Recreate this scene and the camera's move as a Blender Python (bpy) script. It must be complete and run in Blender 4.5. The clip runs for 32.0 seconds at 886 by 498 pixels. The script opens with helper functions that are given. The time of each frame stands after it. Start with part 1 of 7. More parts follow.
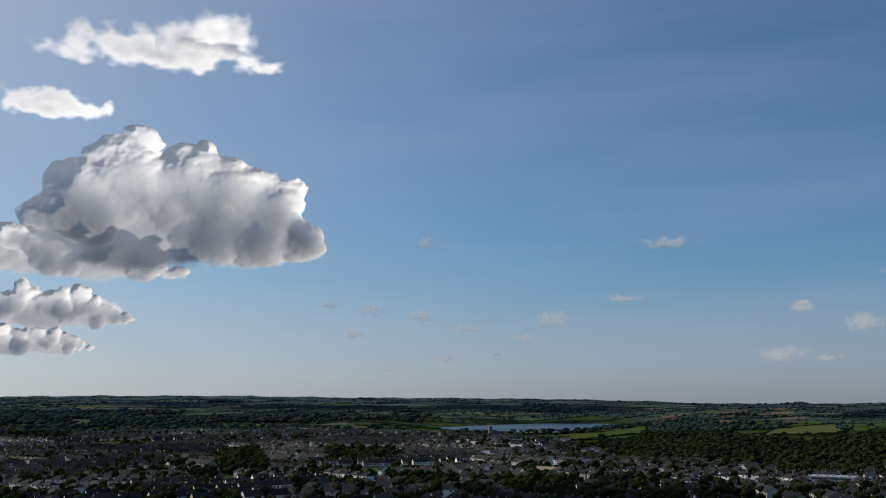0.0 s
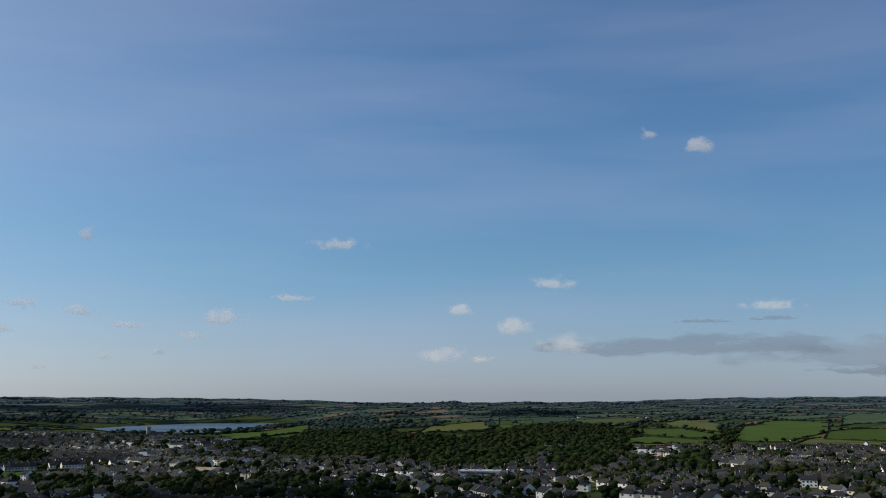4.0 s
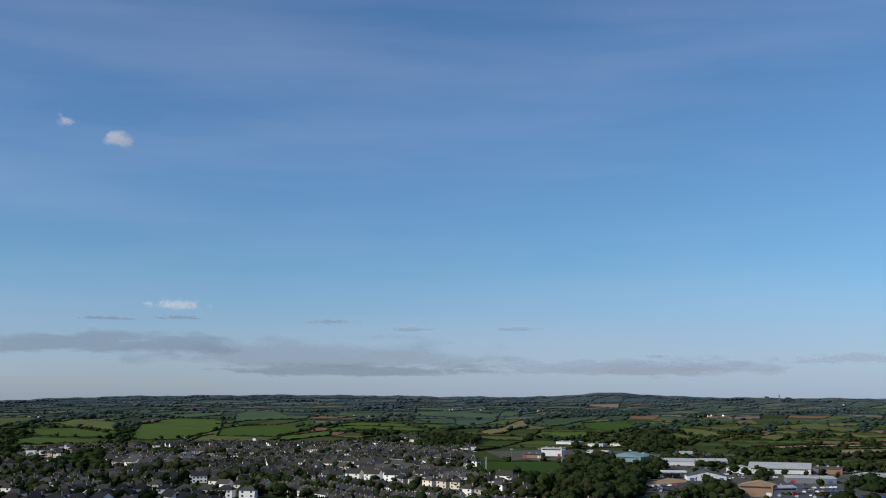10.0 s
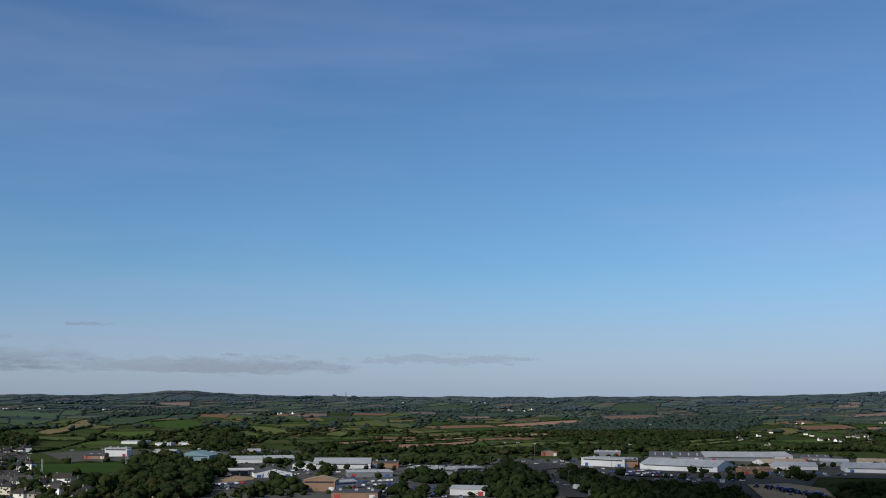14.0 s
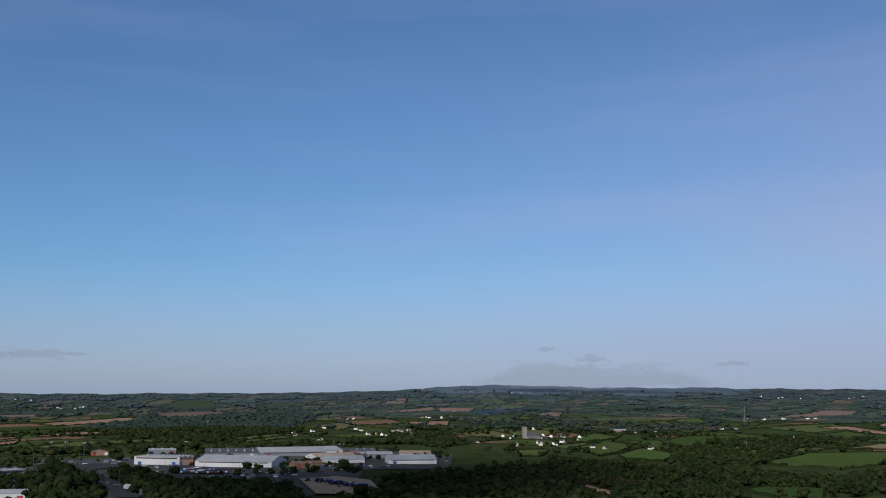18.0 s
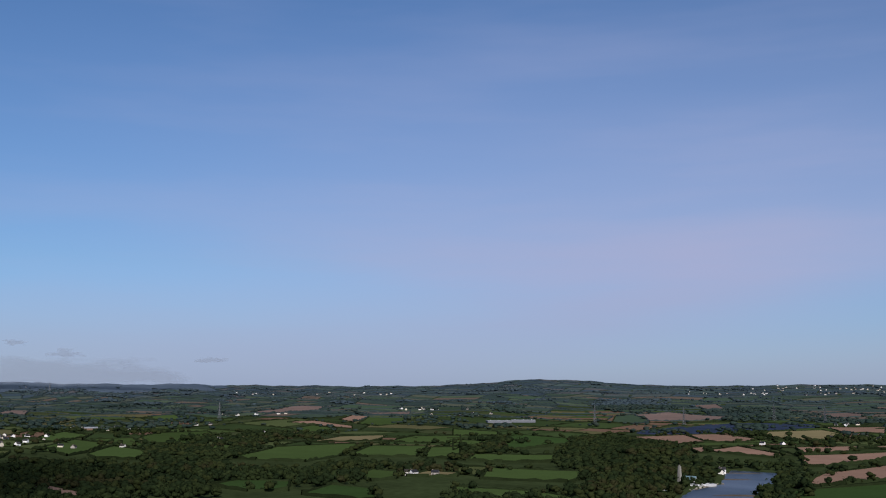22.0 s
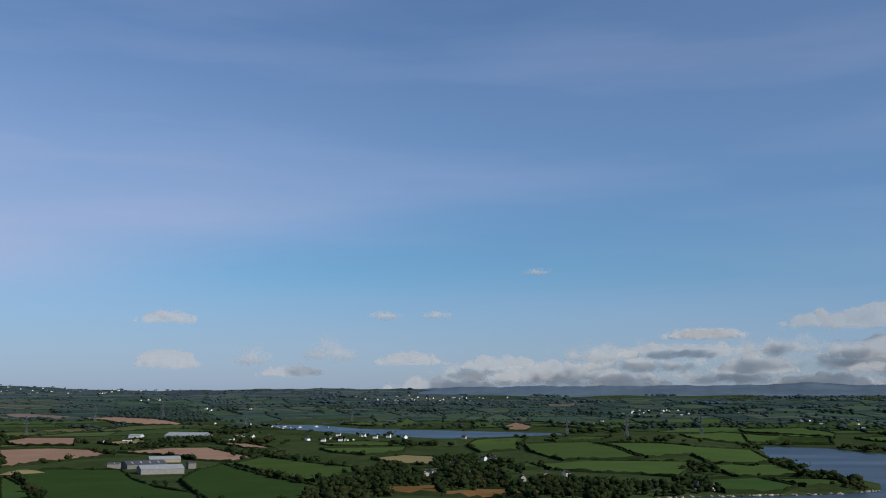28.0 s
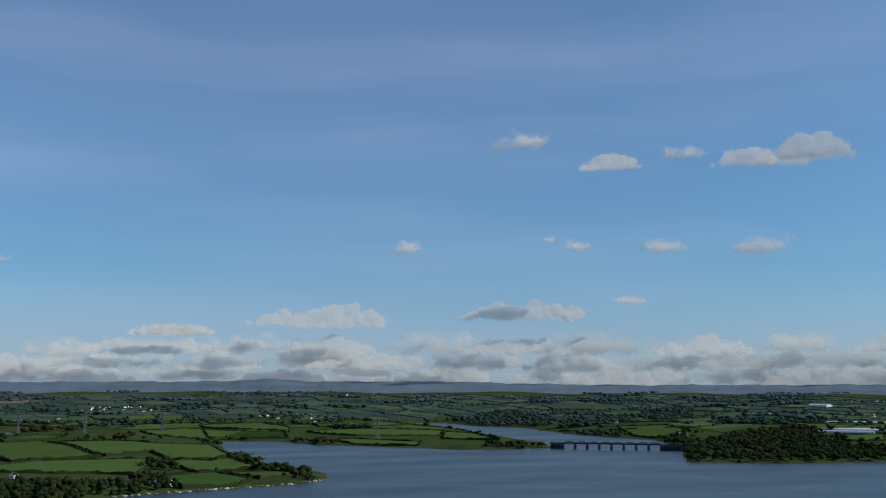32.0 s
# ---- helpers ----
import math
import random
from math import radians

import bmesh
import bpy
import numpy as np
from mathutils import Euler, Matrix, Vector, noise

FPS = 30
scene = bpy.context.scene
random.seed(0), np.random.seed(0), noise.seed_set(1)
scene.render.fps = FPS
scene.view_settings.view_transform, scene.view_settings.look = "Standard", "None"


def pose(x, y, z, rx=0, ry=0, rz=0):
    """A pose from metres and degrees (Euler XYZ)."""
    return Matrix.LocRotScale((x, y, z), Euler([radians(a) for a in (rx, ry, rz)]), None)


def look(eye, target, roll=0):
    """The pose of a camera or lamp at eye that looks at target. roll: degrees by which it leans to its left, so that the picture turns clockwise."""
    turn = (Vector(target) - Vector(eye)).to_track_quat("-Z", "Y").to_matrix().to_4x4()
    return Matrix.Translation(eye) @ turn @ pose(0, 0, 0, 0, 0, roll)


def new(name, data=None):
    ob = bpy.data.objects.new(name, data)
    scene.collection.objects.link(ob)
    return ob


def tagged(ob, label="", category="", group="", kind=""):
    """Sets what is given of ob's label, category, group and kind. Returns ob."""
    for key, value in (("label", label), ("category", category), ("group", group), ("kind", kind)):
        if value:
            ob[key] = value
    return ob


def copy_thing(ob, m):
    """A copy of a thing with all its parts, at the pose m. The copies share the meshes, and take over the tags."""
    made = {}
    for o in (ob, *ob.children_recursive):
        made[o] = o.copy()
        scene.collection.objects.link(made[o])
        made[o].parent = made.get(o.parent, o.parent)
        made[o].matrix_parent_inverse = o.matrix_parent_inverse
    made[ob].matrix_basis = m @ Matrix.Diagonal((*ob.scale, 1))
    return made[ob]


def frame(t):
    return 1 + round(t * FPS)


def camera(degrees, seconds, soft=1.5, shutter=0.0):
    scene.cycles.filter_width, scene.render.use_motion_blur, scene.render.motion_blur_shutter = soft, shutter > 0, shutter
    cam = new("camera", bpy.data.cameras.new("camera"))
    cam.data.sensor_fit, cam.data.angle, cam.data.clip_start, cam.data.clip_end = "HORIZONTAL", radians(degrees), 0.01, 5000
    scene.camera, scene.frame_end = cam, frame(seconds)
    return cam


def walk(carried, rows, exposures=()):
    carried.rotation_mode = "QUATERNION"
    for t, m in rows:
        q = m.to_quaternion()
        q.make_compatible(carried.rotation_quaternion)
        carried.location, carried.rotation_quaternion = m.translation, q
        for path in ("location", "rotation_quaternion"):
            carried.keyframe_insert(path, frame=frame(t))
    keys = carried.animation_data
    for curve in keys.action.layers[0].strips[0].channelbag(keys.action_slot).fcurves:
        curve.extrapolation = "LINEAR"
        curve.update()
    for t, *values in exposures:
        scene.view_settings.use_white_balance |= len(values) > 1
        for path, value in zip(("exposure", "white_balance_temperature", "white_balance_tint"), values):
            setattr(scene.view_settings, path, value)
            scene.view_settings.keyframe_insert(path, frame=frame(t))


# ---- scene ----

# ---- camera: a drone that hovers and turns to the right ----
VIEW = (
    # seconds, bearing, tilt, lean
    (0.0, -0.00, 8.10, 0.07),
    (0.5, 2.23, 8.10, 0.07),
    (1.0, 4.58, 8.10, 0.07),
    (1.5, 6.87, 8.10, 0.08),
    (2.0, 9.10, 8.10, 0.08),
    (2.5, 11.29, 8.10, 0.09),
    (4.5, 20.49, 8.08, 0.09),
    (5.0, 22.70, 8.08, 0.10),
    (5.5, 25.36, 8.08, 0.10),
    (6.0, 28.15, 8.07, 0.10),
    (6.5, 30.92, 8.06, 0.10),
    (7.0, 33.32, 8.07, 0.10),
    (7.5, 35.79, 8.06, 0.10),
    (8.0, 38.60, 8.05, 0.10),
    (8.5, 41.21, 8.04, 0.11),
    (9.0, 44.19, 8.04, 0.12),
    (9.5, 47.35, 8.04, 0.11),
    (10.0, 50.36, 8.05, 0.11),
    (10.5, 53.13, 8.07, 0.11),
    (11.0, 55.79, 8.06, 0.12),
    (11.5, 58.56, 8.05, 0.13),
    (12.0, 61.41, 8.04, 0.15),
    (12.5, 64.48, 8.03, 0.17),
    (13.0, 67.67, 8.03, 0.19),
    (13.5, 70.69, 8.02, 0.21),
    (14.0, 73.51, 8.01, 0.21),
    (14.5, 76.41, 8.00, 0.21),
    (16.5, 87.93, 7.99, 0.21),
    (17.0, 91.13, 7.97, 0.20),
    (17.5, 94.28, 7.94, 0.20),
    (18.0, 97.33, 7.92, 0.21),
    (18.5, 100.41, 7.90, 0.21),
    (19.0, 103.60, 7.87, 0.22),
    (19.5, 107.03, 7.87, 0.22),
    (20.0, 110.54, 7.86, 0.21),
    (20.5, 114.21, 7.84, 0.20),
    (21.0, 118.00, 7.83, 0.19),
    (21.5, 121.75, 7.82, 0.17),
    (22.0, 125.45, 7.81, 0.14),
    (22.5, 129.33, 7.80, 0.13),
    (23.0, 133.29, 7.77, 0.12),
    (23.5, 137.19, 7.76, 0.12),
    (24.0, 141.02, 7.74, 0.12),
    (24.5, 144.95, 7.73, 0.11),
    (25.0, 148.86, 7.74, 0.10),
    (25.5, 152.74, 7.77, 0.10),
    (27.5, 168.63, 7.84, 0.09),
    (28.0, 172.67, 7.87, 0.09),
    (28.5, 176.81, 7.88, 0.08),
    (29.0, 181.07, 7.88, 0.07),
    (29.5, 185.21, 7.87, 0.06),
    (30.0, 189.28, 7.84, 0.06),
    (30.5, 193.27, 7.81, 0.07),
    (31.0, 195.59, 7.76, 0.08),
    (31.5, 197.22, 7.74, 0.09),
    (32.0, 201.47, 7.71, 0.10),
)
cam = camera(46.38, 32.0, soft=1.1)
walk(cam, [(t, pose(0, 0, 82.9, 90 + tilt, -lean, -b)) for t, b, tilt, lean in VIEW],
     ((0, -.42, 6500, 10), (6, -.02, 6400, 10), (10, 0, 6300, 10), (13, -.1, 6300, 11), (17, -.3, 6250, 13), (20, -.33, 6150, 17), (25, -.36, 6100, 17), (28, -.24, 6050, 9), (32, -.12, 6100, 4)))

# ---- sky, sun, exposure ----
SUN_BEARING, SUN_HEIGHT = -64, 31
world = bpy.data.worlds.new("sky")
scene.world = world
world.use_nodes = True
wn, wl = world.node_tree.nodes, world.node_tree.links
sky = wn.new("ShaderNodeTexSky")
sky.sky_type, sky.sun_disc = "NISHITA", False
sky.sun_elevation, sky.sun_rotation = radians(SUN_HEIGHT), radians(SUN_BEARING)
sky.altitude, sky.air_density, sky.dust_density, sky.ozone_density = 100, 1.0, .6, 2.0
wn["Background"].inputs[1].default_value = .1
# tint of the clear air from the horizon up, and a thin high veil
way, part_z = wn.new("ShaderNodeTexCoord"), wn.new("ShaderNodeSeparateXYZ")
wl.new(way.outputs["Generated"], part_z.inputs[0])
air = wn.new("ShaderNodeValToRGB")
for i, (p, c) in enumerate(((0, (.74, .88, 1.3)), (.05, (.65, .82, 1.16)), (.12, (.57, .84, 1.07)), (.22, (.6, .86, 1.08)), (.4, (.63, .87, 1.08)))):
    if i > 1:
        air.color_ramp.elements.new(p)
    air.color_ramp.elements[i].position, air.color_ramp.elements[i].color = p, (*c, 1)
wl.new(part_z.outputs["Z"], air.inputs[0])
tinted = wn.new("ShaderNodeMix")
tinted.data_type, tinted.blend_type = "RGBA", "MULTIPLY"
tinted.inputs["Factor"].default_value = 1
wl.new(sky.outputs[0], tinted.inputs[6]), wl.new(air.outputs[0], tinted.inputs[7])
stretch, veil, thin = wn.new("ShaderNodeMapping"), wn.new("ShaderNodeTexNoise"), wn.new("ShaderNodeMapRange")
stretch.inputs["Scale"].default_value, stretch.inputs["Rotation"].default_value = (1.2, 1.2, 9), (.1, -.06, .5)
wl.new(way.outputs["Generated"], stretch.inputs[0]), wl.new(stretch.outputs[0], veil.inputs["Vector"])
veil.inputs["Scale"].default_value, veil.inputs["Detail"].default_value, veil.inputs["Roughness"].default_value = 1.6, 5, .5
thin.inputs["From Min"].default_value, thin.inputs["From Max"].default_value, thin.inputs["To Max"].default_value = .44, .78, .2
wl.new(veil.outputs["Fac"], thin.inputs["Value"])
veiled = wn.new("ShaderNodeMix")
veiled.data_type = "RGBA"
veiled.inputs[7].default_value = (5.0, 5.36, 7.3, 1)
toward, lobe, glow = wn.new("ShaderNodeVectorMath"), wn.new("ShaderNodeMath"), wn.new("ShaderNodeMath")
toward.operation, lobe.operation, glow.operation = "DOT_PRODUCT", "POWER", "MULTIPLY"
toward.inputs[1].default_value = (math.sin(radians(SUN_BEARING)) * math.cos(radians(SUN_HEIGHT)), math.cos(radians(SUN_BEARING)) * math.cos(radians(SUN_HEIGHT)), math.sin(radians(SUN_HEIGHT)))
wl.new(way.outputs["Generated"], toward.inputs[0]), wl.new(toward.outputs["Value"], lobe.inputs[0])
lobe.use_clamp = True
lobe.inputs[1].default_value, glow.inputs[1].default_value = 3.5, 1.0
wl.new(lobe.outputs[0], glow.inputs[0])
halo = wn.new("ShaderNodeMix")
halo.data_type = "RGBA"
halo.inputs[7].default_value = (7.5, 7.8, 8.1, 1)
wl.new(glow.outputs[0], halo.inputs["Factor"]), wl.new(tinted.outputs[2], halo.inputs[6])
# a broad pale sheet of high cloud opposite the sun, with a slanting lower edge
def direction(b, e):
    return Vector((math.sin(radians(b)) * math.cos(radians(e)), math.cos(radians(b)) * math.cos(radians(e)), math.sin(radians(e))))


sheet, wide, pale, all_veils = wn.new("ShaderNodeVectorMath"), wn.new("ShaderNodeMath"), wn.new("ShaderNodeMath"), wn.new("ShaderNodeMath")
sheet.operation, wide.operation, pale.operation, all_veils.operation = "DOT_PRODUCT", "POWER", "MULTIPLY", "ADD"
sheet.inputs[1].default_value = direction(140, 9)
wl.new(way.outputs["Generated"], sheet.inputs[0]), wl.new(sheet.outputs["Value"], wide.inputs[0])
wide.use_clamp = all_veils.use_clamp = True
wide.inputs[1].default_value = 6.5
loose = wn.new("ShaderNodeMapRange")
loose.inputs["From Min"].default_value, loose.inputs["From Max"].default_value, loose.inputs["To Min"].default_value, loose.inputs["To Max"].default_value = .3, .7, .55, .8
wl.new(veil.outputs["Fac"], loose.inputs["Value"])
over, rim, held = wn.new("ShaderNodeVectorMath"), wn.new("ShaderNodeMapRange"), wn.new("ShaderNodeMath")
over.operation, held.operation, rim.interpolation_type = "DOT_PRODUCT", "MULTIPLY", "SMOOTHSTEP"
over.inputs[1].default_value = direction(196, 11).cross(direction(150, 4.6)).normalized()
rim.inputs["From Min"].default_value, rim.inputs["From Max"].default_value = -.025, .06
capped, topped = wn.new("ShaderNodeMapRange"), wn.new("ShaderNodeMath")
capped.inputs["From Min"].default_value, capped.inputs["From Max"].default_value, capped.inputs["To Min"].default_value, capped.inputs["To Max"].default_value = .14, .36, 1, .12
topped.operation = "MULTIPLY"
wl.new(part_z.outputs["Z"], capped.inputs["Value"])
wl.new(way.outputs["Generated"], over.inputs[0]), wl.new(over.outputs["Value"], rim.inputs["Value"])
wl.new(wide.outputs[0], held.inputs[0]), wl.new(rim.outputs[0], held.inputs[1])
wl.new(held.outputs[0], topped.inputs[0]), wl.new(capped.outputs[0], topped.inputs[1])
wl.new(topped.outputs[0], pale.inputs[0]), wl.new(loose.outputs[0], pale.inputs[1])
wl.new(thin.outputs[0], all_veils.inputs[0]), wl.new(pale.outputs[0], all_veils.inputs[1])
# a second, thinner sheet higher up beyond it
upper, spread, faint, both = wn.new("ShaderNodeVectorMath"), wn.new("ShaderNodeMath"), wn.new("ShaderNodeMath"), wn.new("ShaderNodeMath")
upper.operation, spread.operation, faint.operation, both.operation = "DOT_PRODUCT", "POWER", "MULTIPLY", "ADD"
upper.inputs[1].default_value = direction(196, 24)
spread.use_clamp = both.use_clamp = True
spread.inputs[1].default_value, faint.inputs[1].default_value = 12, .16
wl.new(way.outputs["Generated"], upper.inputs[0]), wl.new(upper.outputs["Value"], spread.inputs[0]), wl.new(spread.outputs[0], faint.inputs[0])
wl.new(all_veils.outputs[0], both.inputs[0]), wl.new(faint.outputs[0], both.inputs[1])
wl.new(both.outputs[0], veiled.inputs["Factor"]), wl.new(halo.outputs[2], veiled.inputs[6])
# pale haze low over the land
low, band, hazy = wn.new("ShaderNodeMapRange"), wn.new("ShaderNodeMath"), wn.new("ShaderNodeMix")
low.inputs["From Min"].default_value, low.inputs["From Max"].default_value, low.inputs["To Min"].default_value, low.inputs["To Max"].default_value = 0, .11, 1, 0
band.operation, hazy.data_type = "MULTIPLY", "RGBA"
wl.new(part_z.outputs["Z"], low.inputs["Value"]), wl.new(low.outputs[0], band.inputs[0])
band.inputs[1].default_value = .6
hazy.inputs[7].default_value = (3.6, 4.6, 6.1, 1)
clear_way, clear_fan, clear_cut, clear_band = (wn.new("ShaderNodeVectorMath"), wn.new("ShaderNodeMath"), wn.new("ShaderNodeMapRange"), wn.new("ShaderNodeMath"))
clear_way.operation, clear_fan.operation, clear_fan.use_clamp, clear_band.operation = "DOT_PRODUCT", "POWER", True, "MULTIPLY"
clear_way.inputs[1].default_value, clear_fan.inputs[1].default_value = direction(200, 4), 6
clear_cut.inputs["To Min"].default_value, clear_cut.inputs["To Max"].default_value = 1, .25
wl.new(way.outputs["Generated"], clear_way.inputs[0]), wl.new(clear_way.outputs["Value"], clear_fan.inputs[0]), wl.new(clear_fan.outputs[0], clear_cut.inputs["Value"])
wl.new(band.outputs[0], clear_band.inputs[0]), wl.new(clear_cut.outputs[0], clear_band.inputs[1])
wl.new(clear_band.outputs[0], hazy.inputs["Factor"]), wl.new(veiled.outputs[2], hazy.inputs[6])
# the haze is paler below the sun
below, fan, milk = wn.new("ShaderNodeVectorMath"), wn.new("ShaderNodeMath"), wn.new("ShaderNodeMix")
below.operation, fan.operation, milk.data_type, fan.use_clamp = "DOT_PRODUCT", "POWER", "RGBA", True
below.inputs[1].default_value, fan.inputs[1].default_value = direction(-40, 0), 2.5
milk.inputs[6].default_value, milk.inputs[7].default_value = (3.6, 4.6, 6.1, 1), (7.2, 7.8, 8.0, 1)
wl.new(way.outputs["Generated"], below.inputs[0]), wl.new(below.outputs["Value"], fan.inputs[0])
wl.new(fan.outputs[0], milk.inputs["Factor"]), wl.new(milk.outputs[2], hazy.inputs[7])
wl.new(hazy.outputs[2], wn["Background"].inputs[0])

sun = new("sun", bpy.data.lights.new("sun", "SUN"))
sun.data.energy, sun.data.angle, sun.data.color = 4.6, radians(.6), (1, .93, .82)
sb, sh = radians(SUN_BEARING), radians(SUN_HEIGHT)
sun.matrix_world = look((0, 0, 600), (-math.sin(sb) * math.cos(sh), -math.cos(sb) * math.cos(sh), 600 - math.sin(sh)))

# ---- materials ----


def material(name, base, rough=.85, spread=.25, size=6.0, fine=.6, metal=0.0, relief=0.0, by="island", spec=.0):
    """A surface with stains and grain at two scales; each piece takes a slightly different tone."""
    m = bpy.data.materials.new(name)
    m.use_nodes = True
    n, l = m.node_tree.nodes, m.node_tree.links
    b = n["Principled BSDF"]
    geo = n.new("ShaderNodeNewGeometry")
    big, small = n.new("ShaderNodeTexNoise"), n.new("ShaderNodeTexNoise")
    for tex, s in ((big, 1 / size), (small, 1 / fine)):
        l.new(geo.outputs["Position"], tex.inputs["Vector"])
        tex.inputs["Scale"].default_value, tex.inputs["Detail"].default_value = s, 4
    add = n.new("ShaderNodeMath")
    l.new(big.outputs["Fac"], add.inputs[0]), l.new(small.outputs["Fac"], add.inputs[1])
    tone = n.new("ShaderNodeMapRange")
    tone.inputs["From Min"].default_value, tone.inputs["From Max"].default_value = .6, 1.4
    tone.inputs["To Min"].default_value, tone.inputs["To Max"].default_value = 1 - spread, 1 + spread
    l.new(add.outputs[0], tone.inputs["Value"])
    if by == "tone":
        at = n.new("ShaderNodeAttribute")
        at.attribute_name = "tone"
        own = at.outputs["Fac"]
    elif by == "island":
        own = geo.outputs["Random Per Island"]
    else:
        own = n.new("ShaderNodeObjectInfo").outputs["Random"]
    piece = n.new("ShaderNodeMapRange")
    piece.inputs["To Min"].default_value, piece.inputs["To Max"].default_value = 1 - spread, 1 + spread
    l.new(own, piece.inputs["Value"])
    both = n.new("ShaderNodeMath")
    both.operation = "MULTIPLY"
    l.new(tone.outputs[0], both.inputs[0]), l.new(piece.outputs[0], both.inputs[1])
    mix = n.new("ShaderNodeVectorMath")
    mix.operation = "SCALE"
    if isinstance(base, (list, tuple)) and isinstance(base[0], (list, tuple)):
        ramp = n.new("ShaderNodeValToRGB")
        ramp.color_ramp.interpolation = "CONSTANT"
        while len(ramp.color_ramp.elements) < len(base):
            ramp.color_ramp.elements.new(1)
        for i, c in enumerate(base):
            ramp.color_ramp.elements[i].position, ramp.color_ramp.elements[i].color = i / len(base), (*c, 1)
        l.new(own, ramp.inputs[0]), l.new(ramp.outputs[0], mix.inputs[0])
        piece.inputs["To Min"].default_value, piece.inputs["To Max"].default_value = 1, 1
    else:
        mix.inputs[0].default_value = base
    l.new(both.outputs[0], mix.inputs["Scale"])
    l.new(mix.outputs[0], b.inputs["Base Color"])
    b.inputs["Roughness"].default_value, b.inputs["Metallic"].default_value = rough, metal
    b.inputs["Specular IOR Level"].default_value = spec
    if relief:
        bmp = n.new("ShaderNodeBump")
        bmp.inputs["Strength"].default_value, bmp.inputs["Distance"].default_value = .6, relief
        l.new(small.outputs["Fac"], bmp.inputs["Height"]), l.new(bmp.outputs[0], b.inputs["Normal"])
    return m


GROUND = material("rough_ground", (.036, .05, .019), size=60, fine=7, spread=.4)
GRASS = material("pasture", (.052, .082, .024), size=45, fine=3, spread=.16)
LUSH = material("lush_pasture", (.036, .066, .019), size=45, fine=3, spread=.16)
OLIVE = material("grazed_pasture", (.078, .092, .034), size=45, fine=3, spread=.18)
PLOUGH = material("ploughed_soil", (.24, .15, .105), size=40, fine=2, spread=.16)
STRAW = material("stubble", (.18, .15, .075), size=40, fine=2, spread=.18)
MARSH = material("reed_marsh", (.16, .09, .035), size=20, fine=2, spread=.3)
PATCH = material("mixed_fields", ((.055, .082, .026), (.036, .056, .02), (.075, .095, .036), (.15, .095, .062), (.045, .07, .024), (.105, .1, .045), (.034, .048, .02), (.05, .062, .026)),
                 size=60, fine=5, spread=.2)
# farther fields, with the blue-grey of haze painted into their colours
PATCH_FAR = material("haze_tinted_fields", ((.057, .088, .057), (.045, .068, .055), (.073, .100, .062), (.125, .098, .075), (.037, .056, .048), (.088, .098, .068), (.037, .057, .050), (.050, .075, .053)),
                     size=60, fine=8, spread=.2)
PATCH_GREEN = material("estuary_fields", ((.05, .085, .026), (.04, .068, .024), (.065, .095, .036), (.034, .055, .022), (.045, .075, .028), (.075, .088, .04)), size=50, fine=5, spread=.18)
# beyond the estuary the base colours carry haze as well
PATCH_DIM = material("haze_tinted_estuary_fields", ((.048, .079, .050), (.036, .060, .048), (.060, .091, .055), (.034, .053, .046), (.041, .067, .053), (.072, .089, .060)), size=60, fine=8, spread=.18)
HEDGE = material("hedge_leaves", (.018, .026, .01), size=9, fine=1.2, spread=.3, by="tone", relief=.8)
LEAVES = material("tree_leaves", ((.017, .026, .009), (.021, .029, .01), (.014, .021, .008), (.026, .029, .011)), size=6, fine=.9, spread=.3, by="tone", relief=.8)
WOODLAND = material("woodland_leaves", ((.017, .026, .01), (.021, .03, .011), (.014, .022, .009), (.024, .031, .011), (.027, .028, .012)), size=14, fine=2.2, spread=.35, by="tone", relief=1.6)
# distant leaves: base colour paled and blued to stand for haze
WOODLAND_FAR = material("haze_tinted_woodland", ((.024, .040, .033), (.030, .045, .037), (.022, .036, .032), (.033, .045, .035)), size=30, fine=5, spread=.25, by="tone", relief=2)
WOODLAND_HAZE = material("farthest_haze_woodland", ((.043, .062, .073), (.048, .069, .077), (.039, .057, .069), (.051, .070, .075)), size=40, fine=8, spread=.2, by="tone", relief=2)
# hedge colour lightened toward blue in place of haze
HEDGE_FAR = material("haze_tinted_hedge", (.032, .047, .046), size=20, fine=3, spread=.2, by="tone")
BARK = material("bark", (.07, .05, .035), size=1, fine=.1)
WALLS = material("rendered_walls", ((.66, .64, .58), (.78, .77, .74), (.5, .46, .38), (.74, .72, .66), (.66, .6, .48), (.8, .79, .78), (.34, .31, .28)), size=5, fine=.5, spread=.1)
SLATE = material("slate_roofs", ((.026, .027, .031), (.036, .036, .038), (.042, .038, .034), (.021, .022, .025), (.055, .054, .053)), rough=.8, size=4, fine=.4, spread=.15, spec=.04)
# moor colour holds the haze of distance as blue-grey
MOOR = material("haze_blue_moor", (.08, .108, .14), size=260, fine=45, spread=.25)
# farthest fields, blued in the colour itself to imitate aerial haze
PATCH_HAZE = material("farthest_haze_fields", ((.057, .086, .088), (.052, .075, .091), (.070, .099, .091), (.094, .096, .096), (.044, .065, .078), (.078, .096, .091), (.047, .070, .083)), size=90, fine=14, spread=.16)

# ---- shape of the land ----

EYE = 82.9          # height of the drone over the tidal water


def smooth(a, b, x):
    s = np.clip((np.asarray(x, float) - a) / (b - a), 0, 1)
    return s * s * (3 - 2 * s)


def bump(x, c, w):
    return np.exp(-((np.asarray(x, float) - c) / w) ** 2)


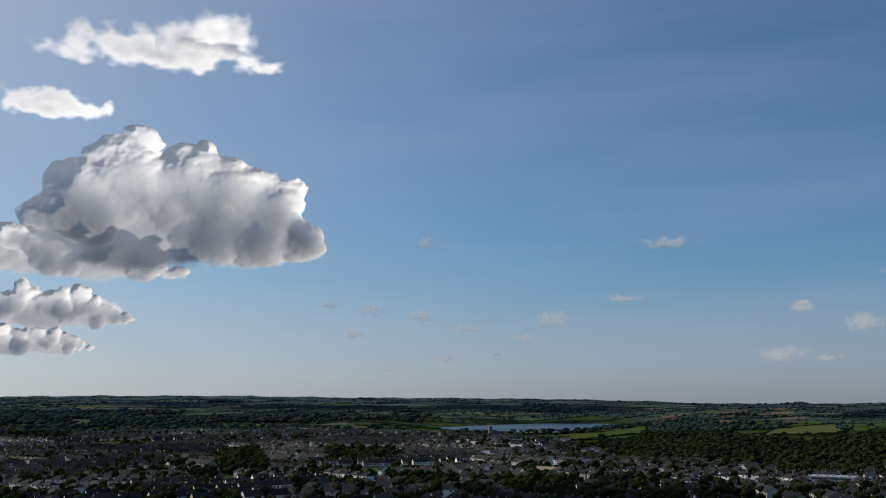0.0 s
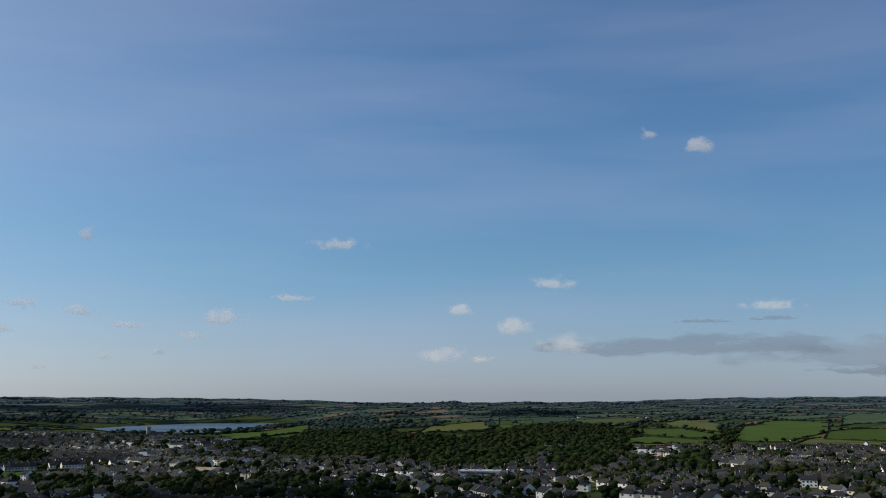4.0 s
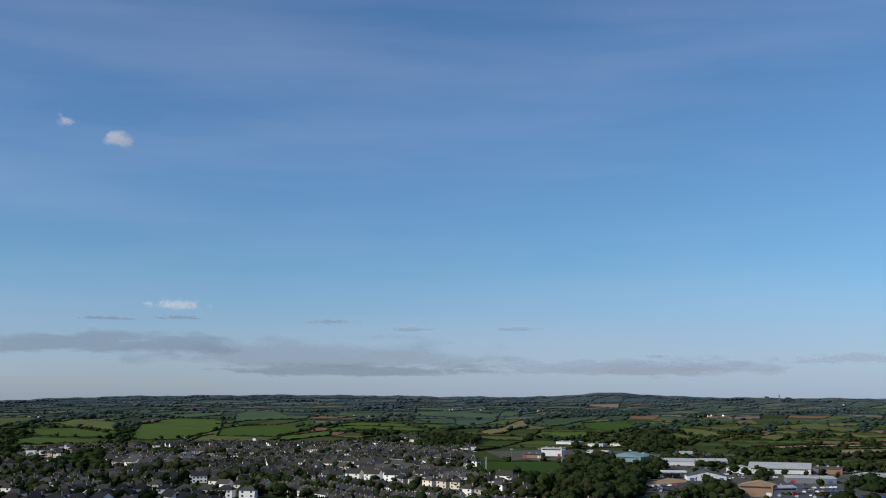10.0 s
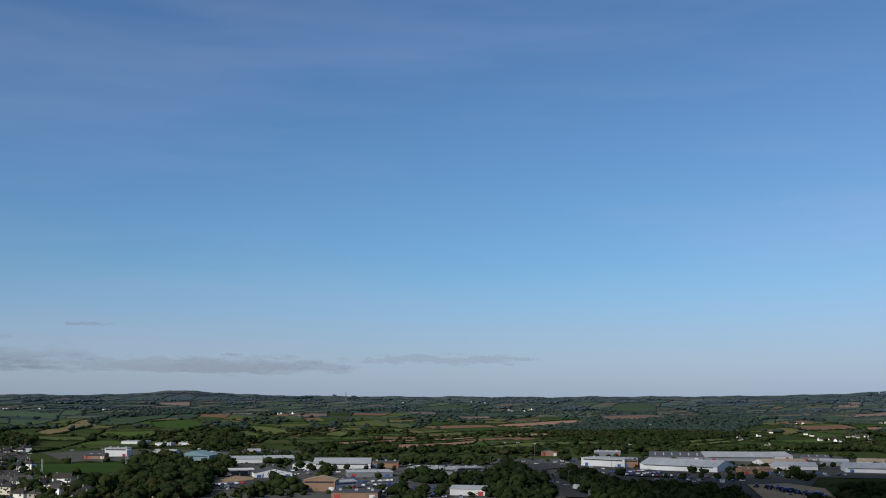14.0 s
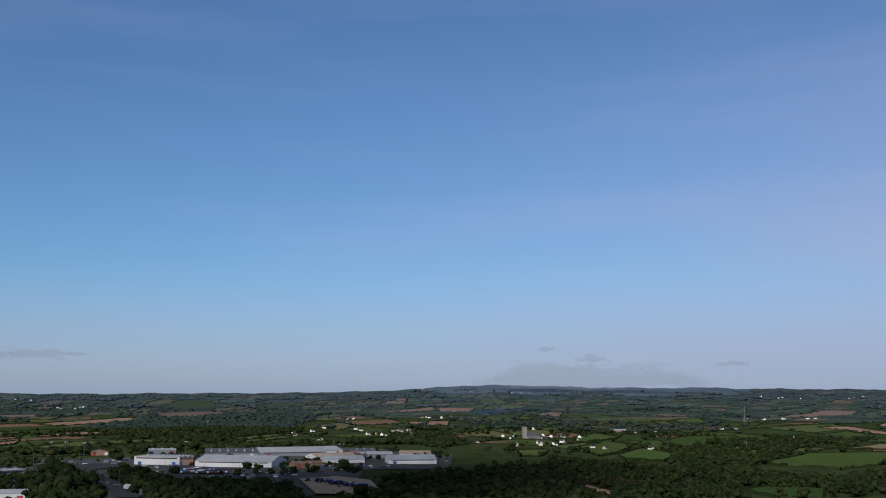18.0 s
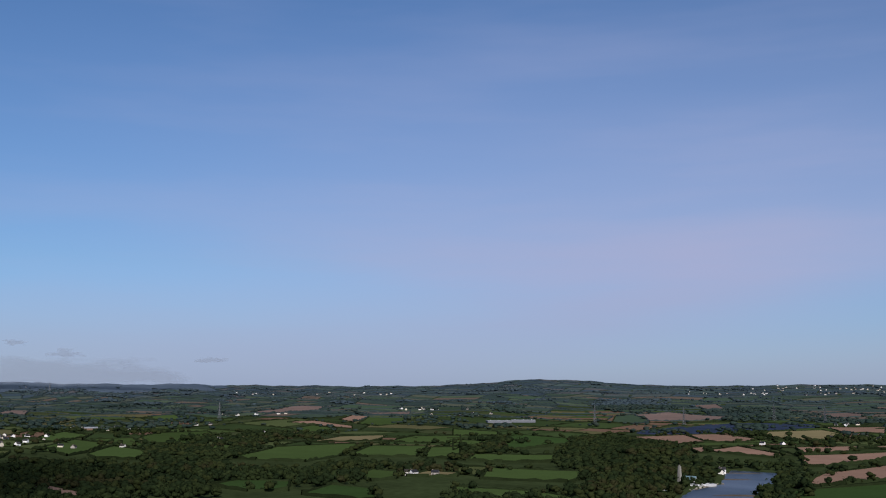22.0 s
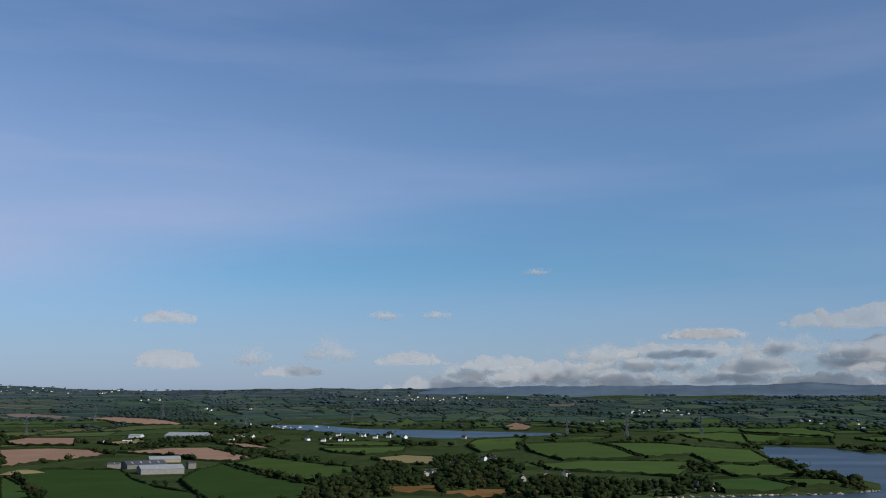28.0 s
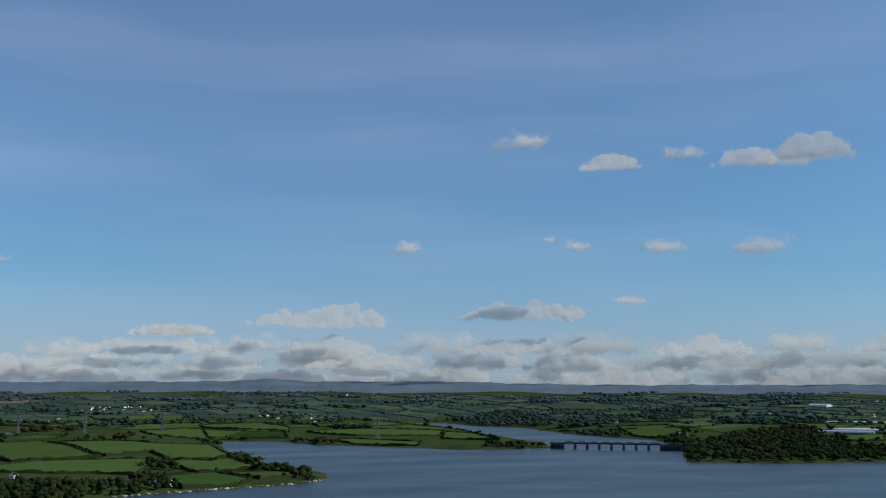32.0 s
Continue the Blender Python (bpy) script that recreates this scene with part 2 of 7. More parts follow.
# far skyline: bearing, half width in degrees, rise in degrees of elevation
SUMMITS = ((-15, 9, .13), (16, 7, -.26), (26, 5, -.18), (42, 9, .12), (59.3, 2.6, .22), (62, 4, .05), (99, 4.5, .24), (104, 4, .1),
           (112, 6, .08), (118, 5, .05), (131.4, 4.5, .44), (125, 6, .06), (140, 5, .08), (147, 5, .2), (157, 5, -.13), (178, 4, .08), (185, 6, .08),
           (191.7, 1.6, .14), (192, 7, .12), (201, 6, .16), (230, 9, .06))


def skyline(b):
    """Elevation in degrees of the far ridge at a bearing."""
    e = -.12 + .28 * smooth(75, 112, b)
    for c, w, h in SUMMITS:
        e = e + h * bump(b, c, w)
    b = np.asarray(b, float)
    return e + .02 * np.sin(b * 1.7 + 1) + .014 * np.sin(b * 4.1) + .008 * np.sin(b * 9.7 + 2)


RANGES = (0, 296, 666, 962, 1332, 1776, 1998, 2220, 2474, 2791, 3038, 3313, 3538, 3778, 4307, 5112)
TOWN_Z = (15.5, 15.5, 15.5, 13.3, 11.1, 12.6, 15.5, 18.5, 24.8, 30.2, 34.9, 39.8, 43.9, 48.6, 46.4, 43.0)
VALE_Z = (14.8, 13.3, 7.4, 3.7, 3.7, 6.2, 11.1, 17.8, 25.2, 34.8, 41.3, 48.4, 54.1, 60.0, 58.9, 57.3)


# rounded hills: bearing, half width in degrees, range, half depth and height in metres
KNOLLS = ((33, 14, 2035, 444, 11), (66, 16, 2382, 511, 6), (187, 9, 1665, 296, 9), (205, 9, 2146, 222, 4), (222, 8, 1813, 222, 9), (137, 3.5, 1295, 148, 7), (20, 9, 1702, 281, 9), (160, 9, 1406, 192, 6), (120, 10, 2474, 340, 7), (95, 12, 2220, 323, 6))

# tidal and inland water: level, raised at 10.4 to fit the view, then the shore as bearing and range
WATERS = (
    (0.0, ((136.0, 349), (136.8, 753), (138.7, 926), (140.2, 988), (140.3, 1090), (140.7, 1163), (143.0, 1139), (143.3, 1057), (142.4, 959), (141.9, 879), (142.1, 763), (142.2, 354))),
    (0.0, ((182.8, 843), (187.0, 874), (189.9, 898), (192.6, 922), (195.2, 974), (195.0, 1051), (194.0, 1096), (191.3, 1231), (190.0, 1361), (189.4, 1626), (189.0, 1715), (192.8, 1680), (194.6, 1575), (198.3, 1523), (202.6, 1441), (207.7, 1508), (214.3, 1434), (214.6, 1247), (219.8, 1254), (224.3, 1334), (227.2, 1356), (226.8, 488), (219.5, 463), (199.0, 387), (181.7, 465))),
    (-0.06, ((198.6, 2534), (201.4, 2580), (203.5, 2352), (205.7, 2293), (208.3, 1987), (210.8, 1840), (213.1, 1755), (214.0, 1619), (214.4, 1447), (214.2, 1370), (207.7, 1440), (207.0, 1615), (204.4, 1876), (202.0, 2215))),
    (10.4, ((162.6, 2349), (165.8, 2336), (168.2, 2083), (172.7, 1993), (179.0, 1877), (179.3, 1805), (172.7, 1635), (170.1, 1716), (167.3, 1859), (164.0, 2094))),
    (10.4, ((-1.1, 2367), (1.1, 2147), (2.7, 2054), (5.4, 2004), (8.2, 2213), (8.6, 2452), (10.9, 2825), (5.1, 2829), (1.4, 2597))),
    (2.2, ((172.0, 741), (174.7, 838), (175.9, 838), (176.2, 780), (175.6, 649), (172.0, 648))),
)


def away(poly, x, y):
    """Distance in metres from a closed shore, negative on the water."""
    px = np.array([q * np.sin(np.radians(a)) for a, q in poly])
    py = np.array([q * np.cos(np.radians(a)) for a, q in poly])
    best, wet = np.full(x.shape, 1e9), np.zeros(x.shape, bool)
    for i in range(len(poly)):
        x0, y0, x1, y1 = px[i - 1], py[i - 1], px[i], py[i]
        s = np.clip(((x - x0) * (x1 - x0) + (y - y0) * (y1 - y0)) / ((x1 - x0) ** 2 + (y1 - y0) ** 2), 0, 1)
        best = np.minimum(best, np.hypot(x - x0 - s * (x1 - x0), y - y0 - s * (y1 - y0)))
        if y0 != y1:
            wet ^= ((y0 > y) != (y1 > y)) & (x < (x1 - x0) * (y - y0) / (y1 - y0) + x0)
    return np.where(wet, -best, best)


def land(b, r):
    """Height of the dry land at a bearing in degrees and a range in metres."""
    b, r = np.asarray(b, float), np.asarray(r, float)
    w = (1 - smooth(92, 122, b)) * smooth(-110, -50, b)
    z = w * np.interp(r, RANGES, TOWN_Z) + (1 - w) * np.interp(r, RANGES, VALE_Z)
    for c, wb, q, wr, h in KNOLLS:
        z = z + h * bump(b, c, wb) * bump(r, q, wr)
    ridge = EYE + 4780 * np.tan(np.radians(skyline(b)))
    part_up = np.interp(r, (3540, 3950, 4310, 4600, 4780, 4850, 5000), (0, .3, .72, .95, 1, .9, .3))
    z = z * (1 - part_up) + ridge * part_up
    x, y = r * np.sin(np.radians(b)), r * np.cos(np.radians(b))
    rough = np.sin(x / 131 + 1.3) * np.sin(y / 117) + .6 * np.sin(x / 61 + y / 83) + .5 * np.sin(y / 47 - x / 90)
    z = z + rough * np.interp(r, (600, 1800, 3200, 4300, 4700), (.6, 1.8, 3.4, 2.6, .8))
    wet = [(level, away(shore, x, y)) for level, shore in WATERS]
    for level, d in wet:
        z = np.where(d < 90, np.maximum(z, level + .8), z)
        z = np.where(d < 0, z, np.minimum(z, level + .9 + d * .09))
    for level, d in wet:
        z = np.where(d < 0, level + np.maximum(-3, d * .15), z)
    return z



def place(b, r, up=0.0):
    """A point at a bearing and a range, on the land."""
    return (r * math.sin(radians(b)), r * math.cos(radians(b)), float(land(b, r)) + up)


def height(x, y):
    return land(np.degrees(np.arctan2(x, y)) % 360 - np.where(np.degrees(np.arctan2(x, y)) % 360 > 240, 360, 0), np.hypot(x, y))


class Soup:
    """Gathers many small pieces into one mesh."""

    def __init__(self):
        self.v, self.f, self.m, self.n = [], [], [], 0

    def add(self, verts, faces, slot=0):
        self.v.append(np.asarray(verts, float))
        self.f += [tuple(i + self.n for i in f) for f in faces]
        self.m += [slot] * len(faces)
        self.n += len(verts)

    def mesh(self, name, mats, flat=True):
        me = bpy.data.meshes.new(name)
        me.from_pydata(np.concatenate(self.v).tolist(), [], self.f)
        for m in mats:
            me.materials.append(m)
        me.polygons.foreach_set("material_index", self.m)
        if not flat:
            me.polygons.foreach_set("use_smooth", [True] * len(self.f))
        return me


def grid_mesh(name, x, y, z, mat, wrap=False, flat=False):
    """A sheet from three arrays of the same two-dimensional shape."""
    rows, cols = x.shape
    me = bpy.data.meshes.new(name)
    i = np.arange(rows * cols).reshape(rows, cols)
    a = np.roll(i, -1, 0) if wrap else i[1:]
    lo = i if wrap else i[:-1]
    f = np.stack([lo[:, :-1], a[:, :-1], a[:, 1:], lo[:, 1:]], -1).reshape(-1, 4)
    me.vertices.add(rows * cols)
    me.vertices.foreach_set("co", np.stack([x, y, z], -1).ravel())
    me.loops.add(f.size)
    me.loops.foreach_set("vertex_index", f.ravel())
    me.polygons.add(len(f))
    me.polygons.foreach_set("loop_start", np.arange(0, f.size, 4))
    me.polygons.foreach_set("use_smooth", np.full(len(f), not flat))
    me.materials.append(mat)
    me.update(calc_edges=True)
    me.validate()
    return me


# ---- ground ----
bears = np.concatenate([np.arange(-26, 232, .25), np.arange(232, 334, 1.5)])
rings = np.concatenate([[0, 40, 90, 150, 250, 350, 470], np.geomspace(560, 4900, 240)])
BB, RR = np.meshgrid(bears, rings, indexing="ij")
wrapped = np.where(BB > 240, BB - 360, BB)
ZZ = 15.5 + (land(wrapped, RR) - 15.5) * smooth(60, 420, RR)
ground = new("ground", grid_mesh("ground", RR * np.sin(np.radians(BB)), RR * np.cos(np.radians(BB)), ZZ, GROUND, wrap=True))
tagged(ground, "rolling green and brown country round an estuary", "ground", kind="structure")

# moor beyond the farmland: ridges on the horizon, haze painted on as blue
def moor(b0, b1, edge, ranges, up):
    fb = np.arange(b0, b1, .2)
    lift = smooth(b0, b0 + edge, fb) * smooth(b1, b1 - edge, fb)
    qs = list(ranges) + [4860, 4930]
    fz = [land(fb, np.full(fb.shape, float(q))) + up * smooth(0, 2, k) * lift - (1 - lift) * 14 for k, q in enumerate(ranges)]
    fz += [fz[-1] - 3, fz[-1] - 60]
    fx, fy = (np.stack([q * trig(np.radians(fb)) for q in qs], 1) for trig in (np.sin, np.cos))
    tagged(new("backdrop", grid_mesh("backdrop", fx, fy, np.stack(fz, 1), MOOR)), "moorland ridge on the horizon, coloured blue-grey with haze", "hills", kind="structure")


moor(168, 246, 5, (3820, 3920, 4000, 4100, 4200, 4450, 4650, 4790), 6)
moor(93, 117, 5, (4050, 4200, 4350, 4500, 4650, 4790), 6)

# ---- water ----
WATER = bpy.data.materials.new("water")
WATER.use_nodes = True
n, l = WATER.node_tree.nodes, WATER.node_tree.links
b = n["Principled BSDF"]
b.inputs["Base Color"].default_value, b.inputs["Roughness"].default_value = (.03, .045, .06, 1), .25
geo, wave, streak = n.new("ShaderNodeNewGeometry"), n.new("ShaderNodeTexNoise"), n.new("ShaderNodeTexNoise")
wave.inputs["Scale"].default_value, wave.inputs["Detail"].default_value = .35, 5
l.new(geo.outputs["Position"], wave.inputs["Vector"])
bmp = n.new("ShaderNodeBump")
bmp.inputs["Strength"].default_value, bmp.inputs["Distance"].default_value = .7, .35
l.new(wave.outputs["Fac"], bmp.inputs["Height"]), l.new(bmp.outputs[0], b.inputs["Normal"])
b.inputs["Specular IOR Level"].default_value = .27
# wind lanes: long patches of rougher and smoother water
lanes, calm = n.new("ShaderNodeMapping"), n.new("ShaderNodeMapRange")
lanes.inputs["Scale"].default_value, lanes.inputs["Rotation"].default_value = (.005, .011, 1), (0, 0, .9)
l.new(geo.outputs["Position"], lanes.inputs[0]), l.new(lanes.outputs[0], streak.inputs["Vector"])
streak.inputs["Scale"].default_value, streak.inputs["Detail"].default_value = 1, 5
calm.inputs["From Min"].default_value, calm.inputs["From Max"].default_value, calm.inputs["To Min"].default_value, calm.inputs["To Max"].default_value = .35, .65, .3, .42
l.new(streak.outputs["Fac"], calm.inputs["Value"]), l.new(calm.outputs[0], b.inputs["Roughness"])
for level, shore in WATERS:
    bm = bmesh.new()
    bm.faces.new([bm.verts.new((r * math.sin(radians(a)), r * math.cos(radians(a)), level)) for a, r in shore])
    bmesh.ops.triangulate(bm, faces=bm.faces)
    bm.normal_update()
    for f in bm.faces:
        if f.normal.z < 0:
            f.normal_flip()
    me = bpy.data.meshes.new("water")
    bm.to_mesh(me)
    me.materials.append(WATER)
    tagged(new("water", me), "calm grey-blue tidal water with faint ripples", "water", kind="structure")

# ---- pieces and scatter ----


def xy(b, r):
    return r * math.sin(radians(b)), r * math.cos(radians(b))


def inside(poly, x, y):
    """Which points lie in a closed outline given in x and y."""
    x, y = np.asarray(x, float), np.asarray(y, float)
    hit = np.zeros(x.shape, bool)
    for i in range(len(poly)):
        (x0, y0), (x1, y1) = poly[i - 1], poly[i]
        if y0 != y1:
            hit ^= ((y0 > y) != (y1 > y)) & (x < (x1 - x0) * (y - y0) / (y1 - y0) + x0)
    return hit


CELL, HALF = 6.0, 5000
MAP = np.zeros((int(2 * HALF / CELL), int(2 * HALF / CELL)), np.uint8)      # what the land is used for: 1 water, 2 field, 4 wood, 8 town, 16 estate


def paint(poly, use):
    """Enters an outline in x and y on the map of uses."""
    xs, ys = [p[0] for p in poly], [p[1] for p in poly]
    i0, i1 = int((min(xs) + HALF) / CELL), int((max(xs) + HALF) / CELL) + 2
    j0, j1 = int((min(ys) + HALF) / CELL), int((max(ys) + HALF) / CELL) + 2
    i0, j0, i1, j1 = max(i0, 0), max(j0, 0), min(i1, len(MAP)), min(j1, len(MAP))
    gx, gy = np.meshgrid(np.arange(i0, i1) * CELL - HALF, np.arange(j0, j1) * CELL - HALF, indexing="ij")
    MAP[i0:i1, j0:j1] |= np.where(inside(poly, gx, gy), use, 0).astype(np.uint8)


def used(x, y, uses=31):
    """Whether the map marks these points for any of the uses."""
    i = np.clip(((np.asarray(x) + HALF) / CELL + .5).astype(int), 0, len(MAP) - 1)
    j = np.clip(((np.asarray(y) + HALF) / CELL + .5).astype(int), 0, len(MAP) - 1)
    return (MAP[i, j] & uses) > 0


for level, shore in WATERS:
    paint([xy(*p) for p in shore], 1)


def drape(name, points, mat, up, longest=45):
    """A patch that lies on the land, its outline given as bearing and range."""
    bm = bmesh.new()
    bm.faces.new([bm.verts.new((*xy(*p), 0)) for p in points])
    bmesh.ops.triangulate(bm, faces=bm.faces)
    for _ in range(6):
        far = [e for e in bm.edges if e.calc_length() > longest]
        if not far:
            break
        bmesh.ops.subdivide_edges(bm, edges=far, cuts=1)
        bmesh.ops.triangulate(bm, faces=bm.faces)
    co = np.array([v.co for v in bm.verts])
    z = height(co[:, 0], co[:, 1]) + up
    for v, h in zip(bm.verts, z):
        v.co.z = h
    bm.normal_update()
    for f in bm.faces:
        f.smooth = True
        if f.normal.z < 0:
            f.normal_flip()
    me = bpy.data.meshes.new(name)
    bm.to_mesh(me)
    bm.free()
    me.materials.append(mat)
    return new(name, me)


rnd = np.random.default_rng(7)
HEDGES, TREES = [], []      # hedge lines as pairs of points; trees as x, y, height, tone


def hedge(points, trees=.6, high=2.8):
    """A hedge along a line of points in x and y, with a tree here and there."""
    for (x0, y0), (x1, y1) in zip(points[:-1], points[1:]):
        HEDGES.append((x0, y0, x1, y1, high))
        length = math.hypot(x1 - x0, y1 - y0)
        if length < 2:
            HEDGES.pop()
            continue
        thick = trees * (2.6 if rnd.random() < .18 else .18)
        for s in rnd.random(rnd.poisson(thick * length / 26)):
            TREES.append((x0 + s * (x1 - x0) + rnd.normal(0, 1.5), y0 + s * (y1 - y0) + rnd.normal(0, 1.5), 3 + 8 * rnd.random() ** 1.5, rnd.random()))


FIELD_LOOK = {"GRASS": (GRASS, "bright green pasture inside dark hedges"), "LUSH": (LUSH, "deep green mown meadow inside dark hedges"),
              "OLIVE": (OLIVE, "olive green grazed pasture between hedgerows"), "PLOUGH": (PLOUGH, "bare red-brown ploughed field between hedgerows"),
              "STRAW": (STRAW, "pale straw-coloured stubble field between hedgerows"), "MARSH": (MARSH, "rusty brown reed marsh beside the creek")}


# pasture, soil and stubble again, with distance haze mixed into the colour
GRASS_FAR = material("haze_tinted_pasture", (.05, .078, .046), size=60, fine=8, spread=.2)
PLOUGH_FAR = material("haze_tinted_soil", (.16, .115, .095), size=60, fine=8, spread=.18)
STRAW_FAR = material("haze_tinted_stubble", (.12, .11, .07), size=60, fine=8, spread=.18)


def field(look_of, *points, trees=.6, high=2.8):
    mat, label = FIELD_LOOK[look_of]
    # far fields swap to the colours that include haze
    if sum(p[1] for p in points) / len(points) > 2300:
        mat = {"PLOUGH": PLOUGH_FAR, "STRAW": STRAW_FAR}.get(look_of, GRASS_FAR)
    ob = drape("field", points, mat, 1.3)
    tagged(ob, label, "field", kind="structure")
    flat = [xy(*p) for p in points]
    paint(flat, 2)
    hedge(flat + flat[:1], trees, high)


def wood(*points, gap=12, low=6, tall=17):
    """Marks a closed stand of trees."""
    flat = [xy(*p) for p in points]
    xs, ys = [p[0] for p in flat], [p[1] for p in flat]
    gx, gy = np.meshgrid(np.arange(min(xs), max(xs), gap), np.arange(min(ys), max(ys), gap))
    gx, gy = gx + rnd.uniform(-.45, .45, gx.shape) * gap, gy + rnd.uniform(-.45, .45, gy.shape) * gap
    ok = inside(flat, gx, gy) & ~used(gx, gy)
    for x, y in zip(gx[ok], gy[ok]):
        x, y = x + rnd.normal(0, 7), y + rnd.normal(0, 7)
        if rnd.random() < .95 - .35 * (math.sin(x / 37) * math.sin(y / 29 + x / 90) > .55) and not used(x, y, 1):
            TREES.append((x, y, rnd.uniform(low, tall), rnd.random()))
    paint(flat, 4)


# ---- fields, woods, marsh ----
field("GRASS", (-18.6, 1684), (-15.7, 1773), (-15.8, 1448), (-18.2, 1470))
field("OLIVE", (-19.5, 2484), (-18.4, 2526), (-18.5, 2311), (-19.5, 2318))
field("LUSH", (-8.2, 982), (-4.4, 1047), (-0.1, 1006), (-0.4, 916), (-6.8, 939))
field("GRASS", (6.2, 1868), (8.5, 1936), (11.0, 2221), (10.9, 1917), (6.9, 1659))
field("OLIVE", (16.8, 1782), (18.4, 2242), (20.6, 2339), (21.1, 1830))
field("GRASS", (20.7, 2347), (23.1, 2455), (23.2, 1830), (21.4, 1833))
field("GRASS", (21.3, 2223), (25.2, 2120), (25.1, 2611), (21.3, 2472))
field("GRASS", (21.3, 1923), (21.3, 2474), (21.5, 2521), (22.7, 2102), (21.9, 1680))
field("GRASS", (21.6, 2517), (24.6, 2808), (25.4, 2458), (23.9, 2115), (22.9, 2112))
field("OLIVE", (25.4, 2458), (29.0, 2447), (29.4, 2379), (27.7, 2012), (25.7, 2128))
field("GRASS", (29.0, 1855), (31.0, 1917), (33.1, 1680), (32.8, 1634), (31.0, 1662), (29.0, 1686))
field("GRASS", (27.9, 1596), (29.0, 1659), (32.8, 1613), (32.5, 1547), (28.4, 1490))
field("OLIVE", (29.4, 2095), (31.0, 2379), (33.1, 2125), (33.1, 1786), (31.0, 1947))
field("GRASS", (33.8, 1683), (34.3, 2056), (35.3, 2287), (38.5, 2568), (38.4, 1905), (36.4, 1618), (34.0, 1618))
field("GRASS", (38.4, 1905), (43.3, 2316), (43.4, 1926), (41.3, 1634), (38.2, 1691))
field("GRASS", (39.1, 2224), (39.1, 2808), (40.5, 3168), (43.1, 2524), (42.8, 2349))
field("GRASS", (41.4, 1634), (44.2, 1852), (44.2, 1686), (41.6, 1559))
field("GRASS", (34.0, 2683), (36.4, 2866), (38.5, 2915), (38.3, 2683), (34.7, 2349))
field("GRASS", (44.5, 2826), (47.6, 2834), (47.3, 2493), (44.9, 2613))
field("GRASS", (44.1, 1884), (45.3, 2034), (48.7, 2082), (49.7, 1852), (47.4, 1869), (44.3, 1834))
field("GRASS", (48.3, 2409), (51.0, 2485), (51.0, 2227), (48.8, 2200))
field("GRASS", (49.2, 2196), (51.0, 2210), (51.0, 2073), (49.5, 2089))
field("GRASS", (48.5, 2544), (53.4, 2345), (52.5, 2169), (50.0, 2189), (48.7, 2342))
field("GRASS", (45.0, 2884), (47.6, 3138), (47.0, 2777), (45.2, 2786))
field("GRASS", (48.8, 3099), (53.4, 2795), (53.3, 2439), (48.8, 2795))
field("STRAW", (52.2, 1840), (54.8, 2386), (55.0, 2118), (53.6, 1834), (52.8, 1817))
field("LUSH", (55.2, 2155), (55.7, 2416), (59.3, 2536), (58.6, 2405), (56.9, 2172), (55.7, 2142))
field("LUSH", (57.9, 2224), (59.9, 2284), (61.0, 2086), (59.9, 1872), (58.3, 1968))
field("GRASS", (55.0, 1778), (55.7, 1890), (58.6, 1875), (57.6, 1702))
field("LUSH", (52.1, 1141), (57.1, 1136), (57.0, 947), (52.7, 941))
field("GRASS", (53.6, 3075), (54.6, 3022), (54.5, 2501), (53.4, 2734))
field("GRASS", (44.1, 2122), (45.6, 2189), (48.2, 2179), (49.7, 2015), (49.6, 1881), (45.1, 1878))
field("GRASS", (63.3, 3664), (65.6, 3763), (65.6, 3585), (63.9, 3452))
field("PLOUGH", (57.9, 3687), (59.9, 3734), (59.9, 3480), (58.7, 3535))
field("PLOUGH", (61.3, 2804), (64.4, 2870), (64.1, 2548), (61.7, 2528))
field("PLOUGH", (65.1, 2521), (67.2, 2564), (67.2, 2458), (65.9, 2450))
field("OLIVE", (62.0, 1837), (62.9, 1872), (64.7, 1720), (64.1, 1665), (62.7, 1621))
field("OLIVE", (63.5, 2169), (66.5, 2193), (66.5, 1947), (65.4, 1920))
field("OLIVE", (62.9, 2105), (65.6, 1860), (64.4, 1797), (63.1, 1884))
field("OLIVE", (67.5, 2179), (69.8, 2302), (72.0, 2066), (71.8, 1987), (67.9, 2028))
field("OLIVE", (67.9, 1962), (71.4, 1968), (71.2, 1902), (67.9, 1905))
field("OLIVE", (66.5, 1809), (67.9, 1887), (68.5, 1837), (68.0, 1670))
field("PLOUGH", (66.7, 1497), (70.1, 1588), (75.4, 1728), (75.4, 1686), (71.1, 1564), (68.6, 1406))
field("PLOUGH", (68.5, 1358), (75.4, 1644), (75.1, 1520), (71.4, 1335), (70.1, 1270))
field("GRASS", (71.8, 3223), (73.8, 3568), (75.4, 3320), (74.7, 3060), (73.2, 3208))
field("GRASS", (73.6, 3546), (75.3, 3962), (75.4, 3357), (74.3, 3289))
field("GRASS", (75.2, 3263), (75.9, 3641), (76.6, 3060), (75.6, 3022))
field("PLOUGH", (71.2, 2915), (73.2, 2667), (73.1, 2584), (71.4, 2621))
field("PLOUGH", (73.6, 2568), (76.2, 2658), (77.0, 2462), (74.8, 2327))
field("PLOUGH", (76.3, 2056), (78.7, 2284), (81.5, 2405), (80.9, 2159), (78.5, 2089), (77.1, 2024))
field("PLOUGH", (75.9, 1789), (79.4, 1823), (79.6, 1728), (76.4, 1699))
field("OLIVE", (74.8, 1386), (78.0, 1544), (82.9, 1576), (82.1, 1497), (76.8, 1403))
field("PLOUGH", (81.8, 2756), (87.0, 2975), (86.7, 2893), (85.3, 2584))
field("PLOUGH", (81.9, 2688), (86.7, 2650), (85.3, 2431), (82.4, 2375))
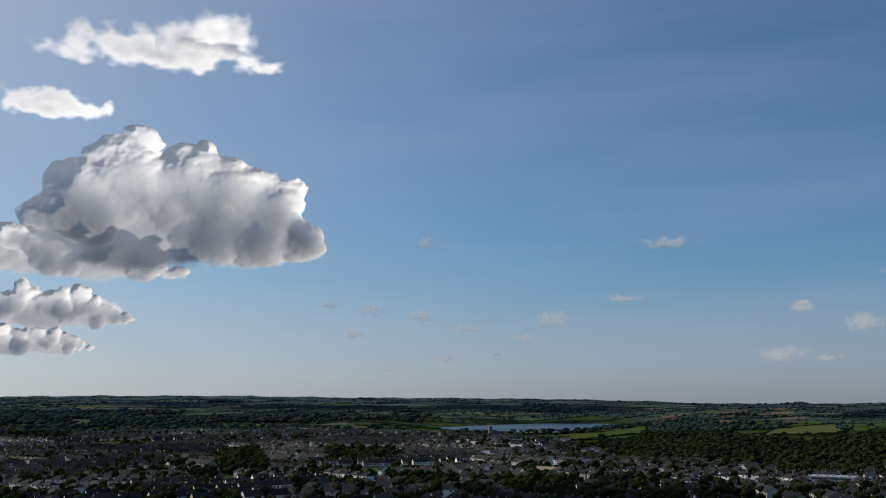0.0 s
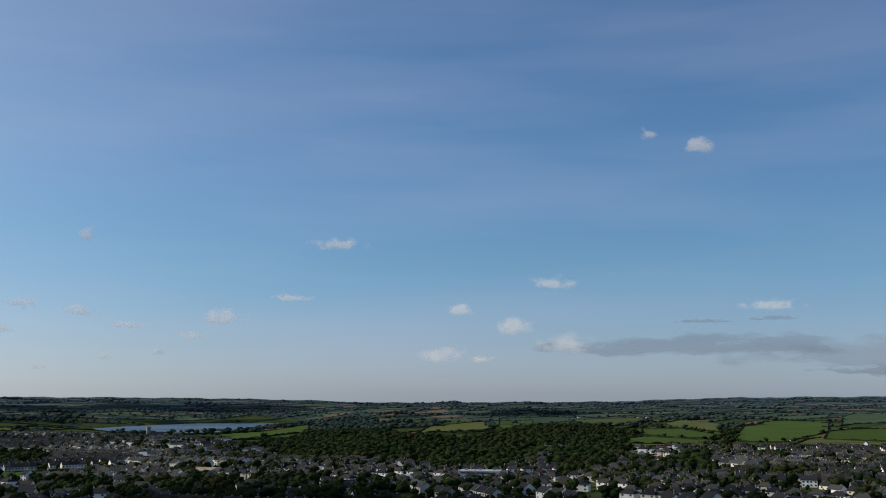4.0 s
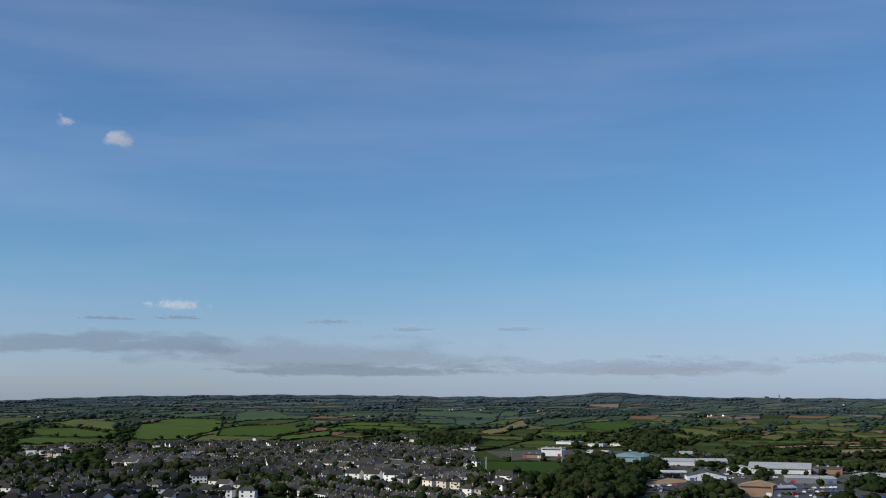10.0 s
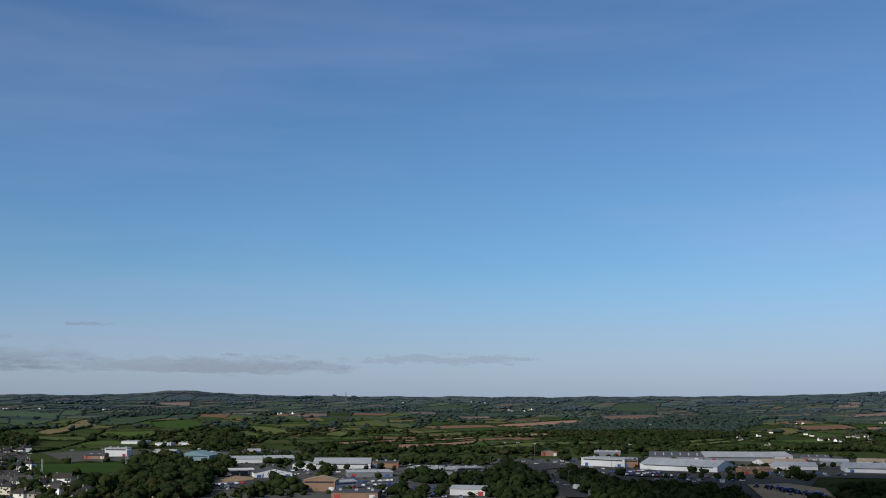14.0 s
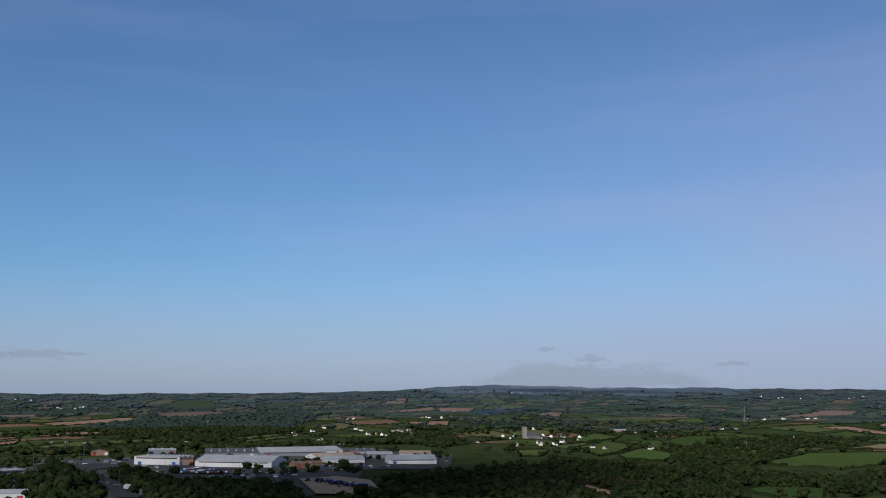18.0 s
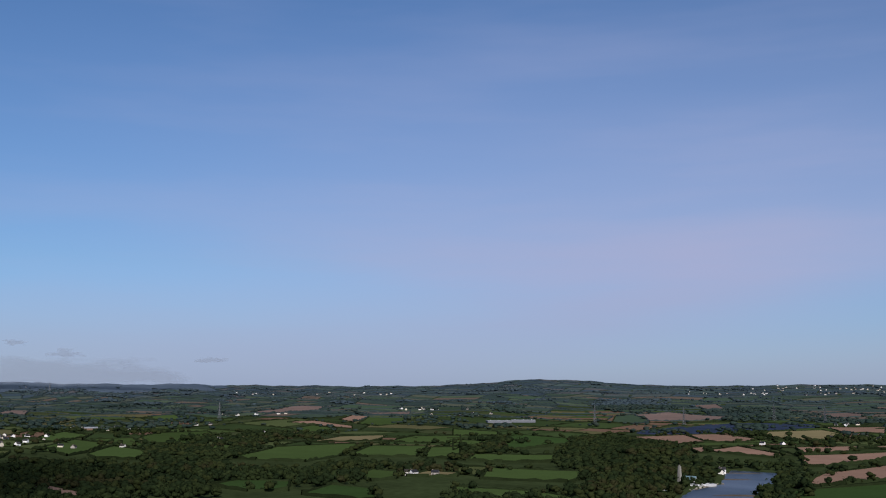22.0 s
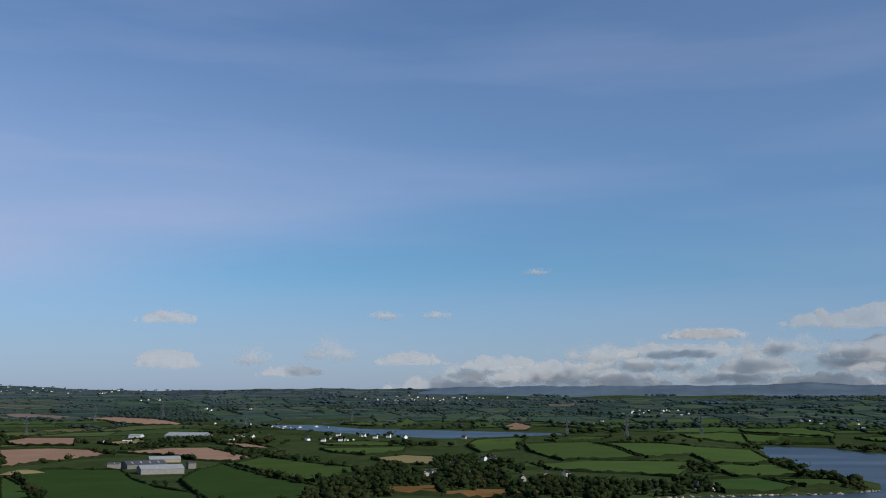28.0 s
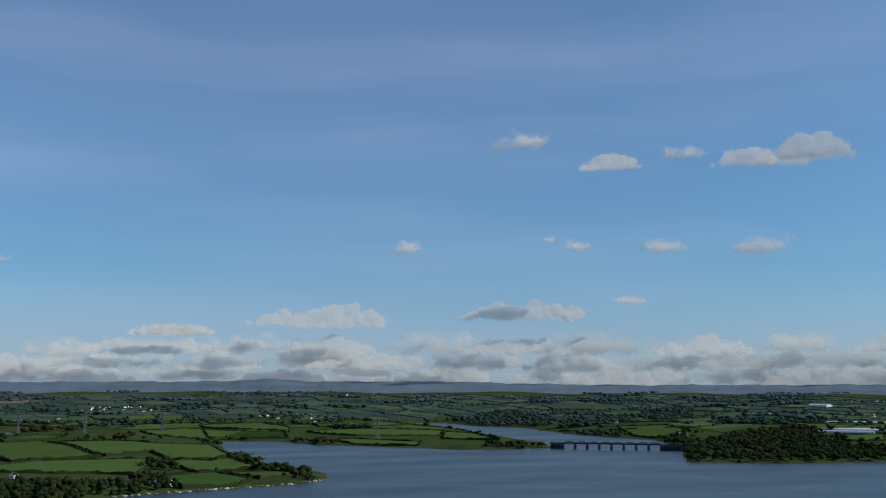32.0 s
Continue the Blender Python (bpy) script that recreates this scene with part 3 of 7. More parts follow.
field("GRASS", (82.4, 3372), (83.4, 3846), (85.1, 3618), (85.0, 3173), (83.1, 3133))
field("OLIVE", (85.9, 1515), (88.5, 1636), (90.8, 1811), (90.7, 1691), (87.0, 1501))
field("GRASS", (89.7, 2379), (91.1, 2713), (91.1, 2323))
field("OLIVE", (85.8, 1588), (88.4, 1739), (91.0, 1855), (90.7, 1778), (87.5, 1566), (86.0, 1523))
field("GRASS", (89.5, 2556), (90.4, 2751), (91.6, 2709), (90.1, 2345))
field("PLOUGH", (93.9, 3745), (95.4, 3798), (95.3, 3630))
field("PLOUGH", (94.7, 2839), (96.7, 3109), (97.1, 2994), (95.0, 2730))
field("PLOUGH", (96.8, 3032), (99.1, 3123), (98.8, 2857), (97.1, 2893))
field("PLOUGH", (95.4, 2095), (97.7, 2135), (97.6, 2018), (95.6, 2037))
field("GRASS", (104.4, 1712), (105.6, 1849), (106.9, 1707), (104.7, 1549))
field("GRASS", (104.7, 1450), (106.1, 1623), (107.7, 1551), (106.7, 1350), (105.8, 1282))
field("GRASS", (106.9, 1629), (109.0, 1652), (109.7, 1490), (108.0, 1547))
field("GRASS", (106.8, 1308), (108.1, 1513), (110.0, 1354), (109.2, 1206), (107.2, 1206))
field("GRASS", (109.4, 1670), (110.4, 1817), (112.8, 1872), (113.2, 1795), (111.7, 1534), (109.9, 1564))
field("GRASS", (109.7, 2320), (111.1, 2349), (111.4, 2245), (110.3, 2217))
field("OLIVE", (108.6, 2298), (109.4, 2270), (109.8, 2186), (109.0, 2189))
field("GRASS", (111.6, 2227), (113.6, 2224), (113.6, 2155), (111.8, 2162))
field("LUSH", (111.4, 2717), (112.9, 2985), (113.5, 2911), (113.3, 2544))
field("PLOUGH", (102.1, 2424), (103.0, 2812), (104.1, 2843), (103.7, 2454))
field("OLIVE", (101.4, 1352), (103.1, 1371), (102.6, 1221), (101.6, 1204))
field("PLOUGH", (94.0, 3681), (95.4, 3676), (95.2, 3585), (94.2, 3602))
field("PLOUGH", (115.1, 2481), (116.9, 2734), (119.5, 2971), (118.7, 2642), (116.5, 2450))
field("GRASS", (119.2, 2646), (120.1, 3056), (123.5, 3070), (122.9, 2625))
field("PLOUGH", (120.9, 2489), (123.7, 2556), (123.6, 2466), (121.4, 2420))
field("PLOUGH", (119.8, 2238), (120.5, 2349), (121.4, 2331), (120.5, 2159))
field("GRASS", (120.8, 2105), (121.4, 2309), (123.4, 2277), (123.3, 2076), (121.9, 2031))
field("PLOUGH", (117.0, 2122), (118.5, 2169), (120.5, 2053), (120.5, 1999), (118.6, 2089))
field("GRASS", (117.2, 2009), (118.4, 2076), (119.7, 2012), (119.5, 1911), (117.9, 1926))
field("STRAW", (118.2, 1581), (119.8, 1723), (122.4, 1767), (122.0, 1644), (118.6, 1568))
field("GRASS", (114.0, 1260), (116.4, 1457), (121.3, 1542), (120.1, 1343), (118.0, 1176), (115.4, 1211))
field("GRASS", (120.4, 1335), (121.6, 1487), (124.6, 1462), (124.0, 1278), (121.4, 1290))
field("GRASS", (122.5, 1598), (123.9, 1756), (126.4, 1817), (126.4, 1534))
field("GRASS", (124.4, 1252), (124.8, 1428), (126.4, 1432), (126.4, 1232))
field("GRASS", (112.6, 1388), (113.3, 1518), (114.5, 1497), (113.9, 1401))
field("LUSH", (113.0, 862), (114.5, 915), (117.2, 890), (117.1, 815), (115.0, 813))
field("LUSH", (117.9, 786), (119.4, 860), (122.0, 825), (121.8, 735))
field("GRASS", (120.9, 985), (121.6, 1037), (123.0, 1013), (122.9, 943), (121.5, 911))
field("STRAW", (123.5, 974), (124.6, 1020), (126.3, 1007), (126.2, 979), (124.7, 973))
field("PLOUGH", (104.3, 876), (104.9, 880), (106.8, 788), (106.6, 743), (104.5, 760))
field("GRASS", (111.2, 2364), (112.8, 2394), (114.6, 2227), (113.4, 2231))
field("GRASS", (111.5, 2234), (114.3, 2203), (113.9, 2149), (112.0, 2172))
field("LUSH", (124.3, 2782), (126.5, 2994), (126.5, 2560), (124.5, 2560))
field("GRASS", (126.0, 1950), (128.4, 1896), (128.6, 1826), (126.0, 1803))
field("GRASS", (126.0, 1631), (128.0, 1573), (128.1, 1483), (126.7, 1478), (126.0, 1364))
field("LUSH", (128.7, 1401), (129.0, 1852), (132.7, 1710), (132.1, 1532), (131.3, 1508), (128.9, 1390))
field("GRASS", (126.7, 1198), (127.2, 1304), (131.6, 1304), (131.7, 1210), (128.7, 1189))
field("OLIVE", (126.1, 1077), (127.9, 1074), (127.4, 979), (126.1, 1021))
field("GRASS", (127.5, 958), (128.0, 1070), (132.9, 1039), (133.4, 985), (132.2, 931))
field("PLOUGH", (135.4, 1811), (138.4, 1860), (139.6, 1662), (138.1, 1578), (136.0, 1789))
field("PLOUGH", (138.5, 1869), (140.1, 1869), (142.3, 1734), (140.9, 1621), (139.7, 1659))
field("PLOUGH", (138.7, 1457), (139.6, 1487), (139.6, 1350), (139.0, 1306))
field("PLOUGH", (139.6, 1417), (141.1, 1501), (143.4, 1382), (142.9, 1324), (140.2, 1373))
field("PLOUGH", (135.8, 2524), (137.6, 2613), (141.0, 2439), (140.1, 2309), (136.6, 2320))
field("GRASS", (134.6, 2213), (134.8, 2428), (135.7, 2532), (136.6, 2305), (135.7, 2169))
field("GRASS", (134.8, 2629), (136.5, 2857), (137.9, 2773), (136.0, 2564))
field("PLOUGH", (138.7, 3065), (140.1, 3114), (140.8, 2848), (139.5, 2834))
field("PLOUGH", (144.0, 1506), (147.0, 1588), (147.0, 1469), (144.3, 1419))
field("PLOUGH", (144.2, 1377), (148.8, 1455), (148.8, 1386), (145.3, 1200), (144.4, 1193))
field("PLOUGH", (147.3, 1537), (148.8, 1678), (148.8, 1492))
field("PLOUGH", (143.9, 921), (145.5, 1103), (148.8, 1242), (148.8, 1064), (146.3, 971))
field("PLOUGH", (145.3, 2132), (148.4, 2165), (148.3, 1971), (146.3, 1984))
field("PLOUGH", (144.4, 2696), (146.6, 2730), (147.8, 2560), (146.2, 2501))
field("STRAW", (141.1, 1914), (145.3, 2021), (146.3, 1965), (145.9, 1797), (144.4, 1745), (142.9, 1792))
field("GRASS", (128.5, 3613), (130.3, 3658), (131.6, 3562), (129.9, 3540))
field("STRAW", (154.5, 1657), (156.6, 1775), (157.0, 1652), (155.5, 1523))
field("PLOUGH", (149.8, 1358), (149.8, 1462), (152.2, 1453), (154.1, 1410), (155.3, 1290), (151.8, 1210), (149.9, 1181))
field("PLOUGH", (155.5, 1362), (158.1, 1432), (160.1, 1432), (162.6, 1236), (161.3, 1194), (159.5, 1219), (157.5, 1306))
field("LUSH", (149.9, 1010), (150.1, 1037), (151.6, 871), (151.5, 766), (150.0, 778))
field("LUSH", (150.5, 1087), (152.5, 1120), (155.7, 1082), (156.3, 962), (157.6, 877), (159.6, 815), (159.9, 714), (152.2, 761))
field("LUSH", (158.7, 950), (159.6, 1070), (160.9, 1163), (163.0, 995), (165.4, 907), (166.7, 856), (166.3, 805), (164.0, 700), (160.5, 710))
field("GRASS", (161.5, 1174), (163.1, 1256), (168.1, 1099), (167.9, 1029), (165.7, 940), (163.3, 1020))
field("GRASS", (160.2, 1667), (162.0, 1728), (162.5, 1616), (160.7, 1581))
field("GRASS", (166.0, 1506), (168.4, 1626), (171.0, 1554), (170.1, 1494), (166.7, 1476))
field("GRASS", (166.0, 1399), (170.7, 1485), (170.5, 1339), (168.4, 1278), (166.7, 1324))
field("PLOUGH", (160.5, 1525), (161.7, 1530), (163.7, 1399), (162.5, 1403))
field("STRAW", (168.8, 1223), (170.5, 1272), (172.2, 1256), (172.2, 1133), (170.4, 1147))
field("MARSH", (169.0, 879), (172.6, 907), (172.6, 802), (169.2, 804))
field("PLOUGH", (149.7, 2540), (150.8, 2609), (153.4, 2489), (152.7, 2454), (150.5, 2470))
field("PLOUGH", (153.6, 2466), (155.7, 2450), (158.0, 2234), (159.2, 2122), (157.5, 2112), (155.2, 2241))
field("GRASS", (158.9, 3041), (159.8, 3279), (160.2, 3022), (159.5, 2902))
field("OLIVE", (159.5, 2747), (160.9, 2773), (161.8, 2544), (160.4, 2548))
field("GRASS", (165.8, 2730), (166.8, 2826), (167.1, 2625), (166.2, 2601))
field("GRASS", (168.8, 2443), (169.8, 2617), (170.4, 2412), (169.1, 2259))
field("GRASS", (169.5, 2079), (170.7, 2360), (171.5, 2224), (170.4, 2092))
field("GRASS", (170.7, 2379), (172.2, 2447), (172.7, 2401), (172.7, 2345))
field("PLOUGH", (150.1, 1723), (151.1, 1829), (153.4, 1826), (153.3, 1515), (150.6, 1583))
field("GRASS", (174.0, 1537), (175.0, 1591), (177.3, 1652), (177.0, 1593), (176.8, 1395), (174.7, 1354))
field("GRASS", (177.1, 1539), (180.6, 1583), (183.5, 1248), (180.6, 1242), (179.2, 1227), (177.4, 1358))
field("GRASS", (181.0, 1554), (183.8, 1530), (186.2, 1455), (189.0, 1525), (190.0, 1314), (189.1, 1158), (186.9, 1189), (186.0, 1327), (183.7, 1262))
field("GRASS", (177.9, 1149), (180.6, 1215), (185.8, 1196), (185.9, 1124), (185.3, 1029), (183.3, 1052), (181.2, 1059), (178.5, 1079))
field("GRASS", (187.0, 1161), (190.1, 1194), (191.9, 1055), (188.3, 1044), (187.1, 1118))
field("LUSH", (186.3, 993), (189.3, 1026), (191.2, 941), (190.4, 907), (187.6, 888))
field("GRASS", (189.8, 1013), (192.4, 1020), (193.7, 1007), (193.7, 974), (191.6, 946))
field("GRASS", (176.5, 1120), (177.3, 1172), (178.1, 1092), (177.1, 1074))
field("MARSH", (172.6, 828), (174.6, 856), (180.0, 842), (180.3, 808), (176.0, 816), (172.6, 802))
field("GRASS", (185.4, 1792), (187.7, 1857), (193.0, 1778), (192.9, 1718), (187.7, 1718), (186.0, 1737))
field("GRASS", (188.4, 2047), (191.7, 2162), (193.2, 1887), (193.1, 1786), (188.9, 1899))
field("GRASS", (180.4, 1941), (182.1, 2206), (183.3, 2082), (182.4, 1959))
field("GRASS", (184.7, 2338), (186.0, 2401), (186.3, 2234), (184.8, 2206))
field("GRASS", (186.2, 2386), (187.5, 2401), (188.0, 2220), (186.6, 2142))
field("OLIVE", (187.7, 2368), (190.0, 2241), (188.5, 2227))
field("PLOUGH", (176.0, 2076), (176.7, 2189), (177.7, 2044), (177.3, 1932), (176.2, 1950))
field("GRASS", (172.7, 2401), (173.9, 2726), (174.4, 2572), (173.6, 2238), (172.7, 2227))
field("GRASS", (174.5, 2298), (175.7, 2601), (176.8, 2379), (175.1, 2217))
field("GRASS", (178.2, 1649), (180.3, 1710), (181.8, 1704), (181.2, 1641), (178.8, 1608))
field("GRASS", (193.2, 3022), (194.7, 3304), (195.5, 2948), (194.0, 2857))
field("GRASS", (189.2, 2730), (191.3, 2760), (191.8, 2609), (189.9, 2443))
field("PLOUGH", (178.2, 3253), (179.9, 3336), (179.9, 3109), (178.5, 3051))
field("GRASS", (213.6, 2149), (216.6, 2509), (219.3, 2556), (216.8, 2375), (214.7, 2056))
field("GRASS", (206.9, 2934), (210.1, 2989), (212.0, 2808), (210.1, 2584), (207.6, 2726))
field("GRASS", (210.9, 2053), (213.6, 2002), (214.8, 1863), (213.0, 1781), (211.8, 1837))
field("GRASS", (210.1, 2548), (212.2, 2564), (212.2, 2443), (210.6, 2356))
field("GRASS", (220.5, 2086), (221.6, 2105), (221.7, 1843), (220.8, 1826))
field("GRASS", (222.0, 1737), (224.3, 1778), (224.3, 1667), (222.6, 1636))
field("GRASS", (201.5, 1639), (201.5, 1843), (203.3, 1817), (204.5, 1578))
field("LUSH", (217.1, 2700), (220.5, 2713), (220.2, 2580), (217.7, 2466))
field("LUSH", (143.5, 728), (143.8, 884), (148.8, 985), (148.8, 688))
field("GRASS", (126.1, 854), (130.5, 816), (133.8, 735), (126.1, 756))
field("GRASS", (188.6, 1840), (192.8, 1823), (193.1, 1707), (188.9, 1742))
field("GRASS", (194.1, 1781), (197.0, 1887), (201.5, 1866), (201.5, 1718), (196.7, 1670))
field("GRASS", (195.6, 1611), (196.6, 1613), (200.3, 1544), (200.1, 1504), (196.7, 1554))

wood((-22.9, 2348), (-12.6, 2271), (-12.6, 2494), (-22.9, 2822))
wood((-13.7, 2379), (-1.2, 2528), (-1.2, 2770), (-5.7, 2725), (-11.7, 2726))
wood((-22.9, 2877), (-16.3, 2769), (-13.8, 3008), (-22.9, 3216))
wood((-22.5, 1819), (-19.6, 1787), (-19.7, 2301), (-22.5, 2239))
wood((-11.7, 909), (-9.7, 920), (-9.9, 1372), (-11.6, 1331))
wood((57.2, 897), (59.9, 904), (59.7, 1196), (57.7, 1237))
wood((58.2, 727), (59.6, 750), (59.9, 904), (57.2, 897), (52.6, 716))
wood((61.1, 1379), (63.1, 1405), (62.8, 1832), (61.4, 1857))
wood((76.4, 740), (79.4, 706), (79.9, 750), (79.0, 866), (77.5, 949), (76.1, 888))
wood((58.5, 690), (60.4, 711), (60.7, 857), (59.7, 952), (58.5, 926))
wood((60.9, 945), (62.1, 964), (62.0, 1119), (61.1, 1098))
wood((63.8, 696), (65.8, 703), (65.8, 796), (63.9, 780))
wood((71.0, 692), (73.0, 692), (72.8, 867), (71.3, 864))
wood((75.8, 689), (78.7, 700), (78.5, 904), (76.1, 921))
wood((131.7, 1278), (132.8, 1737), (134.8, 1814), (137.5, 1596), (138.7, 1234), (140.3, 1194), (140.5, 1079), (139.5, 908), (138.4, 871), (137.6, 712), (133.8, 673), (132.9, 844), (133.4, 939), (131.7, 1152), gap=9, low=5, tall=11)
wood((126.0, 1288), (128.5, 1578), (128.9, 1288), (131.4, 1314), (131.6, 1223), (128.7, 1217), (126.0, 1189), gap=9, low=5, tall=11)
wood((126.0, 1086), (131.5, 1054), (131.9, 981), (127.4, 1002), (126.1, 1015), gap=9, low=5, tall=11)
wood((126.1, 886), (127.4, 835), (132.3, 804), (133.7, 894), (134.4, 677), (126.1, 683), gap=9, low=5, tall=11)
wood((141.7, 832), (143.2, 1007), (143.7, 1234), (144.2, 981), (145.0, 898), (143.8, 845), (143.5, 666), (142.0, 690), gap=9, low=5, tall=11)
wood((140.3, 1215), (143.2, 1178), (143.1, 1087), (140.8, 1141), gap=9, low=5, tall=11)
wood((144.7, 1044), (146.3, 1176), (148.8, 1236), (148.8, 1178), (145.5, 1021), gap=9, low=5, tall=11)
wood((133.6, 2879), (134.5, 3463), (136.2, 3404), (138.2, 2848), (134.9, 2580), gap=9, low=5, tall=11)
wood((159.5, 1426), (162.5, 1339), (165.5, 1210), (167.8, 1122), (168.1, 1015), (164.0, 1185), (161.0, 1284), gap=9, low=5, tall=11)
wood((157.3, 914), (158.7, 838), (160.5, 721), (160.2, 641), (159.3, 750), (157.3, 858), gap=9, low=5, tall=11)
wood((165.7, 850), (167.0, 940), (168.5, 1001), (169.8, 1198), (170.8, 998), (172.7, 968), (172.6, 829), (168.9, 773), (167.0, 623), (164.3, 629), (165.8, 800), gap=9, low=5, tall=11)
wood((155.0, 2462), (157.4, 3046), (159.5, 2696), (160.1, 2252), (157.4, 2224), gap=9, low=5, tall=11)
wood((155.5, 1377), (157.5, 1497), (159.5, 1426), (157.5, 1350), gap=9, low=5, tall=11)
wood((172.7, 1246), (174.2, 1254), (174.6, 1150), (176.3, 1183), (175.7, 1002), (176.3, 907), (175.7, 846), (172.7, 858), gap=9, low=5, tall=11)
wood((174.9, 865), (177.9, 970), (183.3, 900), (185.3, 891), (187.6, 897), (187.7, 858), (180.3, 768), (176.5, 789), gap=9, low=5, tall=11)
wood((185.8, 1181), (186.8, 1165), (186.9, 1049), (185.9, 1072), gap=9, low=5, tall=11)
wood((185.0, 955), (186.6, 999), (186.6, 908), (185.2, 895), gap=9, low=5, tall=11)
wood((189.8, 1231), (191.1, 1384), (191.2, 1055), (190.2, 1059), gap=9, low=5, tall=11)
wood((191.2, 1079), (193.2, 1054), (195.0, 970), (195.0, 936), (194.0, 917), (193.7, 952), (192.1, 979), gap=9, low=5, tall=11)
wood((188.3, 1826), (188.6, 1826), (190.5, 1718), (194.1, 1649), (195.5, 1581), (195.5, 1544), (193.3, 1608), (189.1, 1534), gap=9, low=5, tall=11)
wood((110.2, 1444), (111.2, 1494), (114.2, 1586), (116.9, 1817), (116.9, 1678), (114.2, 1266), (113.4, 1150), (112.1, 1020), (110.9, 1002), (110.0, 1176), gap=9, low=5, tall=11)
wood((110.9, 956), (112.7, 1189), (114.8, 1069), (118.0, 1036), (120.1, 1161), (121.4, 1120), (124.4, 1091), (126.4, 1070), (126.3, 1015), (124.6, 1002), (123.2, 962), (121.1, 910), (119.7, 844), (118.0, 842), (117.1, 852), (114.2, 840), gap=9, low=5, tall=11)
wood((103.6, 1232), (104.5, 1099), (106.6, 1124), (110.0, 1070), (110.9, 918), (113.0, 822), (112.7, 747), (107.1, 708), (104.9, 796), (104.2, 791), (104.2, 633), (103.5, 569), gap=9, low=5, tall=11)
wood((95.3, 1723), (97.5, 1814), (98.4, 1450), (97.5, 1316), (95.6, 1469), gap=9, low=5, tall=11)
wood((93.4, 773), (98.1, 905), (101.7, 1069), (104.4, 990), (106.1, 981), (106.0, 602), (91.1, 563), gap=9, low=5, tall=11)
wood((76.5, 1769), (79.4, 2159), (83.9, 2439), (87.3, 2605), (89.3, 2683), (89.7, 2238), (89.3, 1710), (85.9, 1455), (82.4, 1471), (80.9, 1747), (77.9, 1683), gap=9, low=5, tall=11)
wood((80.7, 1797), (83.3, 2342), (88.3, 2617), (89.5, 2338), (89.2, 2006), (87.5, 1621), (85.8, 1490), (83.4, 1483), (80.7, 1646), gap=9, low=5, tall=11)
wood((61.8, 1229), (64.1, 1227), (68.6, 1200), (70.6, 1110), (75.8, 1092), (75.8, 1007), (62.7, 1101), gap=9, low=5, tall=11)
wood((54.9, 2280), (57.6, 2888), (61.2, 3065), (61.4, 2513), (57.7, 2489), (55.8, 2193), gap=9, low=5, tall=11)
wood((60.6, 1806), (62.0, 2172), (62.9, 1944), (61.9, 1704), (61.8, 1262), (60.6, 1266), gap=9, low=5, tall=11)
wood((21.3, 1699), (23.4, 2122), (25.7, 1852), (27.8, 1726), (28.8, 1806), (27.9, 1464), (26.8, 1149), (25.9, 1221), (25.4, 1384), (23.3, 1390), (22.0, 1274), (21.4, 1181), gap=9, low=5, tall=11)
wood((33.1, 1473), (33.2, 1826), (33.5, 2082), (33.8, 1829), (33.7, 1476), gap=9, low=5, tall=11)
wood((35.5, 2182), (35.9, 2667), (36.1, 2245), (36.4, 1764), (35.6, 1715), gap=9, low=5, tall=11)
wood((10.8, 1786), (12.4, 2848), (14.7, 2412), (15.3, 1764), (16.5, 1641), (19.4, 1527), (22.5, 1745), (24.0, 2092), (28.1, 1756), (28.1, 1525), (21.7, 1362), (21.7, 973), (18.0, 987), (17.4, 1103), (15.0, 1152), (12.1, 1215), (8.0, 1393), (8.8, 1629), (10.7, 1704), gap=9, low=5, tall=11)
wood((214.3, 1343), (214.8, 1542), (216.5, 1728), (218.2, 1820), (221.2, 1797), (222.1, 1534), (224.3, 1476), (224.3, 1238), (219.3, 1180), (214.6, 1156), gap=9, low=5, tall=11)
wood((202.7, 2572), (203.9, 2769), (205.2, 2790), (206.5, 2505), (207.1, 2259), (203.0, 2371), gap=9, low=5, tall=11)
wood((212.5, 2509), (214.4, 2934), (214.8, 2474), (213.0, 2135), gap=9, low=5, tall=11)
wood((208.2, 1971), (210.0, 1959), (212.1, 1767), (211.2, 1731), gap=9, low=5, tall=11)
wood((212.9, 1764), (214.3, 1800), (215.1, 1606), (213.6, 1583), gap=9, low=5, tall=11)
wood((222.1, 1077), (223.4, 1165), (224.2, 1131), (224.2, 1007), (222.4, 1012), gap=9, low=5, tall=11)
wood((203.9, 1506), (206.1, 1523), (207.6, 1490), (207.4, 1412), (201.5, 1382), (201.5, 1441), (204.2, 1441), gap=9, low=5, tall=11)

# outlines of the town and of the trading estate
TOWN = [xy(*p) for p in ((-23.6, 1919), (-14.6, 1937), (-8.7, 2041), (-2.0, 1900), (3.0, 1769), (6.6, 1605), (8.1, 1353), (14.0, 1265), (16.0, 1094), (22.8, 1064),
                         (24.0, 1360), (27.9, 1362), (32.5, 1497), (38.6, 1468), (44.2, 1504), (50.8, 1737), (52.0, 1523), (52.0, 1132), (52.3, 886), (56.8, 885), (58.5, 662), (61, 607), (-27, 607))]
ESTATE = [xy(*p) for p in ((52.6, 1354), (56.2, 1436), (59.7, 1348), (63.1, 1380), (67.0, 1284), (71.7, 1174), (79.3, 1208), (85.4, 1275), (90.9, 1393), (97.9, 1203), (97.7, 996), (93.1, 949), (92.4, 763), (88.0, 660), (82.4, 852), (79.9, 942), (84, 622), (62, 622))]
paint(TOWN, 8)
paint(ESTATE, 16)

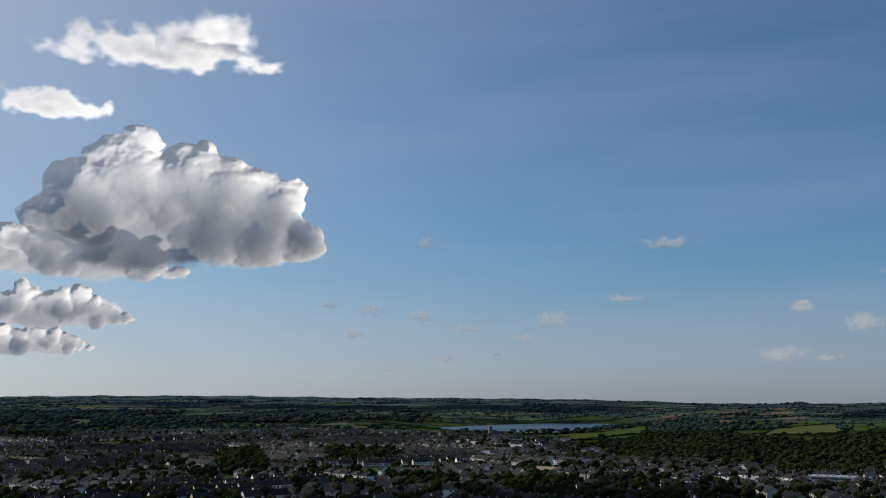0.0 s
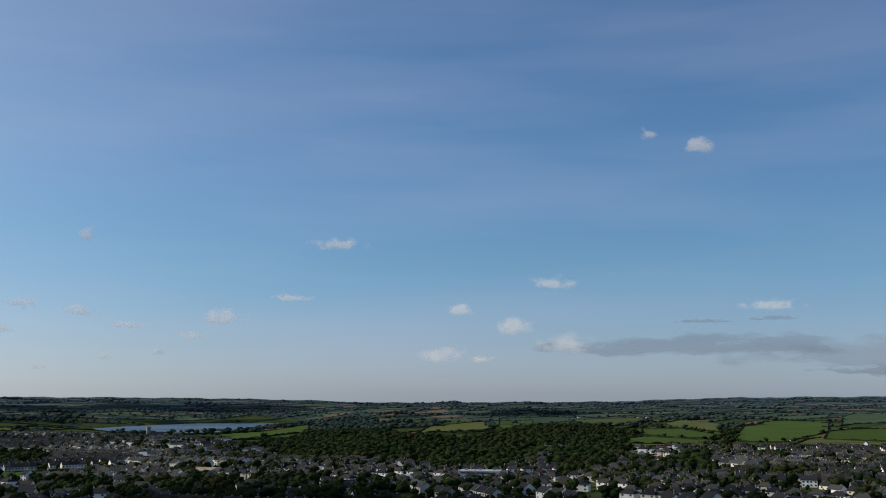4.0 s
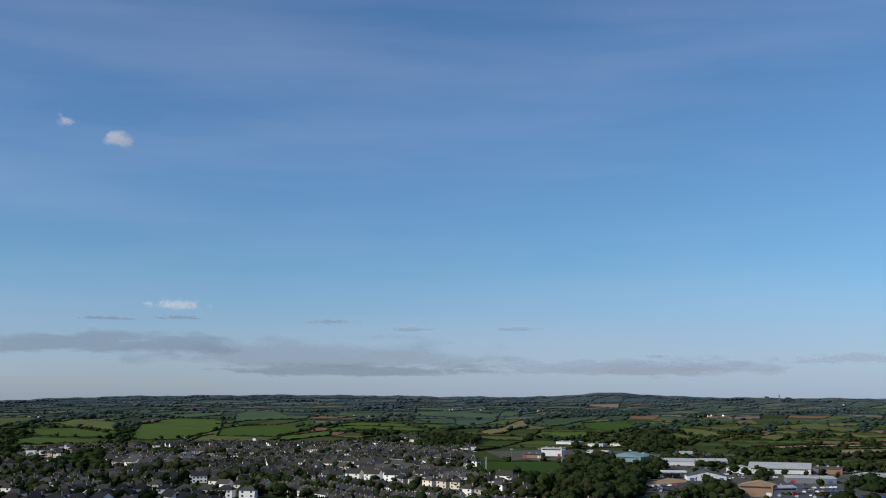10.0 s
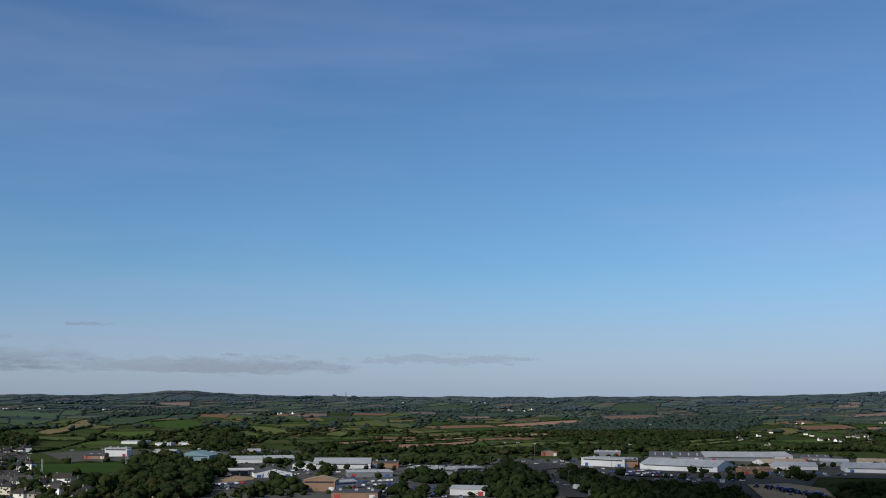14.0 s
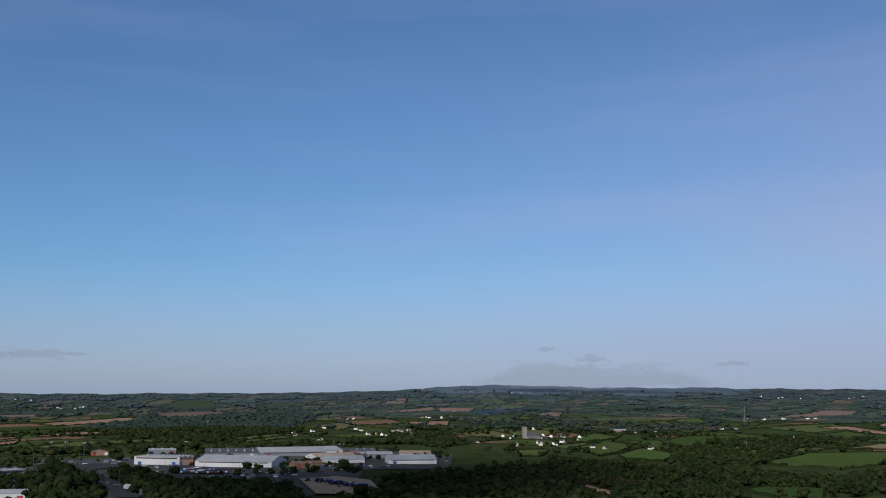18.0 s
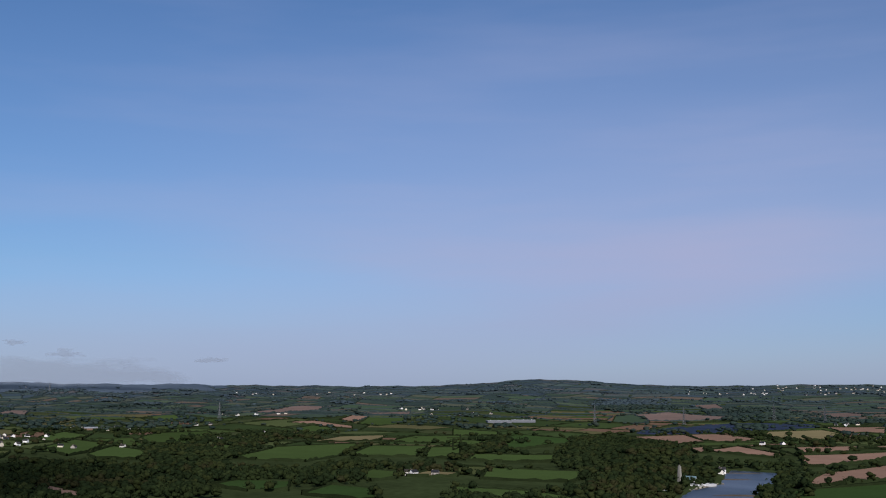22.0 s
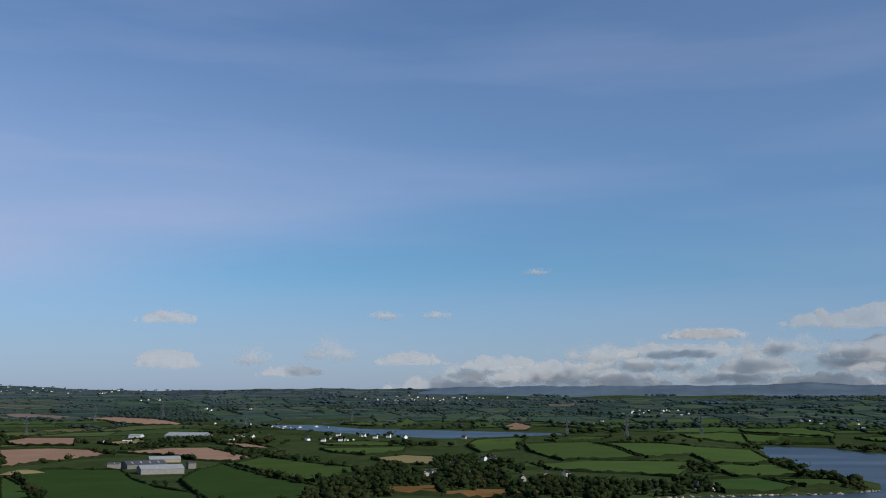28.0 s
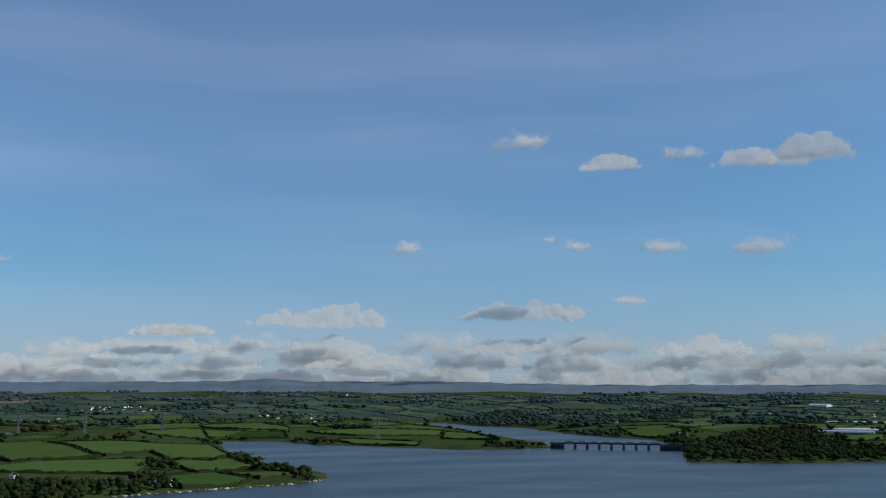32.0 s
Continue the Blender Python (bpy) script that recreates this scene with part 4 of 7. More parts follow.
# mixed fields beyond the nearer ones
patch, patch_far, patch_haze, patch_green, patch_dim, step_x, step_y = Soup(), Soup(), Soup(), Soup(), Soup(), 175, 125
for i in range(-30, 30):
    for j in range(-42, 42):
        def knot(a, b):
            k = np.random.default_rng((a + 500) * 1000 + b + 500)
            x, y = a * step_x + k.uniform(-45, 45), b * step_y + k.uniform(-38, 38)
            x, y = x + 75 * math.sin(y / 290 + .4) + 40 * math.sin(x / 170 + y / 400), y + 65 * math.sin(x / 340) + 35 * math.sin(y / 210 - x / 260)
            c, s = math.cos(.45 + .12 * math.sin(x / 900)), math.sin(.45 + .12 * math.sin(x / 900))
            return np.array((x * c - y * s, x * s + y * c))
        q = [knot(i, j), knot(i + 1, j), knot(i + 1, j + 1), knot(i, j + 1)]
        mid = sum(q) / 4
        r = math.hypot(*mid)
        bear = (math.degrees(math.atan2(*mid)) + 100) % 360 - 100
        if not (1450 if 58 < bear < 152 else 1900 if bear > 152 else 650) < r < 4770 or not -27 < bear < 234 or (r > 3650 and bear > 175):
            continue
        samples = np.array(q + [mid] + [(q[k] + q[k - 1]) / 2 for k in range(4)])
        sx, sy = samples[:, 0], samples[:, 1]
        hit = used(sx, sy, 29)
        for k in (0, 3):
            a, b2 = q[k], q[(k + 1) % 4]
            for s in range(4):
                p0, p1 = a + (b2 - a) * s / 4, a + (b2 - a) * (s + 1) / 4
                m2 = (p0 + p1) / 2
                if not used(*m2) and r < (3830 if bear > 172 else 4450):
                    hedge([p0, p1], trees=.9 if r < 2300 else .45, high=2.6)
        if hit.sum() >= 4 or used(sx, sy, 1).any():
            continue
        n = 4
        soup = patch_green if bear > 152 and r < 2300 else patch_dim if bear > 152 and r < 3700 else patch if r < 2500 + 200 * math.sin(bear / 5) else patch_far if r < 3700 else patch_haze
        k = np.random.default_rng(int(abs(mid[0]) * 3 + abs(mid[1]) * 11))
        # distant fields are cut in two or four, small enough to look farther off
        cut_u, cut_v = (k.uniform(.35, .65), k.uniform(.35, .65))
        us = [(0, 1)] if r < 1500 and k.random() < .5 else [(0, cut_u), (cut_u, 1)]
        vs = [(0, 1)] if r < 2300 and k.random() < .6 else [(0, cut_v), (cut_v, 1)]
        gap = .012 if r < 2500 else .02
        for u0, u1 in us:
            for v0, v1 in vs:
                u, v = np.meshgrid(np.linspace(u0 + gap, u1 - gap, n), np.linspace(v0 + gap, v1 - gap, n), indexing="ij")
                u, v = u.ravel()[:, None], v.ravel()[:, None]
                p = q[0] * (1 - u) * (1 - v) + q[1] * u * (1 - v) + q[2] * u * v + q[3] * (1 - u) * v
                soup.add(np.column_stack([p, np.zeros(len(p))]), [(a * n + c, (a + 1) * n + c, (a + 1) * n + c + 1, a * n + c + 1) for a in range(n - 1) for c in range(n - 1)])
for soup, mat, label in ((patch, PATCH, "patchwork of small green and brown fields"), (patch_far, PATCH_FAR, "patchwork of distant small fields with haze in their colour"),
                         (patch_green, PATCH_GREEN, "green pastures round the estuary"), (patch_dim, PATCH_DIM, "green pastures beyond the estuary, haze painted into their colour"),
                         (patch_haze, PATCH_HAZE, "fields of the farthest hills, tinted blue-green for haze")):
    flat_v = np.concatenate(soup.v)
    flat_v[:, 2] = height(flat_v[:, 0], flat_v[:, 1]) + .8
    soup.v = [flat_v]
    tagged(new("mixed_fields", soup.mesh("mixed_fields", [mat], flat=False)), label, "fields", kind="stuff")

# trees among the sheds
for _ in range(3200):
    x, y = xy(rnd.uniform(58, 112), rnd.uniform(620, 1780))
    if used(x, y, 16) and math.sin(x / 70) * math.sin(y / 55 + 1) > .0:
        TREES.append((x, y, rnd.uniform(4, 10), rnd.random()))


def grove(*points, gap=9, low=6, tall=14):
    """A close stand of trees on built-up ground."""
    flat = [xy(*p) for p in points]
    xs, ys = [p[0] for p in flat], [p[1] for p in flat]
    gx, gy = np.meshgrid(np.arange(min(xs), max(xs), gap), np.arange(min(ys), max(ys), gap))
    gx, gy = gx + rnd.uniform(-.6, .6, gx.shape) * gap, gy + rnd.uniform(-.6, .6, gy.shape) * gap
    ok = inside(flat, gx, gy)
    for x, y in zip(gx[ok], gy[ok]):
        if rnd.random() < .85:
            TREES.append((x, y, rnd.uniform(low, tall), rnd.random()))
    paint(flat, 4)


grove((57.3, 888), (59.0, 964), (60.2, 980), (61.1, 875), (60.8, 703), (57.2, 713))
grove((75.8, 838), (76.8, 911), (78.3, 883), (79.3, 728), (79.9, 645), (77.2, 654), (76.4, 687), (76.0, 775), gap=8, tall=11)
grove((79.5, 879), (80.8, 967), (81.8, 894), (82.6, 800), (84.7, 792), (87.0, 785), (89.0, 760), (89.7, 634), (81.6, 642), (80.5, 761), gap=8, tall=11)
grove((56.9, 842), (57.0, 1052), (59.5, 1141), (60.7, 958), (61.3, 886), (60.9, 727), (59.6, 661), (56.4, 672), gap=8, tall=11)
grove((70.9, 641), (71.1, 746), (72.0, 768), (72.5, 639), gap=8, tall=11)
grove((66.8, 872), (66.9, 991), (67.4, 988), (67.4, 868), gap=8, tall=11)
grove((61.1, 894), (61.2, 1041), (61.8, 1037), (62.0, 890), gap=8, tall=11)
grove((65.6, 1348), (75.9, 1331), (79.6, 1416), (81.6, 1356), (81.6, 1294), (71.0, 1262), (65.6, 1251), gap=12)
grove((81.6, 1390), (96.4, 1541), (96.4, 1483), (81.6, 1317), gap=12)
grove((24.3, 1317), (27.8, 1414), (28.2, 1213), (24.7, 878))
grove((31.2, 1308), (32.7, 1337), (32.8, 966), (31.2, 1005))
grove((34.5, 985), (37.0, 999), (37.3, 916), (34.5, 910))
grove((48.9, 1695), (50.9, 1831), (52.4, 1608), (51.2, 1352), (49.1, 1370))
grove((-6.8, 1386), (-2.6, 1392), (-2.0, 1157), (-6.2, 1091))
grove((-12.2, 1331), (-9.9, 1382), (-9.5, 951), (-11.9, 926))
grove((9.4, 1360), (13.6, 1390), (14.9, 1213), (10.3, 1173))
# clumps of garden and street trees
for _ in range(110):
    x0, y0 = xy(rnd.uniform(-27, 62), rnd.uniform(600, 1700))
    if used(x0, y0, 8):
        for _ in range(int(rnd.integers(6, 22))):
            TREES.append((x0 + rnd.normal(0, 22), y0 + rnd.normal(0, 14), rnd.uniform(6, 13), rnd.random()))
# woods along the combes
for _ in range(90000):
    bear, r = rnd.uniform(-24, 232), math.sqrt(rnd.uniform(950 ** 2, 4650 ** 2))
    x, y = xy(bear, r)
    if noise.fractal((x / 520, y / 300, 3.3), 1.0, 2.0, 4) > (.1 if 60 < bear < 112 and r < 2300 else .34 if bear > 150 else .27) and (1900 if bear > 150 else 1300) < r < (3800 if bear > 170 else 4350) and not used(x, y):
        TREES.append((x, y, rnd.uniform(6, 12) if r < 2400 else rnd.uniform(4.5, 8), rnd.random()))

# small copses in the country
for _ in range(420):
    bear, r = rnd.uniform(-24, 232), rnd.uniform(1100, 4700)
    x, y = xy(bear, r)
    if used(x, y) or r < 1500 and bear > 60 or r > (3780 if bear > 170 else 4300):
        continue
    for k in range(int(rnd.integers(5, 42))):
        TREES.append((x + rnd.normal(0, 26), y + rnd.normal(0, 16), rnd.uniform(6, 14), rnd.random()))


# hamlets and lone farms: bearing, range, houses, spread in metres
HAMLETS = (
    (*(140.2, 1094), 1, 1),
    (*(139.1, 1111), 2, 9),
    (*(91.4, 1833), 14, 90),
    (*(92.9, 1742), 8, 60),
    (*(95.7, 2282), 8, 90),
    (*(98.5, 1535), 12, 135),
    (*(102.9, 1735), 10, 45),
    (*(104.2, 1442), 5, 37),
    (*(105.8, 1910), 6, 75),
    (*(107.4, 1986), 4, 45),
    (*(101.5, 4220), 14, 135),
    (*(96.5, 4475), 6, 90),
    (*(74.5, 3871), 8, 90),
    (*(77.7, 3034), 8, 75),
    (*(110.8, 2085), 2, 15),
    (*(112.6, 2062), 2, 18),
    (*(114.3, 2353), 3, 22),
    (*(115.6, 1867), 3, 30),
    (*(113.8, 1638), 2, 18),
    (*(116.0, 2393), 3, 30),
    (*(124.4, 2654), 8, 75),
    (*(126.8, 2433), 5, 45),
    (*(123.3, 991), 3, 18),
    (*(143.7, 4164), 10, 135),
    (*(145.2, 3860), 14, 150),
    (*(147.0, 4279), 24, 240),
    (*(149.5, 4224), 14, 195),
    (*(151.5, 4083), 14, 180),
    (*(153.7, 4204), 10, 135),
    (*(141.6, 3984), 10, 150),
    (*(146.3, 2223), 4, 37),
    (*(143.4, 1555), 2, 15),
    (*(148.3, 1822), 4, 45),
    (*(116.4, 3864), 6, 90),
    (*(121.7, 3780), 8, 75),
    (*(163.4, 1705), 6, 60),
    (*(156.9, 3358), 4, 37),
    (*(153.7, 4614), 16, 225),
    (*(161.6, 2745), 5, 60),
    (*(168.3, 1680), 8, 75),
    (*(169.8, 1627), 6, 60),
    (*(169.5, 3417), 18, 150),
    (*(171.3, 3610), 20, 135),
    (*(173.2, 3695), 12, 90),
    (*(172.6, 1020), 3, 18),
    (*(175.0, 1220), 3, 21),
    (*(173.8, 1106), 3, 21),
    (*(176.9, 955), 2, 15),
    (*(178.1, 999), 3, 21),
    (*(182.0, 902), 3, 18),
    (*(184.3, 2735), 5, 60),
    (*(183.3, 2601), 4, 45),
    (*(186.5, 2615), 6, 75),
    (*(193.2, 2228), 10, 105),
    (*(163.1, 2158), 3, 30),
    (*(187.2, 896), 2, 12),
    (*(155.2, 1692), 3, 30),
    (*(189.8, 2727), 5, 45),
    (*(183.7, 2721), 4, 45),
    (*(188.0, 2623), 4, 37),
    (*(209.0, 2138), 4, 60),
    (*(213.8, 1826), 2, 15),
    (*(220.4, 2479), 8, 90),
    (*(223.5, 3333), 10, 90),
    (*(180.2, 2210), 4, 60),
    (*(196.1, 3671), 5, 60),
    (*(28.7, 2619), 7, 75),
    (*(29.9, 2498), 6, 60),
    (*(45.6, 2584), 3, 30),
    (*(51.8, 3204), 7, 75),
    (*(56.0, 2902), 4, 37),
    (*(64.2, 2613), 4, 37),
    (*(39.8, 1527), 10, 90),
    (*(-12.3, 1970), 14, 135),
    (*(-9.3, 2000), 10, 90),
    (*(11.5, 2238), 3, 30),
    (*(17.3, 2232), 4, 30),
    (*(-19.7, 2130), 5, 60),
)

# ---- houses ----
def gable_house(w, d, eave, ridge):
    """Walls and roof of a plain gabled house, ridge along its width."""
    hw, hd = w / 2, d / 2
    wall = ([(-hw, -hd, -2), (hw, -hd, -2), (hw, hd, -2), (-hw, hd, -2), (-hw, -hd, eave), (hw, -hd, eave), (hw, hd, eave), (-hw, hd, eave),
             (-hw, 0, ridge), (hw, 0, ridge)],
            [(0, 1, 5, 4), (2, 3, 7, 6), (1, 2, 6, 9, 5), (3, 0, 4, 8, 7)])
    o, t = .35, .22
    k = (ridge - eave) / hd
    ex, ey, ez = hw + .25, hd + o, eave - o * k
    roof = ([(-ex, -ey, ez), (ex, -ey, ez), (ex, 0, ridge), (-ex, 0, ridge), (-ex, ey, ez), (ex, ey, ez),
             (-ex, -ey, ez + t), (ex, -ey, ez + t), (ex, 0, ridge + t), (-ex, 0, ridge + t), (-ex, ey, ez + t), (ex, ey, ez + t)],
            [(6, 7, 8, 9), (9, 8, 11, 10), (0, 1, 7, 6), (5, 4, 10, 11), (1, 2, 8, 7), (2, 5, 11, 8), (3, 0, 6, 9), (4, 3, 9, 10)])
    return wall, roof


def hip_house(w, d, eave, ridge):
    """Walls and hipped roof of a square-set house."""
    hw, hd = w / 2, d / 2
    wall = ([(-hw, -hd, -2), (hw, -hd, -2), (hw, hd, -2), (-hw, hd, -2), (-hw, -hd, eave), (hw, -hd, eave), (hw, hd, eave), (-hw, hd, eave)],
            [(0, 1, 5, 4), (1, 2, 6, 5), (2, 3, 7, 6), (3, 0, 4, 7)])
    ex, ey, top = hw + .35, hd + .35, max(hw - hd * .8, .6)
    roof = ([(-ex, -ey, eave - .1), (ex, -ey, eave - .1), (ex, ey, eave - .1), (-ex, ey, eave - .1), (-ex, -ey, eave + .12), (ex, -ey, eave + .12), (ex, ey, eave + .12), (-ex, ey, eave + .12), (-top, 0, ridge), (top, 0, ridge)],
            [(3, 2, 1, 0), (0, 1, 5, 4), (1, 2, 6, 5), (2, 3, 7, 6), (3, 0, 4, 7), (4, 5, 9, 8), (6, 7, 8, 9), (5, 6, 9), (7, 4, 8)])
    return wall, roof


def block(x0, x1, y0, y1, z0, z1):
    return ([(x, y, z) for z in (z0, z1) for x, y in ((x0, y0), (x1, y0), (x1, y1), (x0, y1))],
            [(3, 2, 1, 0), (4, 5, 6, 7), (0, 1, 5, 4), (1, 2, 6, 5), (2, 3, 7, 6), (3, 0, 4, 7)])


def piece(name, shape, mat, parent, label=""):
    me = bpy.data.meshes.new(name)
    me.from_pydata(shape[0], [], shape[1])
    me.materials.append(mat)
    ob = new(name, me)
    ob.parent = parent
    if label:
        tagged(ob, label)
    return ob


HOUSE_WALL = material("house_render", ((.66, .64, .58), (.78, .77, .74), (.5, .46, .38), (.74, .72, .66), (.66, .6, .48), (.8, .79, .78), (.34, .31, .28)), size=5, fine=.5, spread=.1, by="object")
HOUSE_ROOF = material("house_slate", ((.026, .027, .031), (.036, .036, .038), (.042, .038, .034), (.021, .022, .025), (.055, .054, .053)), rough=.8, size=4, fine=.4, spread=.15, by="object", spec=.04)
PANE = material("dark_window", (.03, .035, .045), rough=.15, spread=.2, by="object", spec=.6)
DOOR = material("front_door", ((.12, .04, .03), (.05, .08, .12), (.5, .5, .5), (.08, .1, .06)), by="object")
CHIMNEY = material("rendered_stack", (.2, .17, .14), size=1, fine=.2)
SIZES = {"semi": (10.5, 8, 5.2, 8.0), "terrace": (5.6, 8.5, 5.6, 8.6), "bungalow": (11, 8, 2.9, 5.6), "wide": (13, 9, 5.4, 8.8), "shrunk_house": (6.8, 5.2, 3.4, 5.4)}
LABELS = {"semi": "two-storey rendered house with a grey slate roof", "terrace": "narrow terraced house with a slate roof and brick stack",
          "bungalow": "low rendered bungalow with a dark tiled roof", "wide": "wide pale house with a long slate roof", "shrunk_house": "white house with a slate roof, shrunk to look far off"}
MODELS = {}


def make_house(kind):
    w, d, eave, ridge = SIZES[kind]
    top = new("house")
    tagged(top, LABELS[kind], "house", "houses of the town")
    wall, roof = (hip_house if kind == "semi" else gable_house)(w, d, eave, ridge)
    piece("wall", wall, HOUSE_WALL, top)
    piece("roof", roof, HOUSE_ROOF, top, "grey slate roof")
    stack = piece("chimney", block(w * .3, w * .3 + .8, -.6, .6, ridge - 2.6, ridge + .8), CHIMNEY, top, "brick chimney stack")
    floors = (1.0,) if eave < 4 else (1.0, 3.5)
    spots = [-w * .28, w * .28] if w < 10 else [-w * .34, 0, w * .34]
    for z in floors:
        for x in spots:
            for y in (-d / 2 - .05, d / 2 - .03):
                piece("window", block(x - .7, x + .7, y, y + .08, z, z + 1.25), PANE, top)
    piece("door", block(-.45, .45, -d / 2 - .05, -d / 2 + .03, 0, 2.0), DOOR, top)
    return top


spots_near, spots_far, gardens = [], [], []
# blocks of streets, each with its own turn and kind of house
r, ring_no = 560.0, 0
while r < 2050:
    depth = 96 if r < 1300 else 126
    arc = math.degrees((150 if r < 1300 else 190) / (r + depth / 2))
    bi = -27.0 + (ring_no % 2) * arc / 2
    while bi < 62:
        k = np.random.default_rng(int((bi + 100) * 1000 + r))
        wide = (r + depth / 2) * radians(arc)
        cx, cy = xy(bi + arc / 2 + k.uniform(-.2, .2), r + depth / 2)
        turn = -radians(bi + arc / 2) + k.choice((0, -.25, -.45, -.65, -.35, .2, -1.1)) + k.uniform(-.1, .1)
        kind = k.choice(("semi", "wide", "terrace", "bungalow"), p=(.4, .1, .4, .1))
        row, side = -depth / 2 + 8, 0
        while row < depth / 2 - 4:
            x = -wide / 2 + 3
            while x < wide / 2 - 3:
                w = SIZES[kind][0]
                px, py = cx + x * math.cos(turn) - row * math.sin(turn), cy + x * math.sin(turn) + row * math.cos(turn)
                if used(px, py, 8) and not used(px, py, 23):
                    chance = k.random()
                    if chance < .72:
                        spots_far.append((px, py, turn + (math.pi if side % 2 else 0) + k.uniform(-.03, .03), kind, math.hypot(px, py)))
                    for _ in range(int(k.integers(0, 3)) + 3 * (chance > .82)):
                        gardens.append((px + k.uniform(-7, 7), py + 11 + k.uniform(-10, 10)))
                x += w + (.05 if kind == "terrace" and k.random() < .9 else k.uniform(2, 6))
            row += 27 if side % 2 == 0 else 36
            side += 1
        bi += arc
    r += depth
    ring_no += 1
# most hamlets use houses shrunk to look farther off from the camera
for hb, hr, count, spread in HAMLETS:
    k = np.random.default_rng(int(hb * 100 + hr))
    for _ in range(count):
        x, y = xy(hb + k.normal(0, spread) / hr * 57.3, hr + k.normal(0, spread * .5))
        if not used(x, y, 1):
            spots_far.append((x, y, k.uniform(0, 6.28), k.choice(("semi", "bungalow", "shrunk_house")) if hb < 100 and hr < 1300 else "shrunk_house", math.hypot(x, y)))
            for _ in range(int(k.integers(0, 3))):
                gardens.append((x + k.normal(0, 14), y + k.normal(0, 14)))
spots_far.sort(key=lambda s: s[4])
spots_near, spots_far = spots_far[:250], spots_far[250:]
near_z = height(np.array([s[0] for s in spots_near]), np.array([s[1] for s in spots_near]))
for (x, y, turn, kind, dist), z in zip(spots_near, near_z):
    m = Matrix.Translation((x, y, z)) @ Matrix.Rotation(turn, 4, "Z")
    if kind not in MODELS:
        MODELS[kind] = make_house(kind)
        MODELS[kind].matrix_basis = m
    else:
        copy_thing(MODELS[kind], m)
rest = Soup()
fx = np.array([s[:2] for s in spots_far])
fz = height(fx[:, 0], fx[:, 1])
for (x, y, turn, kind, dist), z in zip(spots_far, fz):
    w, d, eave, ridge = SIZES[kind]
    wall, roof = (hip_house if kind == "semi" else gable_house)(w, d, eave, ridge)
    c, s = math.cos(turn), math.sin(turn)
    for (v, f), slot in ((wall, 0), (roof, 1), (block(w * .3, w * .3 + .8, -.5, .5, ridge - 2.6, ridge + .8), 2)):
        v = np.array(v)
        rest.add(np.column_stack([x + v[:, 0] * c - v[:, 1] * s, y + v[:, 0] * s + v[:, 1] * c, z + v[:, 2]]), f, slot)
    if dist < 1300:
        for hz in ((1.0,) if eave < 4 else (1.0, 3.5)):
            for hx in (-w * .28, w * .28):
                for q in (-d / 2 - .03, d / 2 + .03):
                    v = np.array([(hx - .7, q, hz), (hx + .7, q, hz), (hx + .7, q, hz + 1.25), (hx - .7, q, hz + 1.25)])
                    rest.add(np.column_stack([x + v[:, 0] * c - v[:, 1] * s, y + v[:, 0] * s + v[:, 1] * c, z + v[:, 2]]), [(0, 1, 2, 3)], 3)
PANES = material("dark_windows", (.03, .035, .045), rough=.15, spread=.2, spec=.6)
tagged(new("town_houses", rest.mesh("town_houses", [WALLS, SLATE, CHIMNEY, PANES])), "crowded pale houses with slate roofs across the town", "houses", kind="stuff")
for x, y in gardens:
    TREES.append((x, y, rnd.uniform(4, 12), rnd.random()))


